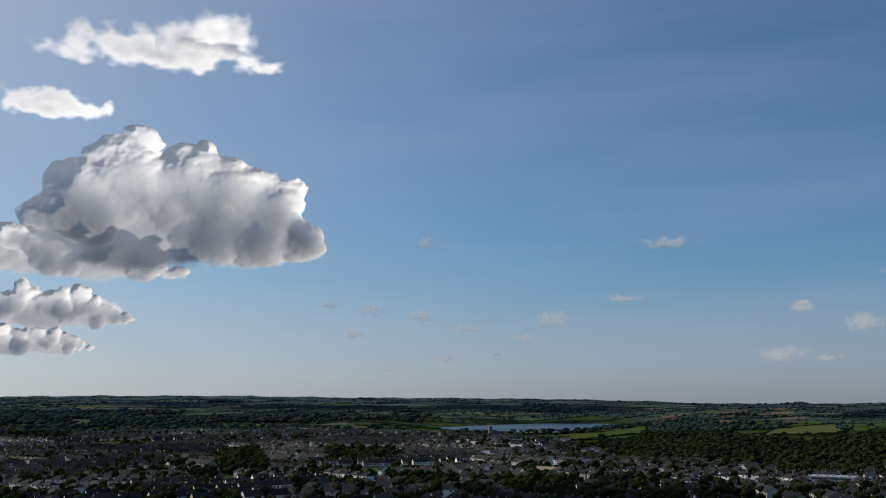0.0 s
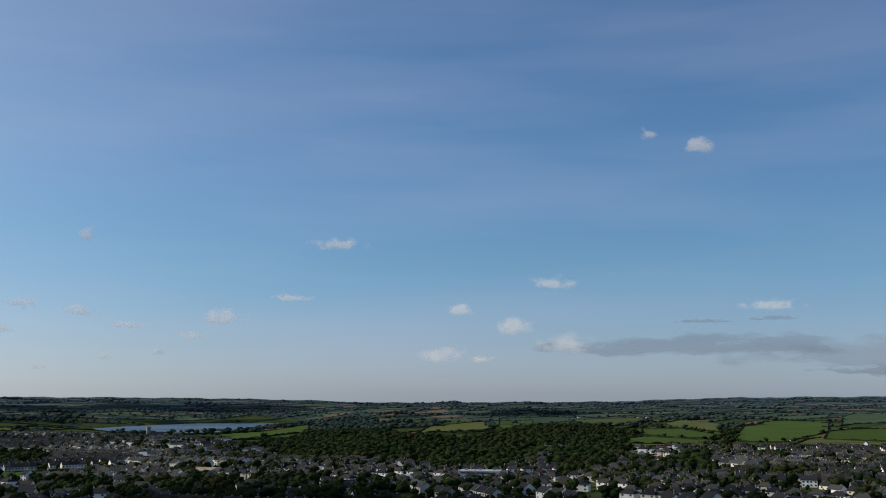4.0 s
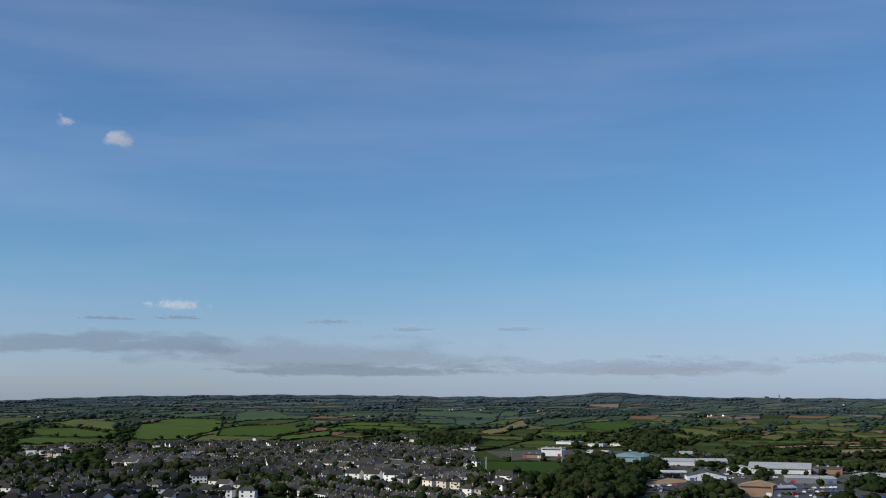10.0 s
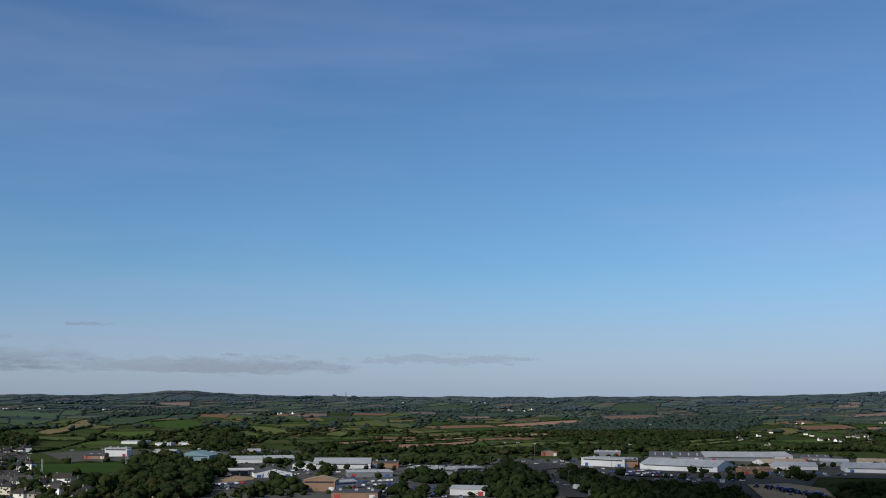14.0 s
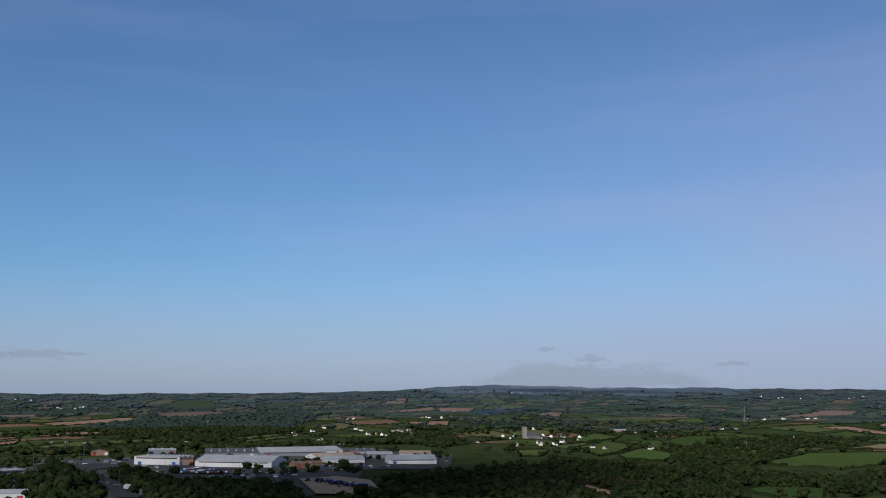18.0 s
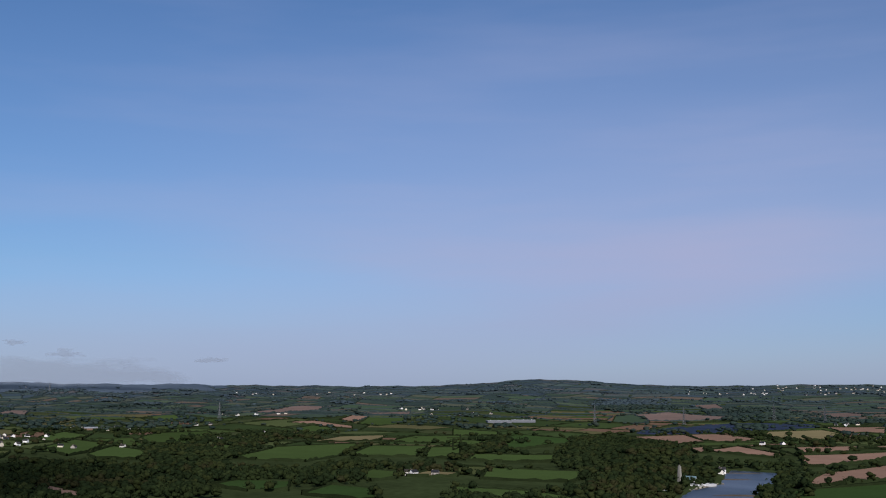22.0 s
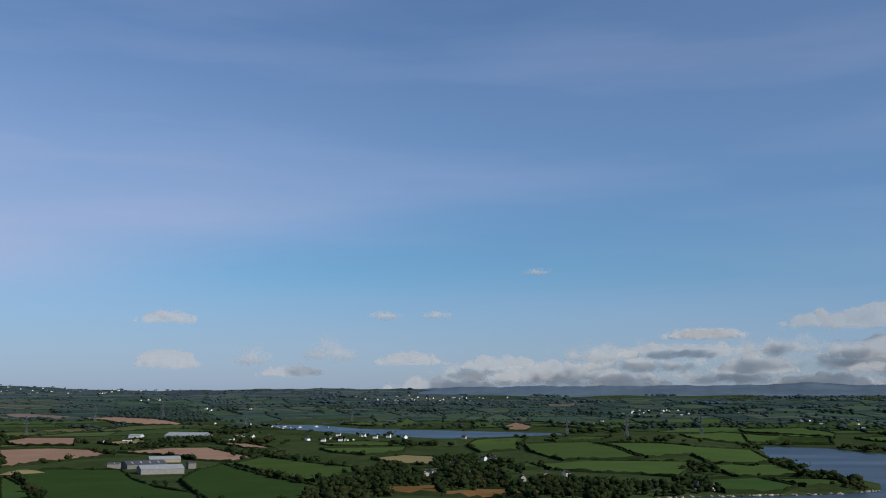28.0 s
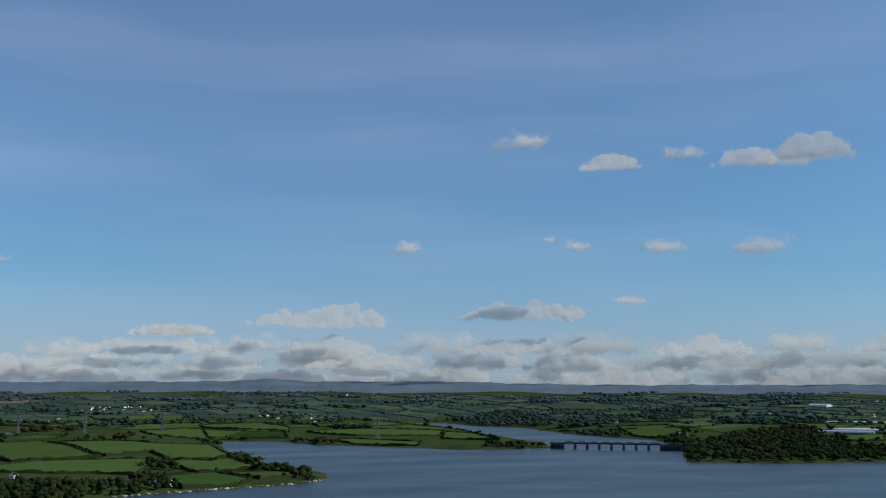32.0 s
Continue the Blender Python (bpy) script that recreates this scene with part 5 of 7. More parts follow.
# ---- clouds ----
CLOUD, STRATUS, WISP, BANK = [bpy.data.materials.new(nm) for nm in ("cumulus", "stratus", "wisp", "low_cumulus")]
for m, albedo, full, fuzz in ((CLOUD, (.97, .97, .98), 1.0, .58), (STRATUS, (.5, .58, .7), .5, .8), (WISP, (.88, .86, .84), .52, .9), (BANK, (.7, .69, .68), .78, 1.1)):
    m.use_nodes = True
    n, l = m.node_tree.nodes, m.node_tree.links
    n.remove(n["Principled BSDF"])
    dif, tra, mixd, clear, mixa = (n.new("ShaderNode" + s) for s in ("BsdfDiffuse", "BsdfTranslucent", "MixShader", "BsdfTransparent", "MixShader"))
    tra.inputs[0].default_value = (*albedo, 1)
    # cumulus body coloured blue-grey so that its base comes out shaded
    dif.inputs[0].default_value = (.52, .56, .63, 1) if m is CLOUD else (*albedo, 1)
    if m is not CLOUD:
        # normals bent upward so these clouds catch the sun, standing in for scattering vapour
        face, soften, even = n.new("ShaderNodeNewGeometry"), n.new("ShaderNodeVectorMath"), n.new("ShaderNodeVectorMath")
        soften.operation, even.operation = "MULTIPLY_ADD", "NORMALIZE"
        soften.inputs[1].default_value, soften.inputs[2].default_value = ((.15,) * 3 if m is STRATUS else (.4,) * 3), (0, 0, .6)
        l.new(face.outputs["Normal"], soften.inputs[0]), l.new(soften.outputs[0], even.inputs[0]), l.new(even.outputs[0], dif.inputs["Normal"])
        below, under = n.new("ShaderNodeVectorMath"), n.new("ShaderNodeVectorMath")
        below.operation, under.operation = "MULTIPLY_ADD", "NORMALIZE"
        below.inputs[1].default_value, below.inputs[2].default_value = soften.inputs[1].default_value, (0, 0, -.6)
        l.new(face.outputs["Normal"], below.inputs[0]), l.new(below.outputs[0], under.inputs[0]), l.new(under.outputs[0], tra.inputs["Normal"])
    l.new(dif.outputs[0], mixd.inputs[1]), l.new(tra.outputs[0], mixd.inputs[2])
    # thin vapour passes the sun, thick scatters it back; extra depth darkens the base
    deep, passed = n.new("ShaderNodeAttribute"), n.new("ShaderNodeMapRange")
    deep.attribute_name, passed.interpolation_type = "shade_thickness", "SMOOTHSTEP"
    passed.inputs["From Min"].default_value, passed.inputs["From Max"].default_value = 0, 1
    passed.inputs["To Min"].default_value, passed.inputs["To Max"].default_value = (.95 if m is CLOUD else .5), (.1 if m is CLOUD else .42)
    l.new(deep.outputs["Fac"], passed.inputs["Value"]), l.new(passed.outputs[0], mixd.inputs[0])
    cov, geo, tex, add, ramp = n.new("ShaderNodeAttribute"), n.new("ShaderNodeNewGeometry"), n.new("ShaderNodeTexNoise"), n.new("ShaderNodeMath"), n.new("ShaderNodeMapRange")
    cov.attribute_name = "cover"
    l.new(geo.outputs["Position"], tex.inputs["Vector"])
    tex.inputs["Scale"].default_value, tex.inputs["Detail"].default_value = (.022, 4) if m is CLOUD else (.011, 2)
    add.operation = "MULTIPLY_ADD"
    add.inputs[1].default_value = .3 if m in (CLOUD, BANK) else .15
    l.new(tex.outputs["Fac"], add.inputs[0]), l.new(cov.outputs["Fac"], add.inputs[2])
    ramp.interpolation_type = "SMOOTHSTEP"
    ramp.inputs["From Min"].default_value, ramp.inputs["From Max"].default_value, ramp.inputs["To Max"].default_value = .15, .15 + fuzz, full
    l.new(add.outputs[0], ramp.inputs["Value"])
    l.new(ramp.outputs[0], mixa.inputs[0]), l.new(clear.outputs[0], mixa.inputs[1]), l.new(mixd.outputs[0], mixa.inputs[2])
    l.new(mixa.outputs[0], n["Material Output"].inputs["Surface"])


def cloud(b, e, w, h, seed, mat=CLOUD, reach=4700, puffs=0, label="", ragged=.5, peak=0.0, slope=1.0):
    """A one-sided cloud sheet shaped for the camera's view at bearing b and elevation e, w by h degrees: domes in
    relief over a flat base, or with no puffs a thin torn sheet.
    """
    k = np.random.default_rng(seed)
    reach = 4150 if mat is STRATUS else reach
    a, c = reach * math.tan(radians(w / 2)), reach * math.tan(radians(h / 2))
    res = max(reach * .0011, 2 * a / 240)
    us, vs = np.arange(-a * 1.3, a * 1.3, res), np.arange(-c * 1.5, c * 1.6, min(res, c / 9))
    U, V = np.meshgrid(us, vs, indexing="ij")
    long = min(4.0, max(1.0, (a / c) ** .6)) if mat is STRATUS else 1.3
    warp, sway = (np.array([[noise.fractal((u / c / long * 1.1, v / c * 1.2, seed * 3.7 + s), 1.0, 2.0, 5 if c > 90 else 3) for v in vs] for u in us]) for s in (0, 31))
    slow = np.array([[noise.fractal((u / c / long * .9, v / c, seed * 5.1), 1.2, 2.0, 3) for v in vs] for u in us])
    if puffs:
        # domes heaped higher toward the peak, each budding smaller ones along its upper side
        cu = np.concatenate([np.linspace(-.82, .82, puffs // 2), k.uniform(-.75, .75, puffs - puffs // 2)])
        env = np.clip(1 - np.abs((cu - peak) / np.where(cu > peak, 1 - peak, 1 + peak)) ** (2.3 * slope), .16, 1) * k.uniform(.75, 1, puffs)
        rad = c * (k.uniform(.36, .6, puffs) if puffs < 28 else k.uniform(.2, .42, puffs)) * (.45 + .55 * env)
        cv = -c * .95 + rad * .6 + k.random(puffs) ** .7 * np.clip(1.95 * c * env - 1.6 * rad, 0, None)
        heap_of = [(x * a, y, q, 1.0) for x, y, q in zip(cu, cv, rad)]
        if puffs > 20:
            for x, y, q, _ in list(heap_of):
                for t in k.uniform(.1, 3.0, 5):
                    heap_of.append((x + math.cos(t) * q * .8, y + math.sin(t) * q * .8, q * k.uniform(.28, .5), .8))
        broad = max(1.0, min(3.0, a / c * 3.2 / puffs))
        U2, V2 = U + warp * c * ragged * .3, V + sway * c * ragged * .3
        total, cover, under = np.zeros(U.shape), np.zeros(U.shape), smooth(-1.12, -.7, V / c + slow * .25)
        for x, y, q, tall in heap_of:
            d = np.clip(1 - (((U2 - x) / broad) ** 2 + (V2 - y) ** 2) / (q * 1.25) ** 2, 0, 1)
            total += (tall * q) ** 3 * d ** 1.5
            cover += d ** .8 * .9
        body = np.clip(1 - ((U2 - peak * a * .5) / (a * .9)) ** 2 - ((V2 + c * .4) / (c * .95)) ** 2, 0, 1)
        cover += 1.2 * body ** .6
        depth = ((total ** (1 / 3)) ** 2 + (c * .3) ** 2 * body) ** .5 * (.8 if puffs > 28 else .34) + slow * c * .06 + (warp * c * .02 if puffs > 28 else 0)
        cover = np.minimum(cover, 1.1) * (.15 + .85 * under) - .22 + warp * .12
        # raised toward the base to put shade there and keep the tops bright
        shade_thickness = np.clip(depth / c * 1.5 + .55 * smooth(.6, -.6, V / c) - .25, 0, 1) * smooth(0, .55, cover + smooth(-.1, -.7, V / c))
    else:
        lift = np.where(V > -.2 * c, (V / c + .2) * .85, (V / c + .2) * 1.5)
        cover = (1.2 if mat is STRATUS else 1.05 if c < 90 else .8) - np.sqrt((U / a) ** 2 + lift ** 2) ** 1.2 + warp * ragged * .6 + slow * ragged * .3
        depth = c * (.1 if mat is STRATUS else 1.0 if mat is BANK else .5) * np.clip(1 - (U / a / 1.3) ** 2 - (V / c / 1.4) ** 2, 0, 1)
        if c > 90:
            depth += slow * c * .16
        shade_thickness = np.clip(cover * .4, 0, .5) if mat is not STRATUS else np.full(U.shape, 1.0)
    fade = smooth(1.28, 1.0, np.abs(U) / a) * smooth(1.45, 1.2, np.abs(V) / c)
    cover = cover * fade - .5 * (1 - fade)
    keep = cover > -.25
    f_keep = keep[:-1, :-1] | keep[1:, :-1] | keep[1:, 1:] | keep[:-1, 1:]
    idx = np.arange(U.size).reshape(U.shape)
    f = np.stack([idx[:-1, :-1], idx[1:, :-1], idx[1:, 1:], idx[:-1, 1:]], -1)[f_keep]
    # low clouds turned to catch the sun, then stretched to fit the camera's view
    most = 0 if mat is CLOUD else 22 if mat is STRATUS else 60 if w < 6 else 40
    yaw = max(-most, min(most, .62 * ((SUN_BEARING - b) % 360 - 180)))
    if mat is not CLOUD:
        depth = depth * .6
    v = np.stack([U / math.cos(radians(yaw)), -np.maximum(depth, 0), V - U * math.tan(radians(yaw)) * math.tan(radians(e))], -1).reshape(-1, 3)
    use = np.unique(f)
    remap = np.zeros(len(v), int)
    remap[use] = np.arange(len(use))
    me = bpy.data.meshes.new("cloud")
    v, f = v[use], remap[f]
    me.vertices.add(len(v))
    me.vertices.foreach_set("co", v.ravel())
    me.loops.add(f.size)
    me.loops.foreach_set("vertex_index", f.ravel().astype(np.int32))
    me.polygons.add(len(f))
    me.polygons.foreach_set("loop_start", np.arange(0, f.size, 4))
    me.polygons.foreach_set("use_smooth", np.full(len(f), True))
    me.attributes.new("cover", "FLOAT", "POINT").data.foreach_set("value", cover.ravel()[use].astype(np.float32))
    me.attributes.new("shade_thickness", "FLOAT", "POINT").data.foreach_set("value", shade_thickness.ravel()[use].astype(np.float32))
    me.materials.append(mat)
    me.update(calc_edges=True)
    ob = new("cloud", me)
    ob.matrix_basis = pose(reach * math.cos(radians(e)) * math.sin(radians(b)), reach * math.cos(radians(e)) * math.cos(radians(b)),
                           EYE + reach * math.sin(radians(e)), e, 0, -b - yaw)
    tagged(ob, label or ("thin grey stratus streak low over the hills" if mat is STRATUS else "small white cumulus with a soft grey base"), "cloud", "clouds")
    return ob


BIG = ((-14.4, 10.6, 17.5, 7.60), (-19.6, 7.9, 12.3, 3.89), (-20.9, 4.8, 10.3, 2.56), (-21.9, 3.0, 7.6, 1.90))
for i, box in enumerate(BIG):
    cloud(*box, 100 + i, reach=4200, puffs=(60, 40, 36, 30)[i], peak=(-.15, -.3, -.2, -.3)[i], ragged=.75, slope=1.5, label="large heaped cumulus with bright tops and a dark grey base")
for i, box in enumerate(((-15.8, 18.3, 12.6, 2.48), (-13.0, 19.7, 6.3, 3.95), (-21.3, 15.1, 5.6, 1.78))):
    cloud(*box, 120 + i, reach=4000, label="ragged white cloud with torn edges", ragged=.9)
SMALL = ((-0.8, 8.4, 1.3, 0.94), (12.4, 8.3, 3.5, 0.83), (-6.3, 5.0, 1.7, 0.47), (-4.0, 4.7, 2.3, 0.72), (-1.1, 4.4, 2.2, 0.78), (6.3, 4.2, 2.6, 1.05), (-4.9, 3.4, 1.3, 0.71), (4.6, 3.2, 1.7, 0.53), (0.2, 2.1, 1.0, 0.56), (3.0, 2.3, 0.9, 0.50), (-3.0, 1.5, 0.8, 0.43), (10.1, 5.3, 2.6, 0.52), (1.4, 3.7, 2.7, 0.53), (19.3, 4.7, 2.0, 0.85), (18.1, 2.2, 2.8, 1.27), (20.4, 2.0, 1.4, 0.46),
         (32.5, 13.5, 1.8, 1.21), (29.8, 14.2, 1.1, 0.87), (24.5, 6.2, 3.0, 0.91), (22.3, 3.8, 2.2, 1.24), (25.0, 2.8, 3.9, 1.46), (36.0, 4.8, 3.8, 0.77))
for i, box in enumerate(SMALL):
    cloud(*box, 200 + i, mat=WISP, ragged=.85, peak=(.2, -.3, .1)[i % 3])
LOW = ((157.6, 4.1, 3.6, 1.02), (157.9, 1.9, 3.7, 1.50), (162.1, 1.9, 2.4, 1.13), (164.2, 1.2, 4.1, 0.86), (166.5, 2.2, 3.0, 1.69), (169.4, 4.2, 2.2, 0.59), (172.3, 4.2, 2.1, 0.56), (171.0, 1.9, 4.4, 1.02), (186.8, 3.2, 5.0, 0.81), (177.8, 6.6, 1.8, 0.44),
       (186.7, 3.2, 4.7, 0.81), (194.5, 4.0, 8.7, 1.61), (205.9, 4.4, 7.8, 1.49), (211.7, 4.8, 2.6, 0.68), (199.3, 7.8, 1.9, 1.06), (208.8, 7.8, 2.2, 0.78), (207.3, 8.2, 0.8, 0.47), (213.5, 7.7, 3.0, 1.04), (218.9, 7.6, 3.4, 1.25), (211.0, 12.5, 3.5, 1.23), (214.7, 12.7, 2.7, 0.91), (218.0, 12.5, 3.5, 1.55), (221.7, 12.7, 4.4, 2.04), (205.8, 13.6, 3.2, 1.30))
for i, box in enumerate(LOW):
    cloud(*box, 300 + i, ragged=.85, puffs=int(7 + 2 * box[2]) if box[2] > 3.4 else 0, peak=(.3, -.2, .4)[i % 3], mat=BANK)
bank = np.random.default_rng(5)
for i in range(38):
    b0 = 172 + 62 * (i + bank.random()) / 38
    rise = smooth(166, 190, b0)
    e0 = (.7, 1.5, 2.35)[i % 3] * (.5 + .5 * rise) + .1
    cloud(b0, e0, bank.uniform(5, 9.5), bank.uniform(1.1, 1.7), 400 + i, reach=4900 - 30 * (i % 3), ragged=.9, puffs=(16, 0)[i % 2], mat=BANK, label="heaped grey and white cumulus in a low bank")
GREY = ((32.4, 4.0, 3.0, 0.21), (36.0, 4.1, 2.5, 0.25), (44.3, 4.0, 3.0, 0.31), (48.6, 3.6, 2.6, 0.25), (54.4, 3.6, 3.0, 0.24), (31.3, 2.7, 15.6, 1.33), (43.9, 2.2, 21.9, 1.77), (59.1, 1.5, 16.4, 1.01), (45.6, 1.4, 16.7, 0.86),
        (62.4, 1.5, 14.1, 1.05), (73.7, 1.9, 11.1, 0.68), (62.0, 2.1, 1.2, 0.18), (105.5, 0.9, 12.7, 1.54), (103.0, 2.4, 1.2, 0.34), (105.5, 1.9, 1.9, 0.50), (112.7, 1.6, 2.3, 0.27))
for i, box in enumerate(GREY):
    cloud(*box, 500 + i, mat=STRATUS, reach=4890, ragged=1.0)
# unseen clouds added high over the drone to shade the near woods and streets
cloud(-37.6, 50.9, 39, 32, 611, reach=1158, ragged=.4, label="unseen cumulus added high overhead for its shadow")
cloud(-43.6, 26.3, 13, 11.3, 612, reach=2028, ragged=.5, label="unseen cumulus added high overhead for its shadow")

# ---- trading estate, farms, landmarks ----
WHITE = material("white_cladding", (.5, .51, .52), size=8, fine=.8, spread=.08, by="object")
PALE = material("pale_sheet_roof", (.3, .315, .33), size=9, fine=1, spread=.12, by="object")
GREYCLAD = material("grey_cladding", (.16, .17, .19), size=8, fine=.8, spread=.12, by="object")
TEAL = material("teal_cladding", (.14, .22, .25), size=8, fine=.8, spread=.1, by="object")
BROWN = material("brown_cladding", (.2, .13, .09), size=8, fine=.6, spread=.15, by="object")
DARKROOF = material("dark_sheet_roof", (.07, .075, .085), size=9, fine=1, spread=.15, by="object")
TAN = material("tan_sheet_roof", (.3, .24, .17), size=9, fine=1, spread=.12, by="object")
SHUTTER = material("blue_shutter", ((.05, .1, .25), (.5, .5, .5), (.3, .05, .05), (.12, .13, .14)), by="object")
ASPHALT = material("asphalt", (.055, .055, .058), size=15, fine=1, spread=.25)
EARTH = material("bare_earth", (.26, .19, .12), size=15, fine=1.5, spread=.25)
STONE = material("grey_stone", (.2, .19, .17), size=3, fine=.4, spread=.2, by="object")
STEEL = material("galvanised_steel", (.15, .16, .17), rough=.5, spread=.1, by="object", metal=.6)
IRON = material("dark_iron", (.035, .037, .042), rough=.6, spread=.15, by="object")
CARS = material("car_paint", ((.6, .6, .62), (.05, .05, .06), (.3, .32, .34), (.35, .03, .03), (.04, .08, .25), (.7, .7, .7)), rough=.25, by="object", spec=.5)
TYRE = material("tyre_rubber", (.02, .02, .02), by="object")

CONCRETE = material("worn_concrete", (.06, .06, .055), size=25, fine=2, spread=.35)
# roads and yards
paved = [(math.degrees(math.atan2(x, y)), math.hypot(x, y)) for x, y in ESTATE]
tagged(drape("pavement", paved, CONCRETE, .6), "worn grey concrete and asphalt between the sheds", "pavement", kind="structure")
for what, label, mat, points in (
        ("road", "wide asphalt trunk road through the estate", ASPHALT, ((78.5, 1018), (78.9, 1026), (79.3, 937), (80.2, 823), (81.5, 692), (80.1, 694), (79.3, 802), (78.8, 914))),
        ("road", "asphalt roundabout beyond the trunk road", ASPHALT, ((76.0, 1013), (78.6, 1065), (80.3, 1075), (80.5, 1028), (78.6, 970), (76.6, 978))),
        ("yard", "asphalt car park between the sheds", ASPHALT, ((82.9, 944), (83.3, 1028), (84.5, 1010), (86.7, 959), (86.5, 900), (83.9, 911))),
        ("yard", "asphalt car park between the sheds", ASPHALT, ((68.0, 841), (70.9, 846), (73.8, 757), (72.3, 697), (69.0, 744))),
        ("yard", "asphalt car park between the sheds", ASPHALT, ((61.1, 808), (63.3, 862), (65.8, 875), (65.9, 790), (62.7, 764))),
        ("yard", "bare tan earth of a machinery yard", EARTH, ((89.6, 833), (91.6, 857), (93.4, 823), (94.3, 702), (90.5, 714))),
        ("yard", "bare tan earth of a building site", EARTH, ((61.1, 829), (62.4, 910), (63.4, 884), (63.3, 837), (62.0, 795)))):
    tagged(drape(what, points, mat, 1.5), label, what, kind="structure")
    paint([xy(*p) for p in points], 32)


def shed(p0, p1, deep, high, wall, roof, label, pitched=True, doors=2, category="shed", ridge_across=False):
    """A large shed whose front runs from p0 to p1, each as bearing and range."""
    a, c = Vector(place(*p0)), Vector(place(*p1))
    span = c - a
    w = math.hypot(span.x, span.y)
    turn = math.atan2(span.y, span.x)
    top = new("shed")
    mid = (a + c) / 2
    back = Vector((-math.sin(turn), math.cos(turn), 0)) * deep / 2
    if (mid + back).xy.length < mid.xy.length:
        back = -back
    spot = mid + back
    top.matrix_basis = Matrix.Translation((spot.x, spot.y, min(a.z, c.z))) @ Matrix.Rotation(turn, 4, "Z")
    tagged(top, label, category, "sheds of the trading estate" if category == "shed" else "")
    hw, hd = w / 2, deep / 2
    doors = 0 if category == "farm shed" else doors
    paint([(top.matrix_basis @ Vector((x, y, 0))).xy[:] for x, y in ((-hw - 5, -hd - 9), (hw + 5, -hd - 9), (hw + 5, hd + 9), (-hw - 5, hd + 9))], 32)
    if pitched:
        rise = (hd if not ridge_across else hw) * .22
        if ridge_across:
            shape = gable_house(deep, w, high, high + rise)
            turned = [[(y, x, z) for x, y, z in s[0]] for s in shape]
            body = piece("wall", (turned[0], [f[::-1] for f in shape[0][1]]), wall, top)
            piece("roof", (turned[1], [f[::-1] for f in shape[1][1]]), roof, top)
        else:
            shape = gable_house(w, deep, high, high + rise)
            piece("wall", shape[0], wall, top)
            piece("roof", shape[1], roof, top)
            for x in np.arange(-hw + 6, hw - 4, 9):
                for s in (-1, 1):
                    y0, y1 = s * hd * .25, s * hd * .75
                    z0, z1 = high + rise * .75 + .3, high + rise * .25 + .3
                    piece("skylight", ([(x, y0, z0), (x + 1.2, y0, z0), (x + 1.2, y1, z1), (x, y1, z1), (x, y0, z0 - .2), (x + 1.2, y0, z0 - .2), (x + 1.2, y1, z1 - .2), (x, y1, z1 - .2)],
                                       [(0, 1, 2, 3), (0, 1, 5, 4), (1, 2, 6, 5), (2, 3, 7, 6), (3, 0, 4, 7)]), PALE, top)
    else:
        piece("wall", block(-hw, hw, -hd, hd, -2, high), wall, top)
        piece("roof", block(-hw - .3, hw + .3, -hd - .3, hd + .3, high, high + .5), roof, top)
        for x in np.linspace(-hw * .7, hw * .7, 3):
            piece("vent", block(x - 1, x + 1, -1, 1, high + .5, high + 1.6), PALE, top)
    front = -hd if (spot - Vector((-math.sin(turn), math.cos(turn), 0)) * hd).xy.length < spot.xy.length else hd
    for x in np.linspace(-hw * .75, hw * .75, doors) if doors else ():
        piece("shutter_door", block(x - 1.8, x + 1.8, front - .06, front + .06, 0, min(3.6, high * .7)), SHUTTER, top)
    if high > 5 and doors:
        piece("window_band", block(-hw * .9, hw * .9, front - .05, front + .05, high * .78, high * .92), PANE, top)
    return top


# sheds: front line, depth, height
shed((81.0, 1065), (83.3, 1043), 30, 8.1, WHITE, PALE, "white-clad flat-topped warehouse on the trading estate", pitched=False)
shed((83.3, 1046), (84.0, 1042), 10, 7.7, BROWN, DARKROOF, "low brown-fronted unit beside the warehouse", pitched=False)
shed((84.1, 1019), (88.1, 990), 42, 6.0, WHITE, PALE, "white-clad pitched warehouse with blue doors")
shed((84.6, 1180), (87.4, 1181), 40, 3.9, GREYCLAD, DARKROOF, "low grey trading unit with a shallow roof")
shed((87.5, 1174), (91.0, 1191), 42, 5.2, GREYCLAD, PALE, "long grey trading unit with a shallow roof")
shed((89.4, 974), (90.9, 984), 18, 4.3, BROWN, BROWN, "brown brick hall with a shallow gable")
shed((89.6, 1201), (91.9, 1230), 34, 4.8, WHITE, PALE, "low white trading unit with a pale roof")
shed((90.5, 1127), (92.7, 1147), 31, 3.0, WHITE, TAN, "low unit with a tan sheet roof")
shed((91.0, 1065), (93.1, 1072), 27, 4.2, WHITE, PALE, "white-clad pitched warehouse on the trading estate")
shed((92.4, 1229), (93.7, 1234), 20, 3.8, GREYCLAD, DARKROOF, "low grey trading unit with a shallow roof")
shed((93.2, 1153), (94.6, 1155), 20, 4.8, GREYCLAD, PALE, "low grey trading unit with a shallow roof")
shed((94.4, 1055), (97.0, 1062), 34, 5.1, WHITE, PALE, "long white trading unit half in cloud shade")
shed((95.0, 1188), (96.7, 1190), 25, 3.0, WHITE, TAN, "low unit with a tan sheet roof")
shed((59.3, 1166), (61.0, 1147), 24, 6.1, TEAL, TEAL, "teal and white gabled warehouse", ridge_across=True)
shed((60.7, 1218), (61.8, 1222), 16, 3.5, TEAL, PALE, "teal and white gabled warehouse", ridge_across=True)
shed((58.1, 1256), (59.2, 1246), 17, 4.6, WHITE, PALE, "white-clad pitched warehouse on the trading estate")
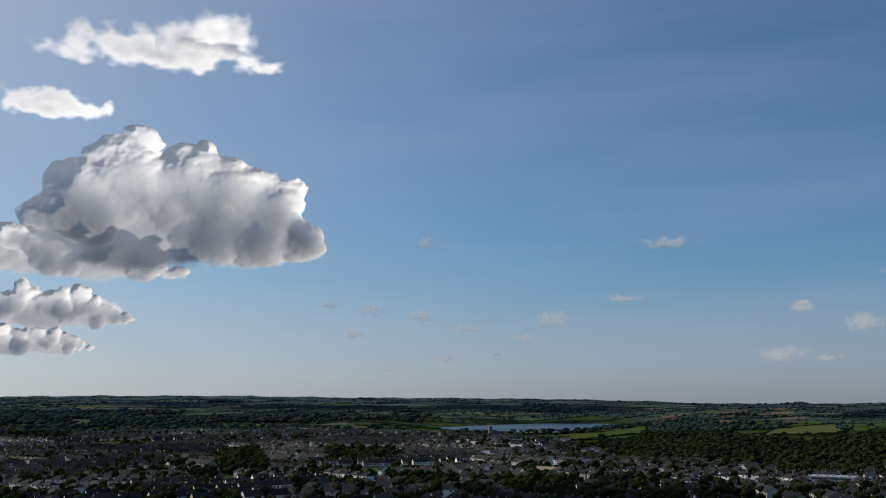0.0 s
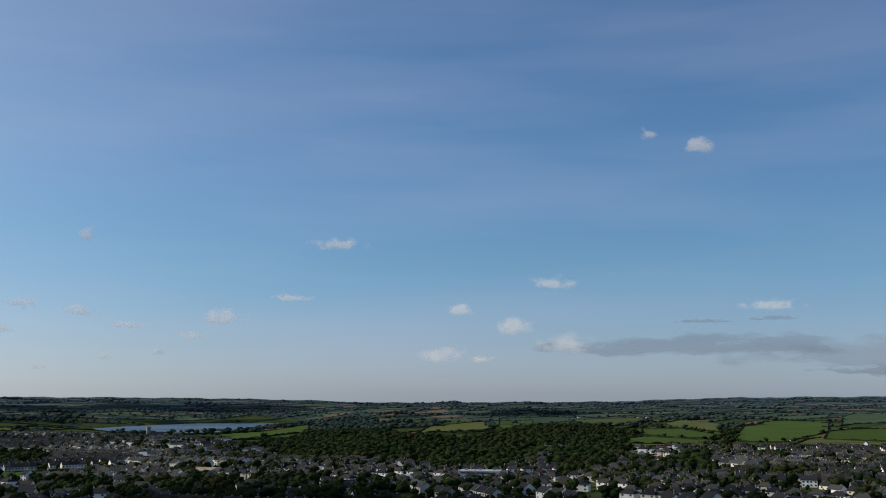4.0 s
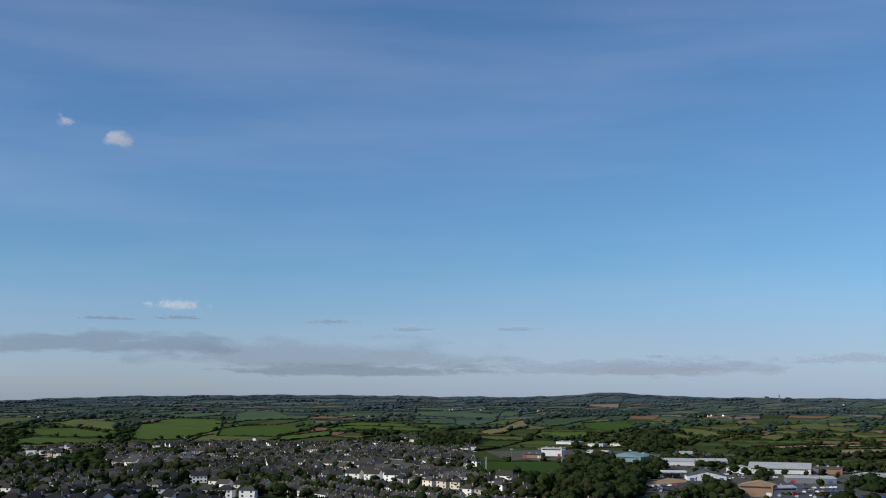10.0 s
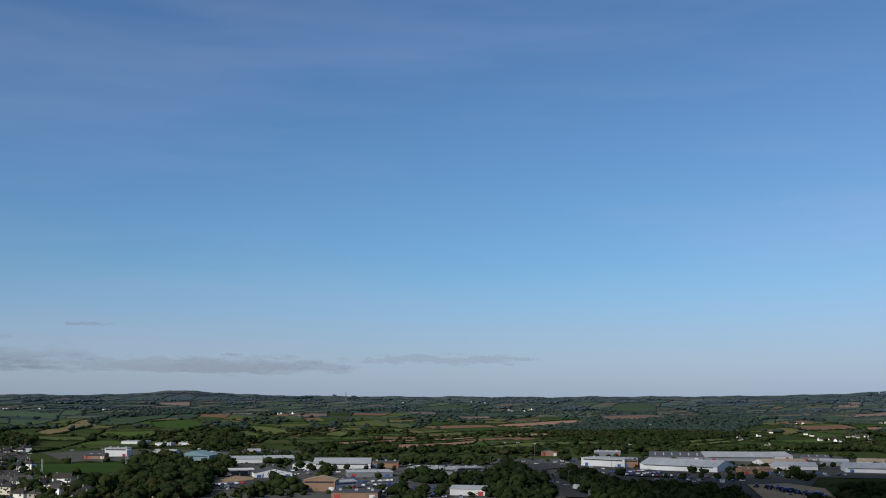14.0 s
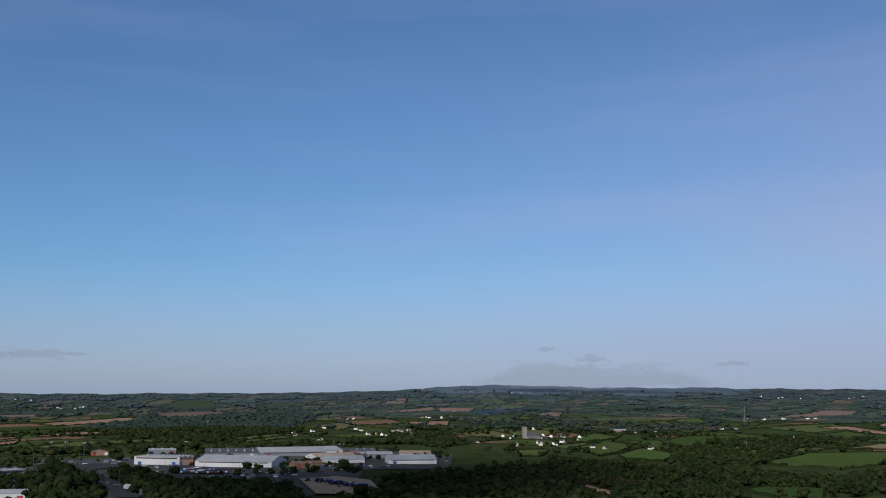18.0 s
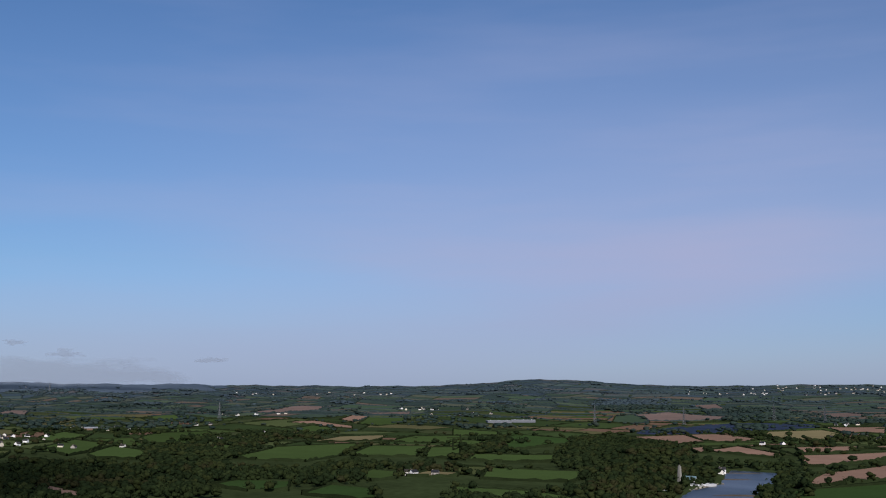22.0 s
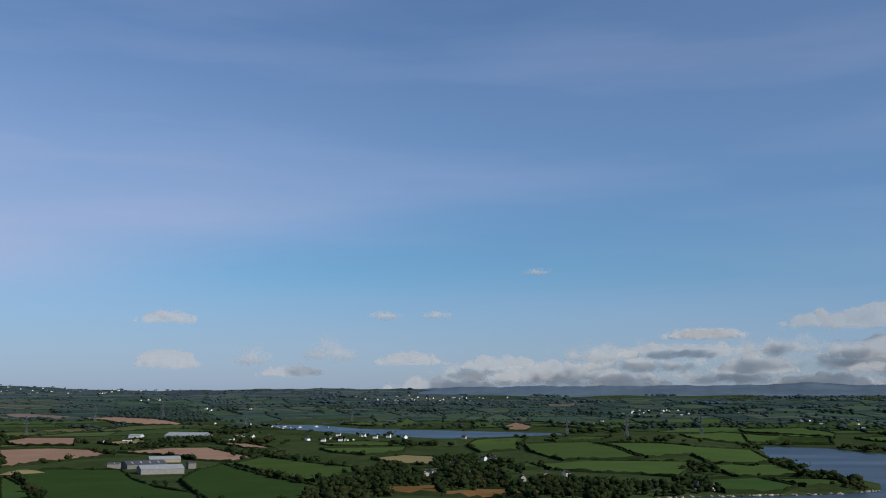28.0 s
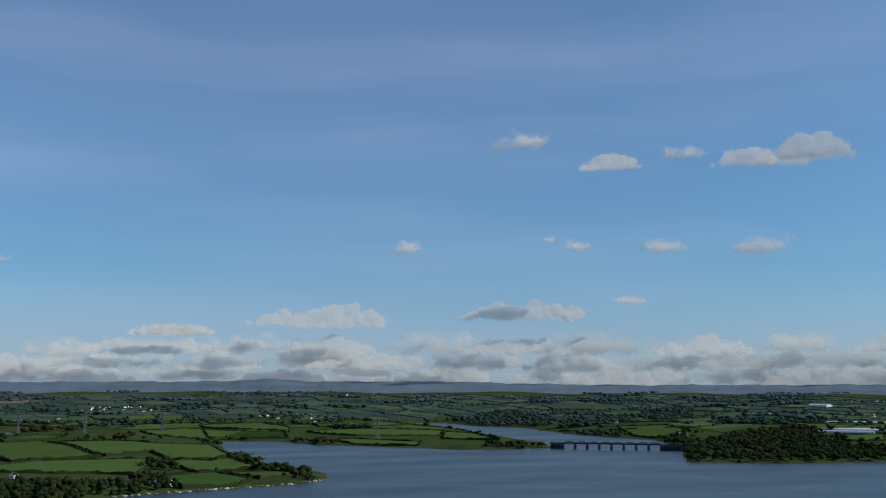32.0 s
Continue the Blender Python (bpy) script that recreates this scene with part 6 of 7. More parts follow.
shed((62.0, 1105), (63.8, 1106), 24, 4.6, WHITE, PALE, "white-clad pitched warehouse on the trading estate")
shed((63.9, 1125), (65.5, 1130), 22, 4.3, GREYCLAD, PALE, "low grey trading unit with a shallow roof")
shed((63.4, 895), (65.4, 899), 22, 4.3, WHITE, DARKROOF, "white-gabled shop with a dark roof", ridge_across=True)
shed((65.4, 1002), (66.5, 997), 13, 4.7, WHITE, PALE, "white gabled warehouse bay", ridge_across=True)
shed((66.5, 994), (69.6, 991), 38, 5.6, WHITE, PALE, "long white warehouse with a row of windows")
shed((69.7, 996), (71.1, 995), 17, 6.2, BROWN, DARKROOF, "dark flat-roofed showroom with a red front", pitched=False)
shed((68.4, 885), (70.8, 889), 26, 4.8, GREYCLAD, PALE, "low green-grey yard building", pitched=False)
shed((71.5, 871), (74.3, 857), 30, 8.6, GREYCLAD, PALE, "dark grey flat-topped industrial unit", pitched=False)
shed((74.3, 869), (75.7, 879), 15, 7.9, GREYCLAD, PALE, "dark grey flat-topped industrial unit", pitched=False)
shed((66.0, 746), (67.7, 742), 15, 8.1, BROWN, TAN, "tan-clad industrial hall with a shallow gable", ridge_across=True)
shed((67.7, 745), (68.9, 757), 11, 6.2, WHITE, PALE, "white-clad pitched warehouse on the trading estate")
shed((67.5, 692), (70.0, 688), 21, 4.3, BROWN, DARKROOF, "dark flat-roofed industrial unit beside the yard", pitched=False)
shed((73.9, 707), (75.8, 702), 16, 4.8, WHITE, PALE, "white-clad pitched warehouse on the trading estate")
shed((55.7, 1249), (56.8, 1241), 17, 9.7, WHITE, PALE, "flat-roofed white school building beside the playing field", pitched=False)
shed((54.7, 1217), (55.7, 1210), 15, 5.3, BROWN, DARKROOF, "low brown pavilion beside the playing field")
shed((56.5, 1564), (57.7, 1551), 23, 4.4, WHITE, PALE, "white-clad unit behind the trees", pitched=False)
shed((58.2, 1498), (59.0, 1488), 15, 4.3, WHITE, PALE, "white-clad unit behind the trees", pitched=False)
shed((63.0, 1282), (63.7, 1282), 11, 3.9, WHITE, PALE, "white-clad unit behind the trees")
shed((59.4, 1506), (60.1, 1499), 13, 3.5, WHITE, PALE, "white-clad unit behind the trees", pitched=False)
shed((78.9, 1289), (79.7, 1291), 13, 4.8, BROWN, DARKROOF, "small dark-roofed inn by the roundabout", ridge_across=True)
shed((81.7, 1294), (83.1, 1294), 22, 5.0, GREYCLAD, PALE, "low grey unit by the roundabout", pitched=False)
shed((106.6, 1946), (107.3, 1951), 17, 4.3, BROWN, PALE, "farm shed with a pale roof among the fields", category="farm shed")
shed((127.9, 2134), (129.2, 2140), 34, 5.2, GREYCLAD, PALE, "pale grey process plant with flat roofs", pitched=False, doors=0)
shed((129.2, 2156), (130.5, 2158), 34, 5.3, GREYCLAD, PALE, "pale grey process plant with flat roofs", pitched=False, doors=0)
shed((156.7, 1028), (158.9, 1035), 28, 5.1, STONE, PALE, "open farm shed with a long pale roof", category="farm shed")
shed((156.0, 1111), (158.0, 1122), 27, 4.6, STONE, DARKROOF, "long grey farm shed with a dark roof", category="farm shed")
shed((157.1, 1194), (158.7, 1197), 23, 3.9, TAN, PALE, "farm shed with a long pale roof", category="farm shed")
shed((155.0, 1114), (155.6, 1112), 10, 5.4, STONE, DARKROOF, "grey stone farm building with a dark roof", category="farm shed")
shed((159.1, 1112), (159.5, 1114), 10, 5.7, STONE, DARKROOF, "tall grey stone farmhouse", doors=0, category="farm shed")
shed((157.8, 1756), (159.8, 1731), 42, 6.1, GREYCLAD, PALE, "low grey farm shed among trees", category="farm shed")
shed((156.0, 1849), (156.6, 1840), 14, 4.4, WHITE, PALE, "small white farm building", category="farm shed")
shed((1.4, 1230), (2.6, 1233), 30, 4.8, WHITE, PALE, "white-clad pitched warehouse on the trading estate", pitched=True)
shed((4.3, 943), (6.0, 927), 21, 4.3, WHITE, TAN, "low unit with a tan sheet roof", pitched=True)
shed((15.8, 852), (17.0, 866), 16, 3.3, WHITE, PALE, "white-clad pitched warehouse on the trading estate", pitched=False)
shed((19.1, 858), (21.3, 853), 19, 7.5, WHITE, PALE, "white-clad pitched warehouse on the trading estate", pitched=False)
shed((220.7, 2946), (221.6, 2923), 35, 5.7, WHITE, PALE, "open farm shed with a pale grey roof", pitched=True, category="farm shed")


# ---- hedges and trees ----
def strips(lines):
    soup_v, soup_f, tones, n = [], [], [], 0
    for x0, y0, x1, y1, high in lines:
        length = math.hypot(x1 - x0, y1 - y0)
        k = max(2, int(length / 7) + 1)
        s = np.linspace(0, 1, k)
        nx, ny = -(y1 - y0) / length, (x1 - x0) / length
        side = rnd.uniform(-.5, .5, k)
        x, y = x0 + s * (x1 - x0) + nx * side, y0 + s * (y1 - y0) + ny * side
        z = np.zeros(k)
        h = high * rnd.uniform(.55, 1.5, k)
        half = rnd.uniform(.9, 1.9, k)
        soup_v.append(np.stack([np.stack([x - nx * half, y - ny * half, z - .5], -1), np.stack([x - nx * half * .7, y - ny * half * .7, z + h * .8], -1),
                                np.stack([x + nx * half * .5, y + ny * half * .5, z + h], -1), np.stack([x + nx * half, y + ny * half, z - .5], -1)], 1).reshape(-1, 3))
        i = n + 4 * np.arange(k - 1)[:, None]
        for a in range(3):
            soup_f.append(i + np.array([[a, a + 1, a + 5, a + 4]]))
        tones.append(np.full(3 * (k - 1), rnd.random()))
        n += 4 * k
    v = np.concatenate(soup_v)
    v[:, 2] += height(v[:, 0], v[:, 1])
    return v, np.concatenate(soup_f), np.concatenate(tones)


def poly_mesh(name, v, f, tones, mat):
    me = bpy.data.meshes.new(name)
    per = f.shape[1]
    me.vertices.add(len(v))
    me.vertices.foreach_set("co", np.ascontiguousarray(v, float).ravel())
    me.loops.add(f.size)
    me.loops.foreach_set("vertex_index", f.ravel().astype(np.int32))
    me.polygons.add(len(f))
    me.polygons.foreach_set("loop_start", np.arange(0, f.size, per))
    me.attributes.new("tone", "FLOAT", "FACE").data.foreach_set("value", np.asarray(tones, np.float32))
    me.materials.append(mat)
    me.update(calc_edges=True)
    return me


for near, hedge_mat, label in ((True, HEDGE, "dark clipped hedgerows between the fields"), (False, HEDGE_FAR, "distant hedgerows between small fields, tinted with haze")):
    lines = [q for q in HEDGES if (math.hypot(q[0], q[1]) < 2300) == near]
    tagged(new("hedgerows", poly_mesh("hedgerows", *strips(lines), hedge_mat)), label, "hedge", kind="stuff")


def crown(seed, leaves, leaf):
    """Loose leaf clumps of a crown one metre high, as separate triangles."""
    k = np.random.default_rng(seed)
    hubs = np.column_stack([k.normal(0, .2, 9), k.normal(0, .2, 9), k.uniform(.35, .82, 9)])
    size = k.uniform(.13, .24, 9)
    pick = k.integers(0, 9, leaves)
    way = k.normal(size=(leaves, 3))
    way /= np.linalg.norm(way, axis=1)[:, None]
    at = hubs[pick] + way * (size[pick] * k.uniform(.55, 1.05, leaves))[:, None]
    at[:, 2] = np.clip(at[:, 2], .12, 1.05)
    tri = k.normal(size=(leaves, 3, 3)) * leaf
    tri -= tri.mean(1, keepdims=True)
    return (at[:, None, :] + tri).reshape(-1, 3)


GOLD = (1 + 5 ** .5) / 2
ICO = np.array([(-1, GOLD, 0), (1, GOLD, 0), (-1, -GOLD, 0), (1, -GOLD, 0), (0, -1, GOLD), (0, 1, GOLD), (0, -1, -GOLD), (0, 1, -GOLD),
                (GOLD, 0, -1), (GOLD, 0, 1), (-GOLD, 0, -1), (-GOLD, 0, 1)]) / math.hypot(1, GOLD)
ICO_F = np.array([(0, 11, 5), (0, 5, 1), (0, 1, 7), (0, 7, 10), (0, 10, 11), (1, 5, 9), (5, 11, 4), (11, 10, 2), (10, 7, 6), (7, 1, 8),
                  (3, 9, 4), (3, 4, 2), (3, 2, 6), (3, 6, 8), (3, 8, 9), (4, 9, 5), (2, 4, 11), (6, 2, 10), (8, 6, 7), (9, 8, 1)])


def heap(seed, lumps, leaves, leaf):
    """A crown one metre high: uneven lumps with loose sprays of leaves round them."""
    k = np.random.default_rng(seed)
    vs, fs, n0 = [], [], 0
    for i in range(lumps):
        a, q = i * 2.4 + k.uniform(0, .8), k.uniform(.06, .27)
        hub = np.array((math.cos(a) * q, math.sin(a) * q, k.uniform(.3, .75) if i else .55))
        size = k.uniform(.16, .27) * (1.2 if lumps == 4 else 1.35 if lumps < 4 else 1)
        v = ICO * k.uniform(.6, 1.3, (12, 1)) * size * np.array((1.05, 1.05, .9))
        vs.append(v @ np.array(Matrix.Rotation(k.uniform(0, 6), 3, "Z")) + hub)
        fs.append(ICO_F + n0)
        n0 += 12
    if leaves:
        tri = crown(seed, leaves, leaf)
        vs.append(tri)
        fs.append(np.arange(len(tri)).reshape(-1, 3) + n0)
    return np.concatenate(vs), np.concatenate(fs)


# the two farther tiers take leaf colours with haze mixed in
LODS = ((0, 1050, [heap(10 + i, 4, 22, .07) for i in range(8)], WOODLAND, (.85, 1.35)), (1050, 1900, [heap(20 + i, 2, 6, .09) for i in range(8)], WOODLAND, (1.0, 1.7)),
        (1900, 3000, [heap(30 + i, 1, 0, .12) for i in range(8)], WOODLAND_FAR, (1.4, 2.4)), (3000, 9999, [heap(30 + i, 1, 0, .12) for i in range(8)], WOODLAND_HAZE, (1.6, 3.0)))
trees = np.array([q for q in TREES if not used(q[0], q[1], 32)])
dist = np.hypot(trees[:, 0], trees[:, 1])
trees, dist = trees[dist > 520], dist[dist > 520]
trees[:, 3] = np.clip(.5 + .28 * np.sin(trees[:, 0] / 41) * np.sin(trees[:, 1] / 53) + .45 * (trees[:, 3] - .5), 0, .99)
tz = height(trees[:, 0], trees[:, 1])
order = np.argsort(dist)
near_trees, far_trees = order[:260], order[260:]
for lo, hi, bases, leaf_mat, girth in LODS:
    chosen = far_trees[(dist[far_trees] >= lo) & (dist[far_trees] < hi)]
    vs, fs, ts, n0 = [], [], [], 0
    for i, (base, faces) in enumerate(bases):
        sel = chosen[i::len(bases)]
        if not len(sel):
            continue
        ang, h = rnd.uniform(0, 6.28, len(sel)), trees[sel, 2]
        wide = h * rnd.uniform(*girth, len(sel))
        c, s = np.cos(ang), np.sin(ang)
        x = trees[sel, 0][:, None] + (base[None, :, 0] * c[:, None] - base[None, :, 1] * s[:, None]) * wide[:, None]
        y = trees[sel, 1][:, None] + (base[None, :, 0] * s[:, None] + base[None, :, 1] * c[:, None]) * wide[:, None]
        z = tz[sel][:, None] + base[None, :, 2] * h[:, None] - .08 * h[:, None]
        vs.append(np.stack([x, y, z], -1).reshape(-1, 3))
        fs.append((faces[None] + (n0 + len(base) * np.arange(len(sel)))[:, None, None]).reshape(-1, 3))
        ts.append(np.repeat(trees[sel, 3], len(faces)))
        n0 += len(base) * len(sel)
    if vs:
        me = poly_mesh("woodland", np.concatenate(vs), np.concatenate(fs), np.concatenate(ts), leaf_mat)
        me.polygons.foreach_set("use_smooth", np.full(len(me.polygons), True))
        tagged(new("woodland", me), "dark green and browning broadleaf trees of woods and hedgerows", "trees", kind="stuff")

# single trees nearest the drone
TREE_MODELS = []
for i in range(4):
    top = new("tree")
    tagged(top, "broadleaf tree with a dark uneven crown", "tree", "trees among the houses")
    k = np.random.default_rng(50 + i)
    soup = Soup()
    for bx, by, bz, tx, ty, tz2, r0, r1 in ((0, 0, -.5, 0, .1, 3.2, .28, .18), (0, .1, 2.6, 1.4, .4, 5.2, .14, .05), (0, .1, 2.8, -1.2, -.8, 5.4, .13, .05), (0, .1, 3.1, .2, 1.1, 6.2, .13, .04)):
        ring = [(math.cos(a), math.sin(a)) for a in np.linspace(0, 5.24, 6)]
        soup.add([(bx + r0 * c, by + r0 * s, bz) for c, s in ring] + [(tx + r1 * c, ty + r1 * s, tz2) for c, s in ring],
                 [(j, (j + 1) % 6, 6 + (j + 1) % 6, 6 + j) for j in range(6)])
    tr = new("trunk", soup.mesh("trunk", [BARK]))
    tr.parent = top
    v, f = heap(60 + i, 9, 420, .028)
    v = v * np.array((9, 9, 8))
    me = poly_mesh("crown", v, f, np.full(len(f), (i + .5) / 4), LEAVES)
    me.polygons.foreach_set("use_smooth", np.full(len(f), True))
    cr = new("crown", me)
    cr.parent = top
    TREE_MODELS.append(top)
for j, i in enumerate(near_trees):
    sc = trees[i, 2] / 8
    m = Matrix.Translation((trees[i, 0], trees[i, 1], tz[i])) @ Matrix.Rotation(j * 2.4, 4, "Z")
    model = TREE_MODELS[j % 4]
    if j < 4:
        model.matrix_basis = m
    else:
        ob = copy_thing(model, m)
        ob.scale = (sc, sc, sc)


def bars(pairs, thick):
    """Square bars between pairs of points, joined into one shape."""
    v, f = [], []
    for a, c in pairs:
        a, c = Vector(a), Vector(c)
        d = (c - a).normalized()
        u = d.orthogonal().normalized() * thick / 2
        w = d.cross(u).normalized() * thick / 2
        n0 = len(v)
        v += [tuple(p + s * u + t * w) for p in (a, c) for s, t in ((1, 1), (-1, 1), (-1, -1), (1, -1))]
        f += [(n0, n0 + 1, n0 + 5, n0 + 4), (n0 + 1, n0 + 2, n0 + 6, n0 + 5), (n0 + 2, n0 + 3, n0 + 7, n0 + 6), (n0 + 3, n0, n0 + 4, n0 + 7), (n0, n0 + 3, n0 + 2, n0 + 1), (n0 + 4, n0 + 5, n0 + 6, n0 + 7)]
    return v, f


# electricity pylons
pylon = None
for pb, pr in ((133.7, 2156), (138.4, 2120), (143.0, 2306), (145.5, 2292), (113.4, 2219), (151.0, 1850), (154.3, 2270), (157.7, 2289), (162.0, 2040), (167.7, 2301), (179.4, 1715), (182.6, 1703), (175.3, 2170), (197.9, 1629), (186.5, 1804), (68.2, 4049), (104.8, 4033)):
    tall = 36
    m = Matrix.Translation(place(pb, pr)) @ Matrix.Rotation(-radians(pb) + .5, 4, "Z")
    if pylon is None:
        pylon = new("pylon")
        tagged(pylon, "grey lattice steel electricity pylon standing in the fields", "pylon", "line of pylons")
        for sx, sy in ((1, 1), (-1, 1), (-1, -1), (1, -1)):
            piece("leg", bars([((sx * 3.2, sy * 3.2, -1), (sx * .7, sy * .7, 19)), ((sx * .7, sy * .7, 19), (sx * .3, sy * .3, tall))], .45), STEEL, pylon)
        zig = []
        for i in range(6):
            z0, z1 = i * 3.2, i * 3.2 + 3.2
            r0, r1 = 3.2 - 2.5 * z0 / 19, 3.2 - 2.5 * z1 / 19
            zig += [((-r0, -r0, z0), (r1, -r1, z1)), ((r0, -r0, z0), (-r1, -r1, z1)), ((-r0, r0, z0), (r1, r1, z1)), ((r0, r0, z0), (-r1, r1, z1))]
        piece("bracing", bars(zig, .25), STEEL, pylon)
        for z, half in ((19, 4.5), (23.5, 5.6), (28, 4)):
            piece("crossarm", bars([((-half, 0, z), (half, 0, z)), ((-half, 0, z), (0, 0, z + 2)), ((half, 0, z), (0, 0, z + 2))], .35), STEEL, pylon)
        pylon.matrix_basis = m
    else:
        copy_thing(pylon, m)

# railway viaduct over the estuary
ends = ((208.0, 1490), (213.2, 1469))
(v0b, v0r), (v1b, v1r) = ends
va, vc = Vector((*xy(v0b, v0r), 0)), Vector((*xy(v1b, v1r), 0))
length = (vc - va).length
viaduct = new("viaduct")
tagged(viaduct, "long dark railway viaduct on slim piers over the estuary", "viaduct")
viaduct.matrix_basis = Matrix.Translation(va) @ Matrix.Rotation(math.atan2(vc.y - va.y, vc.x - va.x), 4, "Z")
DECK = 7.8
# stone coloured darker than elsewhere because the piers are seen against the light
PIER = material("backlit_stone", (.07, .07, .075), size=3, fine=.4, spread=.2, by="object")
piece("deck", block(-19, length + 38, -2.4, 2.4, DECK - .9, DECK), IRON, viaduct, "dark iron deck girder")
for s in (-2.3, 2.3):
    piece("parapet", block(-19, length + 38, s - .1, s + .1, DECK, DECK + .6), IRON, viaduct)
spans, first, last = 8, 0, length
step = (last - first) / spans
for i in range(spans + 1):
    x = first + i * step
    piece("pier", ([(x - 1.7, -3, -4), (x + 1.9, -3, -4), (x + 1.9, 3, -4), (x - 1.9, 3, -4), (x - 1.3, -2.4, DECK - 1.3), (x + 1.3, -2.4, DECK - 1.3), (x + 1.3, 2.4, DECK - 1.3), (x - 1.3, 2.4, DECK - 1.3)],
                   [(3, 2, 1, 0), (4, 5, 6, 7), (0, 1, 5, 4), (1, 2, 6, 5), (2, 3, 7, 6), (3, 0, 4, 7)]), PIER, viaduct, "grey stone pier")
    if i < spans:
        for s in (-2.3, 2.3):
            arc = [(x + step * k / 8, s, DECK + .4 + 2.2 * math.sin(math.pi * k / 8)) for k in range(9)]
            piece("bow_girder", bars(list(zip(arc[:-1], arc[1:])) + [((p[0], s, DECK), p) for p in arc[1:-1]], .45), IRON, viaduct)


def arcade(x0, x1, count):
    """Stone wall with round arches, from x0 to x1."""
    w = (x1 - x0) / count
    for i in range(count):
        a0 = x0 + i * w
        r = w * .38
        pts = [(a0, -4), (a0 + w / 2 - r, -4)] + [(a0 + w / 2 - r * math.cos(t), DECK - 2.2 - r + r * math.sin(t)) for t in np.linspace(0, math.pi, 9)] + [(a0 + w / 2 + r, -4), (a0 + w, -4), (a0 + w, DECK - 1.3), (a0, DECK - 1.3)]
        n0 = len(pts)
        bm = bmesh.new()
        front = [bm.verts.new((x, -2.3, z)) for x, z in pts]
        rear = [bm.verts.new((x, 2.3, z)) for x, z in pts]
        bm.faces.new(front), bm.faces.new(rear[::-1])
        for j in range(n0):
            bm.faces.new((front[j - 1], front[j], rear[j], rear[j - 1]))
        bmesh.ops.triangulate(bm, faces=[f for f in bm.faces if len(f.verts) > 4])
        me = bpy.data.meshes.new("arch")
        bm.to_mesh(me)
        bm.free()
        me.materials.append(PIER)
        ob = new("arch", me)
        ob.parent = viaduct
        tagged(ob, "round stone approach arch")


arcade(-18, first - 1.2, 2)
arcade(last + 1.2, length + 37, 4)


# churches
def church(b, r, turn, label):
    top = new("church")
    tagged(top, label, "church")
    wall, roof = gable_house(22, 9, 6, 10.5)
    piece("nave", wall, STONE, top)
    piece("roof", roof, DARKROOF, top, "dark slate roof")
    tower = piece("tower", block(-16.5, -10.5, -3, 3, -2, 19), STONE, top, "square grey stone tower")
    for x in (-16.2, -10.8):
        for y in (-2.7, 2.7):
            piece("pinnacle", ([(x - .5, y - .5, 19), (x + .5, y - .5, 19), (x + .5, y + .5, 19), (x - .5, y + .5, 19), (x, y, 21.5)], [(0, 1, 4), (1, 2, 4), (2, 3, 4), (3, 0, 4)]), STONE, tower)
    for x in np.linspace(-7, 8, 5):
        piece("window", block(x - .6, x + .6, -4.6, -4.45, 1.5, 4.5), PANE, top)
    top.matrix_basis = Matrix.Translation(place(b, r)) @ Matrix.Rotation(turn, 4, "Z")


for (cb, cr), turn in zip(((3.0, 1813), (102.2, 1692)), (.2, -1.4)):
    church(cb, cr, turn, "grey stone parish church with a square tower")

# solar farms: rows of dark panels
SOLAR = material("solar_glass", (.025, .035, .06), rough=.5, spread=.2, by="object", spec=.1)
for outline in (((135.8, 1875), (141.0, 1901), (145.1, 2068), (145.0, 2232), (139.5, 2105), (136.1, 1994)), ((98.7, 2528), (101.8, 2850), (103.2, 2984), (102.4, 3160), (99.4, 3005))):
    flat = [xy(*p) for p in outline]
    farm = new("solar_farm")
    tagged(farm, "dark blue solar panels in long rows on a hillside", "solar farm")
    cx, cy = sum(p[0] for p in flat) / len(flat), sum(p[1] for p in flat) / len(flat)
    farm.location = (cx, cy, float(height(cx, cy)))
    reach = max(math.hypot(p[0] - cx, p[1] - cy) for p in flat)
    paint(flat, 16)
    count = 0
    for yy in np.arange(cy - reach, cy + reach, 11):
        xs = np.arange(cx - reach, cx + reach, 8)
        hit = xs[inside(flat, xs, np.full(xs.shape, yy))]
        for seg in range(0, len(hit), 10):
            run = hit[seg:seg + 10]
            if len(run) < 3 or count > 290:
                continue
            z = height(run, np.full(run.shape, yy))
            v, f = [], []
            for j, (x, h) in enumerate(zip(run, z)):
                v += [(x - cx, yy - cy - 2, h + 3.1 - farm.location.z), (x - cx, yy - cy + 2, h + 1.2 - farm.location.z), (x - cx, yy - cy + 2, h + 1.1 - farm.location.z), (x - cx, yy - cy - 2, h + 3.0 - farm.location.z)]
                if j:
                    f += [(4 * j - 4, 4 * j - 3, 4 * j + 1, 4 * j), (4 * j - 2, 4 * j - 1, 4 * j + 3, 4 * j + 2), (4 * j - 1, 4 * j - 4, 4 * j, 4 * j + 3), (4 * j - 3, 4 * j - 2, 4 * j + 2, 4 * j + 1)]
            piece("solar_panel", (v, f), SOLAR, farm)
            count += 1

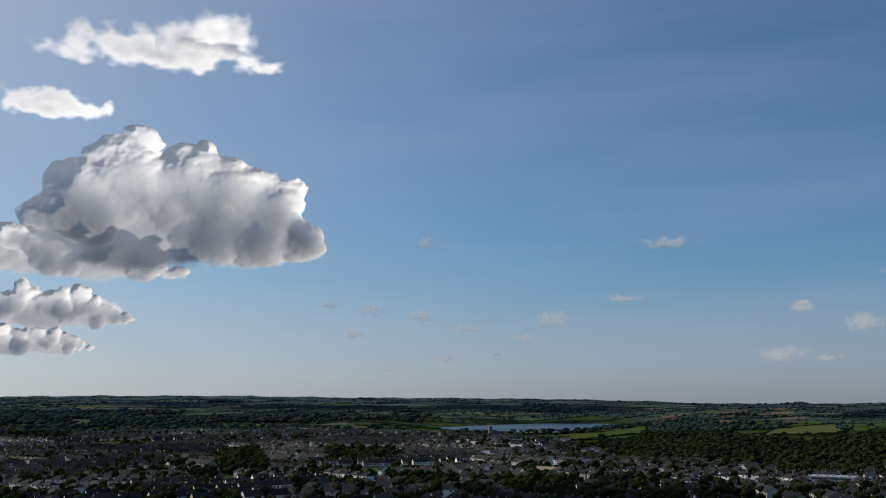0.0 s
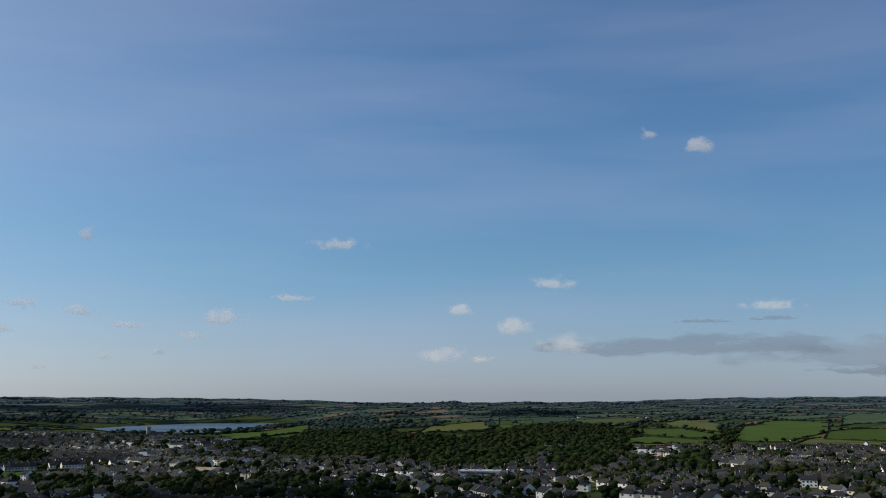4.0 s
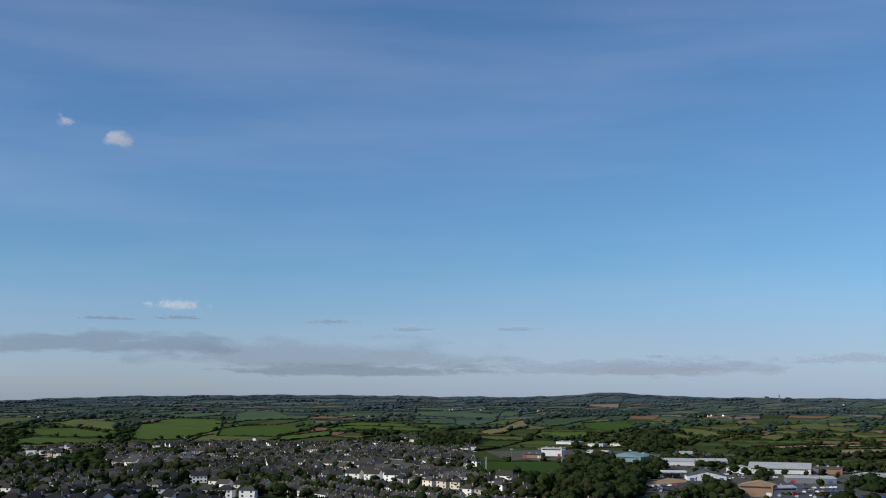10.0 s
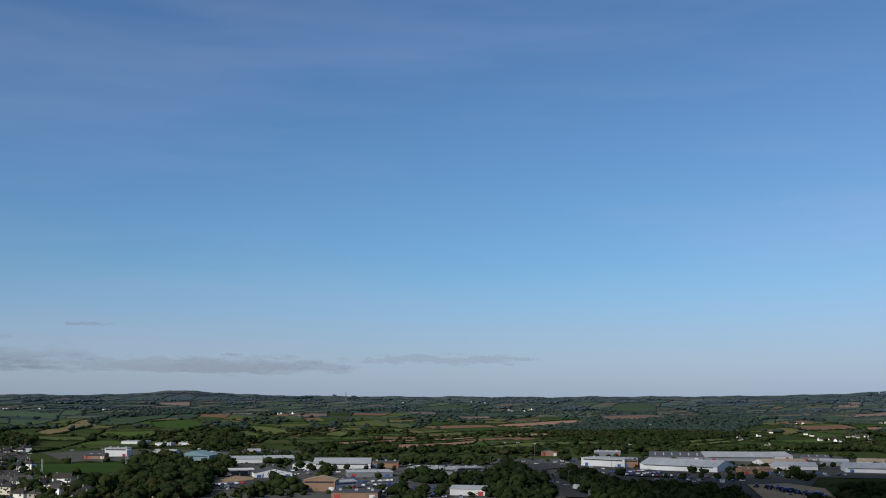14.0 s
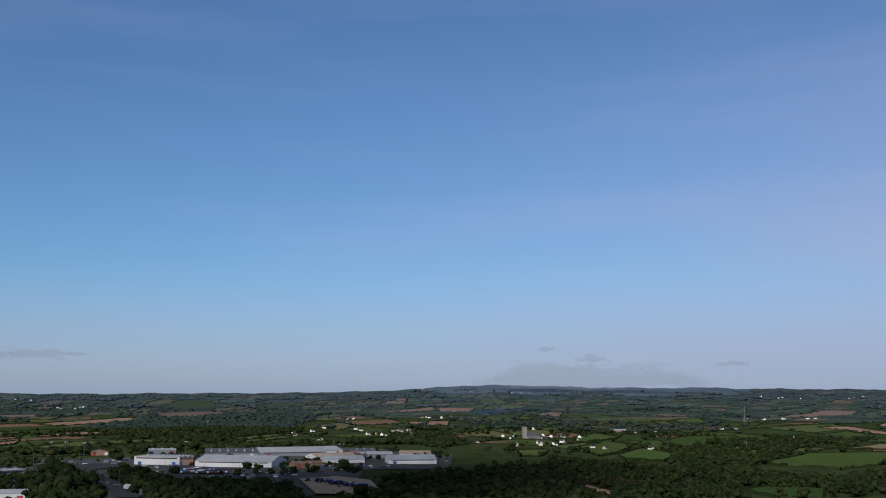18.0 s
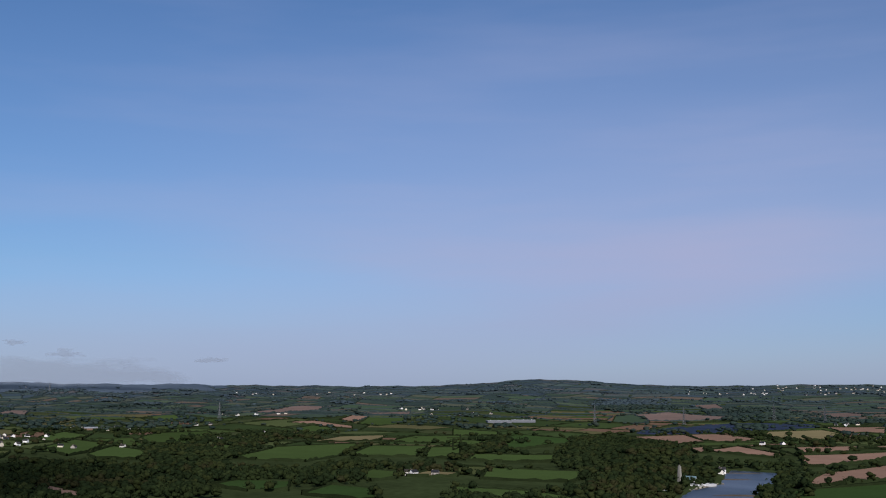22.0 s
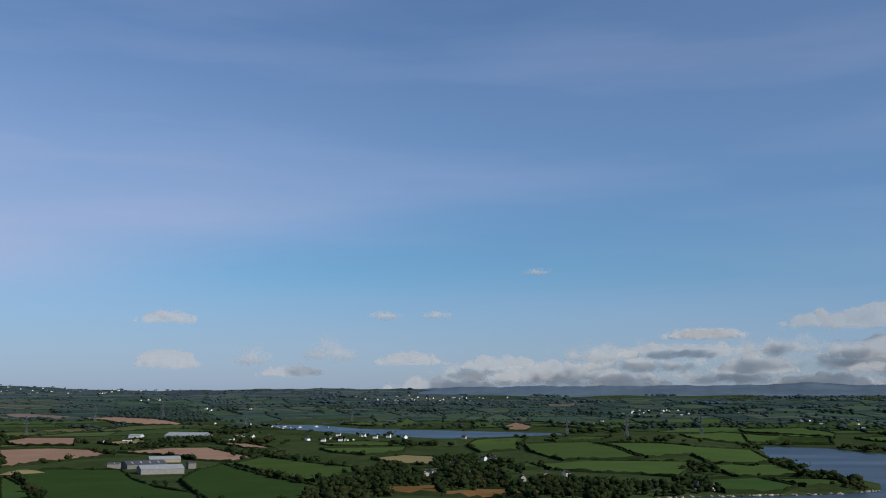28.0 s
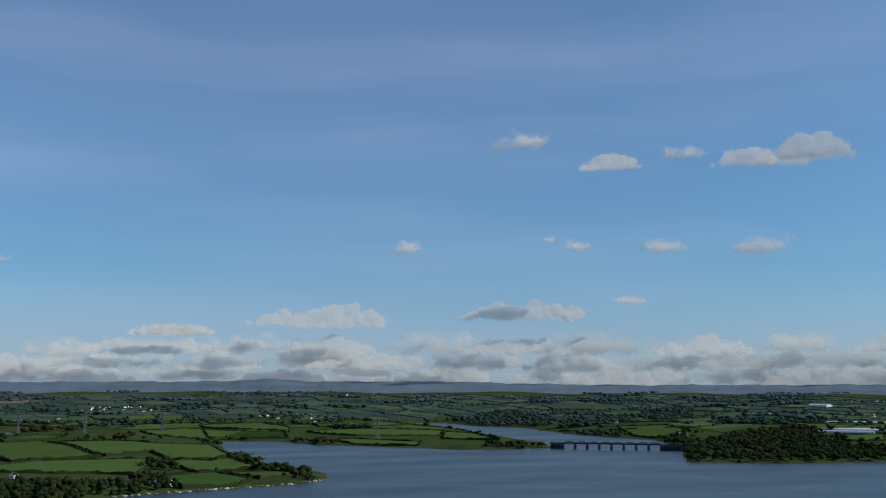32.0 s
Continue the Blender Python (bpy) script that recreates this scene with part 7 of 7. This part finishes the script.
# polytunnels on the far shore
PLASTIC = material("tunnel_plastic", (.5, .52, .56), rough=.4, spread=.1, by="object")
tunnels = []
for tb, tr in ((222.4, 1800), (222.7, 1857), (223.1, 1872), (223.5, 1920), (223.9, 1927), (224.2, 1953), (222.6, 2194), (223.0, 2207), (223.4, 2221), (223.8, 2238), (224.2, 2245)):
    ring = [(math.cos(a) * 4.5, math.sin(a) * 4) for a in np.linspace(0, math.pi, 9)]
    v = [(x, y, z) for y in (-45, 45) for x, z in ring]
    tunnel = new("polytunnel")
    tagged(tunnel, "long pale plastic growing tunnel", "polytunnel", "polytunnels on the far shore")
    piece("cover", (v, [(j, j + 1, 10 + j, 9 + j) for j in range(8)] + [tuple(range(9))[::-1], tuple(range(9, 18))]), PLASTIC, tunnel)
    piece("end_frame", bars([((ring[j][0], -45.1, ring[j][1]), (ring[j + 1][0], -45.1, ring[j + 1][1])) for j in range(8)], .2), STEEL, tunnel)
    tunnel.matrix_basis = Matrix.Translation(place(tb, tr)) @ Matrix.Rotation(-radians(tb) + 1.45, 4, "Z")


# cars, lorry, lamp posts
def make_car():
    top = new("car")
    tagged(top, "parked car on the estate asphalt", "car", "parked cars")
    prof = [(-2.1, .35), (2.1, .35), (2.1, .8), (1.1, .95), (.5, 1.45), (-1.2, 1.45), (-1.9, .95), (-2.1, .9)]
    n0 = len(prof)
    piece("body", ([(x, y, z) for y in (-.85, .85) for x, z in prof], [tuple(range(n0))] + [tuple(range(n0, 2 * n0))[::-1]] + [(j, n0 + j, n0 + (j + 1) % n0, (j + 1) % n0) for j in range(n0)]), CARS, top)
    piece("windows", block(-1.4, .75, -.87, .87, .98, 1.3), PANE, top, "dark glass")
    for x in (-1.3, 1.3):
        for y in (-.8, .8):
            ring = [(x + .33 * math.cos(a), y, .33 + .33 * math.sin(a)) for a in np.linspace(0, 5.5, 8)]
            piece("wheel", (ring + [(p[0], y + .15 * (1 if y > 0 else -1), p[2]) for p in ring], [tuple(range(8)), tuple(range(8, 16))[::-1]] + [(j, (j + 1) % 8, 8 + (j + 1) % 8, 8 + j) for j in range(8)]), TYRE, top)
    return top


lots = (((83.0, 943), (84.4, 991)), ((83.3, 921), (85.2, 959)), ((84.1, 911), (86.4, 912)), ((68.4, 808), (70.8, 825)), ((69.4, 742), (73.5, 744)), ((69.1, 775), (72.1, 789)), ((63.6, 799), (65.7, 820)), ((69.9, 726), (72.1, 704)), ((77.0, 1044), (78.3, 1042)), ((61.3, 795), (63.0, 819)))
car = None
park = np.random.default_rng(3)
for (b0, r0), (b1, r1) in lots:
    p0, p1 = Vector(place(b0, r0)), Vector(place(b1, r1))
    n0 = int((p1 - p0).length / 3)
    for i in range(min(n0, 26)):
        if park.random() < .35:
            continue
        p = p0.lerp(p1, (i + .5) / n0)
        m = Matrix.Translation((p.x, p.y, float(height(p.x, p.y)) + 1.5)) @ Matrix.Rotation(math.atan2(p1.y - p0.y, p1.x - p0.x) + 1.57 + park.normal(0, .06), 4, "Z")
        if car is None:
            car = make_car()
            car.matrix_basis = m
        else:
            copy_thing(car, m)
# the many vehicles farther back in the yards
fleet, spots = Soup(), np.random.default_rng(8)
for _ in range(2600):
    x, y = xy(spots.uniform(59, 108), spots.uniform(640, 1410))
    if math.sin(x / 33) * math.sin(y / 27) < .25 or not used(x, y, 16) or used(x, y, 4):
        continue
    turn, z = 1.57 * round(spots.uniform(0, 1)) + .4 + spots.normal(0, .05), float(height(x, y)) + .8
    for (v, f), slot in ((block(-2.1, 2.1, -.85, .85, .2, .95), int(spots.integers(0, 4))), (block(-1.4, .8, -.75, .75, .95, 1.45), 4)):
        v = np.array(v)
        fleet.add(np.column_stack([x + v[:, 0] * math.cos(turn) - v[:, 1] * math.sin(turn), y + v[:, 0] * math.sin(turn) + v[:, 1] * math.cos(turn), z + v[:, 2]]), f, slot)
paints = [material(nm, c, rough=.3, spec=.5) for nm, c in (("white_paint", (.65, .65, .66)), ("black_paint", (.03, .03, .035)), ("silver_paint", (.3, .31, .33)), ("blue_paint", (.04, .08, .22)))]
tagged(new("parked_cars", fleet.mesh("parked_cars", paints + [PANES])), "many parked cars scattered over the estate yards", "cars", kind="stuff")
lorry = new("lorry")
tagged(lorry, "white box lorry on the trunk road", "lorry")
piece("box", block(-4, 1.6, -1.2, 1.2, 1, 3.9), WHITE, lorry)
piece("cab", block(1.8, 3.6, -1.15, 1.15, .7, 3), WHITE, lorry)
piece("windscreen", block(3.58, 3.64, -1, 1, 1.8, 2.7), PANE, lorry)
piece("chassis", block(-4, 3.5, -1, 1, .5, 1), IRON, lorry)
for x in (-3, -1.8, 2.6):
    for y in (-1.1, 1.1):
        piece("wheel", block(x - .45, x + .45, y - .15, y + .15, 0, .9), TYRE, lorry)
(lb, lr), = ((80.7, 742),)
lorry.matrix_basis = Matrix.Translation(place(lb, lr, 1.5)) @ Matrix.Rotation(-radians(lb) + 1.9, 4, "Z")
post = None
for pb, pr in ((79.8, 848), (80.3, 814), (81.0, 750), (77.6, 832), (76.1, 1029), (76.7, 1044), (77.7, 1062), (77.1, 1026), (79.3, 905), (74.7, 1041), (78.3, 1070), (82.6, 1018)):
    m = Matrix.Translation(place(pb, pr)) @ Matrix.Rotation(-radians(pb), 4, "Z")
    if post is None:
        post = new("street_lamp")
        tagged(post, "tall grey steel lamp post beside the road", "street lamp", "lamp posts on the estate")
        piece("pole", bars([((0, 0, -.5), (0, 0, 10))], .22), STEEL, post)
        piece("arm", bars([((0, 0, 9.8), (1.6, 0, 10.3))], .14), STEEL, post)
        piece("lamp_head", block(1.3, 2.2, -.18, .18, 10.2, 10.4), STEEL, post)
        post.matrix_basis = m
    else:
        copy_thing(post, m)
board = new("road_sign")
tagged(board, "grey-backed road sign on two posts by the trunk road", "road sign")
for x in (-1.4, 1.4):
    piece("post", bars([((x, 0, -.5), (x, 0, 5))], .18), STEEL, board)
piece("panel", block(-2, 2, -.06, .06, 2, 5), STEEL, board)
(sbr, srr), = ((81.5, 706),)
board.matrix_basis = Matrix.Translation(place(sbr, srr)) @ Matrix.Rotation(-radians(sbr), 4, "Z")

# blue farm machines in the yard
BLUE = material("blue_machine_paint", (.03, .08, .32), rough=.4, spread=.2, by="object", spec=.4)
machine = None
for i in range(34):
    f0, f1 = park.random(), park.random()
    (ab, ar), (bb2, br2) = ((90.0, 827), (93.3, 737))
    mb, mr = ab + (bb2 - ab) * f0, ar + (br2 - ar) * (f0 * .8 + .2 * f1)
    m = Matrix.Translation(place(mb, mr, 1.5)) @ Matrix.Rotation(park.uniform(0, 6.28), 4, "Z")
    if machine is None:
        machine = new("tractor")
        tagged(machine, "blue tractor parked on bare earth", "tractor", "machines in the yard")
        piece("bonnet", block(.2, 2.2, -.5, .5, .9, 1.7), BLUE, machine)
        piece("cab", block(-1.2, .3, -.7, .7, 1, 2.7), PANE, machine)
        piece("cab_roof", block(-1.3, .4, -.8, .8, 2.7, 2.9), BLUE, machine)
        for x, r0 in ((-.8, .85), (1.7, .55)):
            for y in (-.95, .95):
                ring = [(x + r0 * math.cos(a), y, r0 + r0 * math.sin(a)) for a in np.linspace(0, 5.5, 8)]
                piece("wheel", (ring + [(p[0], y + .35 * (1 if y > 0 else -1), p[2]) for p in ring], [tuple(range(8)), tuple(range(8, 16))[::-1]] + [(j, (j + 1) % 8, 8 + (j + 1) % 8, 8 + j) for j in range(8)]), TYRE, machine)
        machine.matrix_basis = m
    else:
        copy_thing(machine, m)

# boats at the creek and on the estuary
HULL = material("boat_hull", (.65, .66, .66), rough=.35, by="object", spec=.4)
boat = None
for bb1, br1 in ((138.7, 944), (139.0, 949), (139.2, 956), (139.5, 962), (137.3, 888), (163.1, 2163), (163.7, 2161), (164.1, 2193), (164.4, 2125), (164.9, 2156), (165.8, 2187), (166.4, 2152), (164.0, 2062)):
    lv = 10.4 if 150 < bb1 < 170 else 0
    m = Matrix.Translation((*xy(bb1, br1), lv)) @ Matrix.Rotation(bb1 * 3.3, 4, "Z")
    if boat is None:
        boat = new("boat")
        tagged(boat, "white moored motor boat on the tidal water", "boat", "moored boats")
        piece("hull", ([(-4, -1.3, -.3), (3, -1.2, -.3), (5, 0, -.3), (3, 1.2, -.3), (-4, 1.3, -.3), (-4, -1.6, 1.1), (3.2, -1.5, 1.2), (5.8, 0, 1.4), (3.2, 1.5, 1.2), (-4, 1.6, 1.1)],
                       [(4, 3, 2, 1, 0), (5, 6, 7, 8, 9), (0, 1, 6, 5), (1, 2, 7, 6), (2, 3, 8, 7), (3, 4, 9, 8), (4, 0, 5, 9)]), HULL, boat)
        piece("cabin", block(-1.5, 1.8, -1, 1, 1.1, 2.6), HULL, boat)
        piece("cabin_window", block(-1.3, 1.6, -1.03, 1.03, 1.7, 2.2), PANE, boat)
        boat.matrix_basis = m
    else:
        copy_thing(boat, m)

# pale shingle and low rock along the near shores
SHINGLE = material("shingle", (.3, .27, .22), size=6, fine=.8, spread=.35)
for shore_line in (((184.2, 853), (187.0, 874), (189.9, 898), (192.6, 922), (195.2, 974)), ((138.7, 921), (139.4, 956), (140.2, 988))):
    pts = [Vector((*xy(*p), 0)) for p in shore_line]
    soup = Soup()
    k = np.random.default_rng(17)
    for p, q in zip(pts[:-1], pts[1:]):
        for s in np.arange(0, 1, 2.2 / (q - p).length):
            c0 = p.lerp(q, s)
            size = k.uniform(.5, 1.6)
            v = k.normal(size=(6, 3)) * size * .35 + np.array([[1, 0, 0], [-1, 0, 0], [0, 1, 0], [0, -1, 0], [0, 0, 1], [0, 0, -1]]) * size * np.array((1.5, 1.5, .6))
            soup.add(v + np.array((c0.x + k.normal(0, 1.5), c0.y + k.normal(0, 1.5), .35)), [(0, 2, 4), (2, 1, 4), (1, 3, 4), (3, 0, 4), (2, 0, 5), (1, 2, 5), (3, 1, 5), (0, 3, 5)])
    tagged(new("shore_stones", soup.mesh("shore_stones", [SHINGLE])), "pale shingle and low rocks along the shore", "stones", kind="stuff")


# filling station canopy
canopy = new("filling_station")
tagged(canopy, "white flat canopy of a filling station on slim posts", "canopy")
piece("roof", block(-12, 12, -6, 6, 5, 6), WHITE, canopy)
for x in (-9, 0, 9):
    for y in (-4, 4):
        piece("post", bars([((x, y, -.5), (x, y, 5))], .4), STEEL, canopy)
for x in (-6, 0, 6):
    piece("pump", block(x - .5, x + .5, -.4, .4, 0, 1.8), SHUTTER, canopy)
piece("kiosk", block(-8, 8, 8, 14, -.5, 3.4), GREYCLAD, canopy, "grey kiosk behind the pumps")
(kb, kr), = ((62.6, 918),)
canopy.matrix_basis = Matrix.Translation(place(kb, kr, .7)) @ Matrix.Rotation(-radians(kb) + .1, 4, "Z")

# goalposts and floodlights of the playing field
goal = None
for gb, gr in ((52.7, 989), (56.8, 1015)):
    m = Matrix.Translation(place(gb, gr, 1.3)) @ Matrix.Rotation(-radians(gb) + 1.4, 4, "Z")
    if goal is None:
        goal = new("goalposts")
        tagged(goal, "tall white rugby posts on the green field", "goalposts", "goalposts of the playing field")
        for x in (-2.8, 2.8):
            piece("post", bars([((x, 0, -.5), (x, 0, 12))], .2), WHITE, goal)
        piece("crossbar", bars([((-2.8, 0, 3), (2.8, 0, 3))], .18), WHITE, goal)
        goal.matrix_basis = m
    else:
        copy_thing(goal, m)
mast = None
for gb, gr in ((52.1, 1054), (56.9, 1103), (54.1, 1125), (55.6, 1130), (76.9, 1307), (77.6, 1306), (78.5, 1274), (84.7, 1860), (83.6, 1236)):
    m = Matrix.Translation(place(gb, gr)) @ Matrix.Rotation(-radians(gb), 4, "Z")
    if mast is None:
        mast = new("floodlight_mast")
        tagged(mast, "thin grey floodlight mast", "mast", "floodlight masts")
        piece("pole", bars([((0, 0, -.5), (0, 0, 15))], .35), STEEL, mast)
        piece("lamp_bar", bars([((-1.6, 0, 14.8), (1.6, 0, 14.8))], .25), STEEL, mast)
        for x in (-1.3, 0, 1.3):
            piece("floodlight", block(x - .4, x + .4, -.3, .1, 14.9, 15.6), WHITE, mast)
        mast.matrix_basis = m
    else:
        copy_thing(mast, m)

# boathouse, quay and tower by the creek
boathouse = new("boathouse")
tagged(boathouse, "small white boathouse on a pale quay by the creek", "boathouse")
wall, roof = gable_house(12, 7, 3.6, 6.2)
piece("wall", wall, WHITE, boathouse)
piece("roof", roof, TEAL, boathouse, "green sheet roof")
for x in (-3, 3):
    piece("window", block(x - .8, x + .8, -3.6, -3.48, 1, 2.4), PANE, boathouse)
arc = [(22 * math.cos(t) + 4, 16 * math.sin(t) - 2) for t in np.linspace(-2.4, -.3, 12)]
piece("quay", ([(x, y, z) for z in (-4, .9) for x, y in arc] + [(x * .86, y * .8 + 2, .9) for x, y in arc],
               [(i, i + 1, 13 + i, 12 + i) for i in range(11)] + [(12 + i, 13 + i, 25 + i, 24 + i) for i in range(11)]), WHITE, boathouse, "pale curved stone quay")
(qb, qr), = ((138.6, 975),)
boathouse.matrix_basis = Matrix.Translation((*xy(qb, qr), 1.2)) @ Matrix.Rotation(-radians(qb) - .2, 4, "Z")
tower = new("stone_tower")
tagged(tower, "slim pale stone tower rising from the wood", "tower")
piece("shaft", ([(-1.6, -1.6, -2), (1.6, -1.6, -2), (1.6, 1.6, -2), (-1.6, 1.6, -2), (-1, -1, 13), (1, -1, 13), (1, 1, 13), (-1, 1, 13)],
                [(4, 5, 6, 7), (0, 1, 5, 4), (1, 2, 6, 5), (2, 3, 7, 6), (3, 0, 4, 7)]), STONE, tower)
piece("cap", ([(-1.2, -1.2, 13), (1.2, -1.2, 13), (1.2, 1.2, 13), (-1.2, 1.2, 13), (0, 0, 15)], [(0, 1, 4), (1, 2, 4), (2, 3, 4), (3, 0, 4), (3, 2, 1, 0)]), STONE, tower)
(tb2, tr2), = ((138.1, 966),)
tower.matrix_basis = Matrix.Translation(place(tb2, tr2))

# mud banks showing in the creek
MUD = material("wet_mud", (.11, .085, .06), rough=.5, size=8, fine=1, spread=.3)
for mb, mr, long_m, wide_m in ((*(141.2, 883), 26, 6), (*(139.9, 823), 24, 5), (*(140.7, 1040), 22, 5), (*(140.9, 1121), 30, 5), (*(142.0, 1189), 40, 7)):
    ring = [(math.cos(t) * long_m * (1 + .25 * math.sin(3 * t + mb)), math.sin(t) * wide_m * (1 + .3 * math.sin(2 * t + mr))) for t in np.linspace(0, 2 * math.pi, 25)[:-1]]
    me = bpy.data.meshes.new("mud_bank")
    me.from_pydata([(0, 0, .5)] + [(x * .6, y * .6, .38) for x, y in ring] + [(x, y, -.3) for x, y in ring],
                   [], [(0, 1 + i, 1 + (i + 1) % 24) for i in range(24)] + [(1 + i, 25 + i, 25 + (i + 1) % 24, 1 + (i + 1) % 24) for i in range(24)])
    me.materials.append(MUD)
    ob = new("mud_bank", me)
    ob.matrix_basis = Matrix.Translation((*xy(mb, mr), 0)) @ Matrix.Rotation(-radians(mb) + .2, 4, "Z")
    tagged(ob, "low brown mud bank showing above the water", "mud bank", "mud banks in the creek", kind="structure")

# silage heap by the farm
heap_me = bpy.data.meshes.new("silage_heap")
hv, hf = [], []
for i in range(7):
    for j in range(16):
        q, t = i / 6, j / 16 * 2 * math.pi
        hv.append((math.cos(t) * 22 * q, math.sin(t) * 9 * q, 4.2 * (1 - q * q) + .5 * math.sin(5 * t) * q * (1 - q) - .3))
hf = [(i * 16 + j, (i + 1) * 16 + j, (i + 1) * 16 + (j + 1) % 16, i * 16 + (j + 1) % 16) for i in range(6) for j in range(16)]
heap_me.from_pydata(hv, [], hf)
heap_me.materials.append(STRAW)
silage = new("silage_heap", heap_me)
(hb2, hr2), = ((151.0, 1083),)
silage.matrix_basis = Matrix.Translation(place(hb2, hr2, .8)) @ Matrix.Rotation(-radians(hb2), 4, "Z")
tagged(silage, "long yellowish heap of straw beside the farm track", "heap")
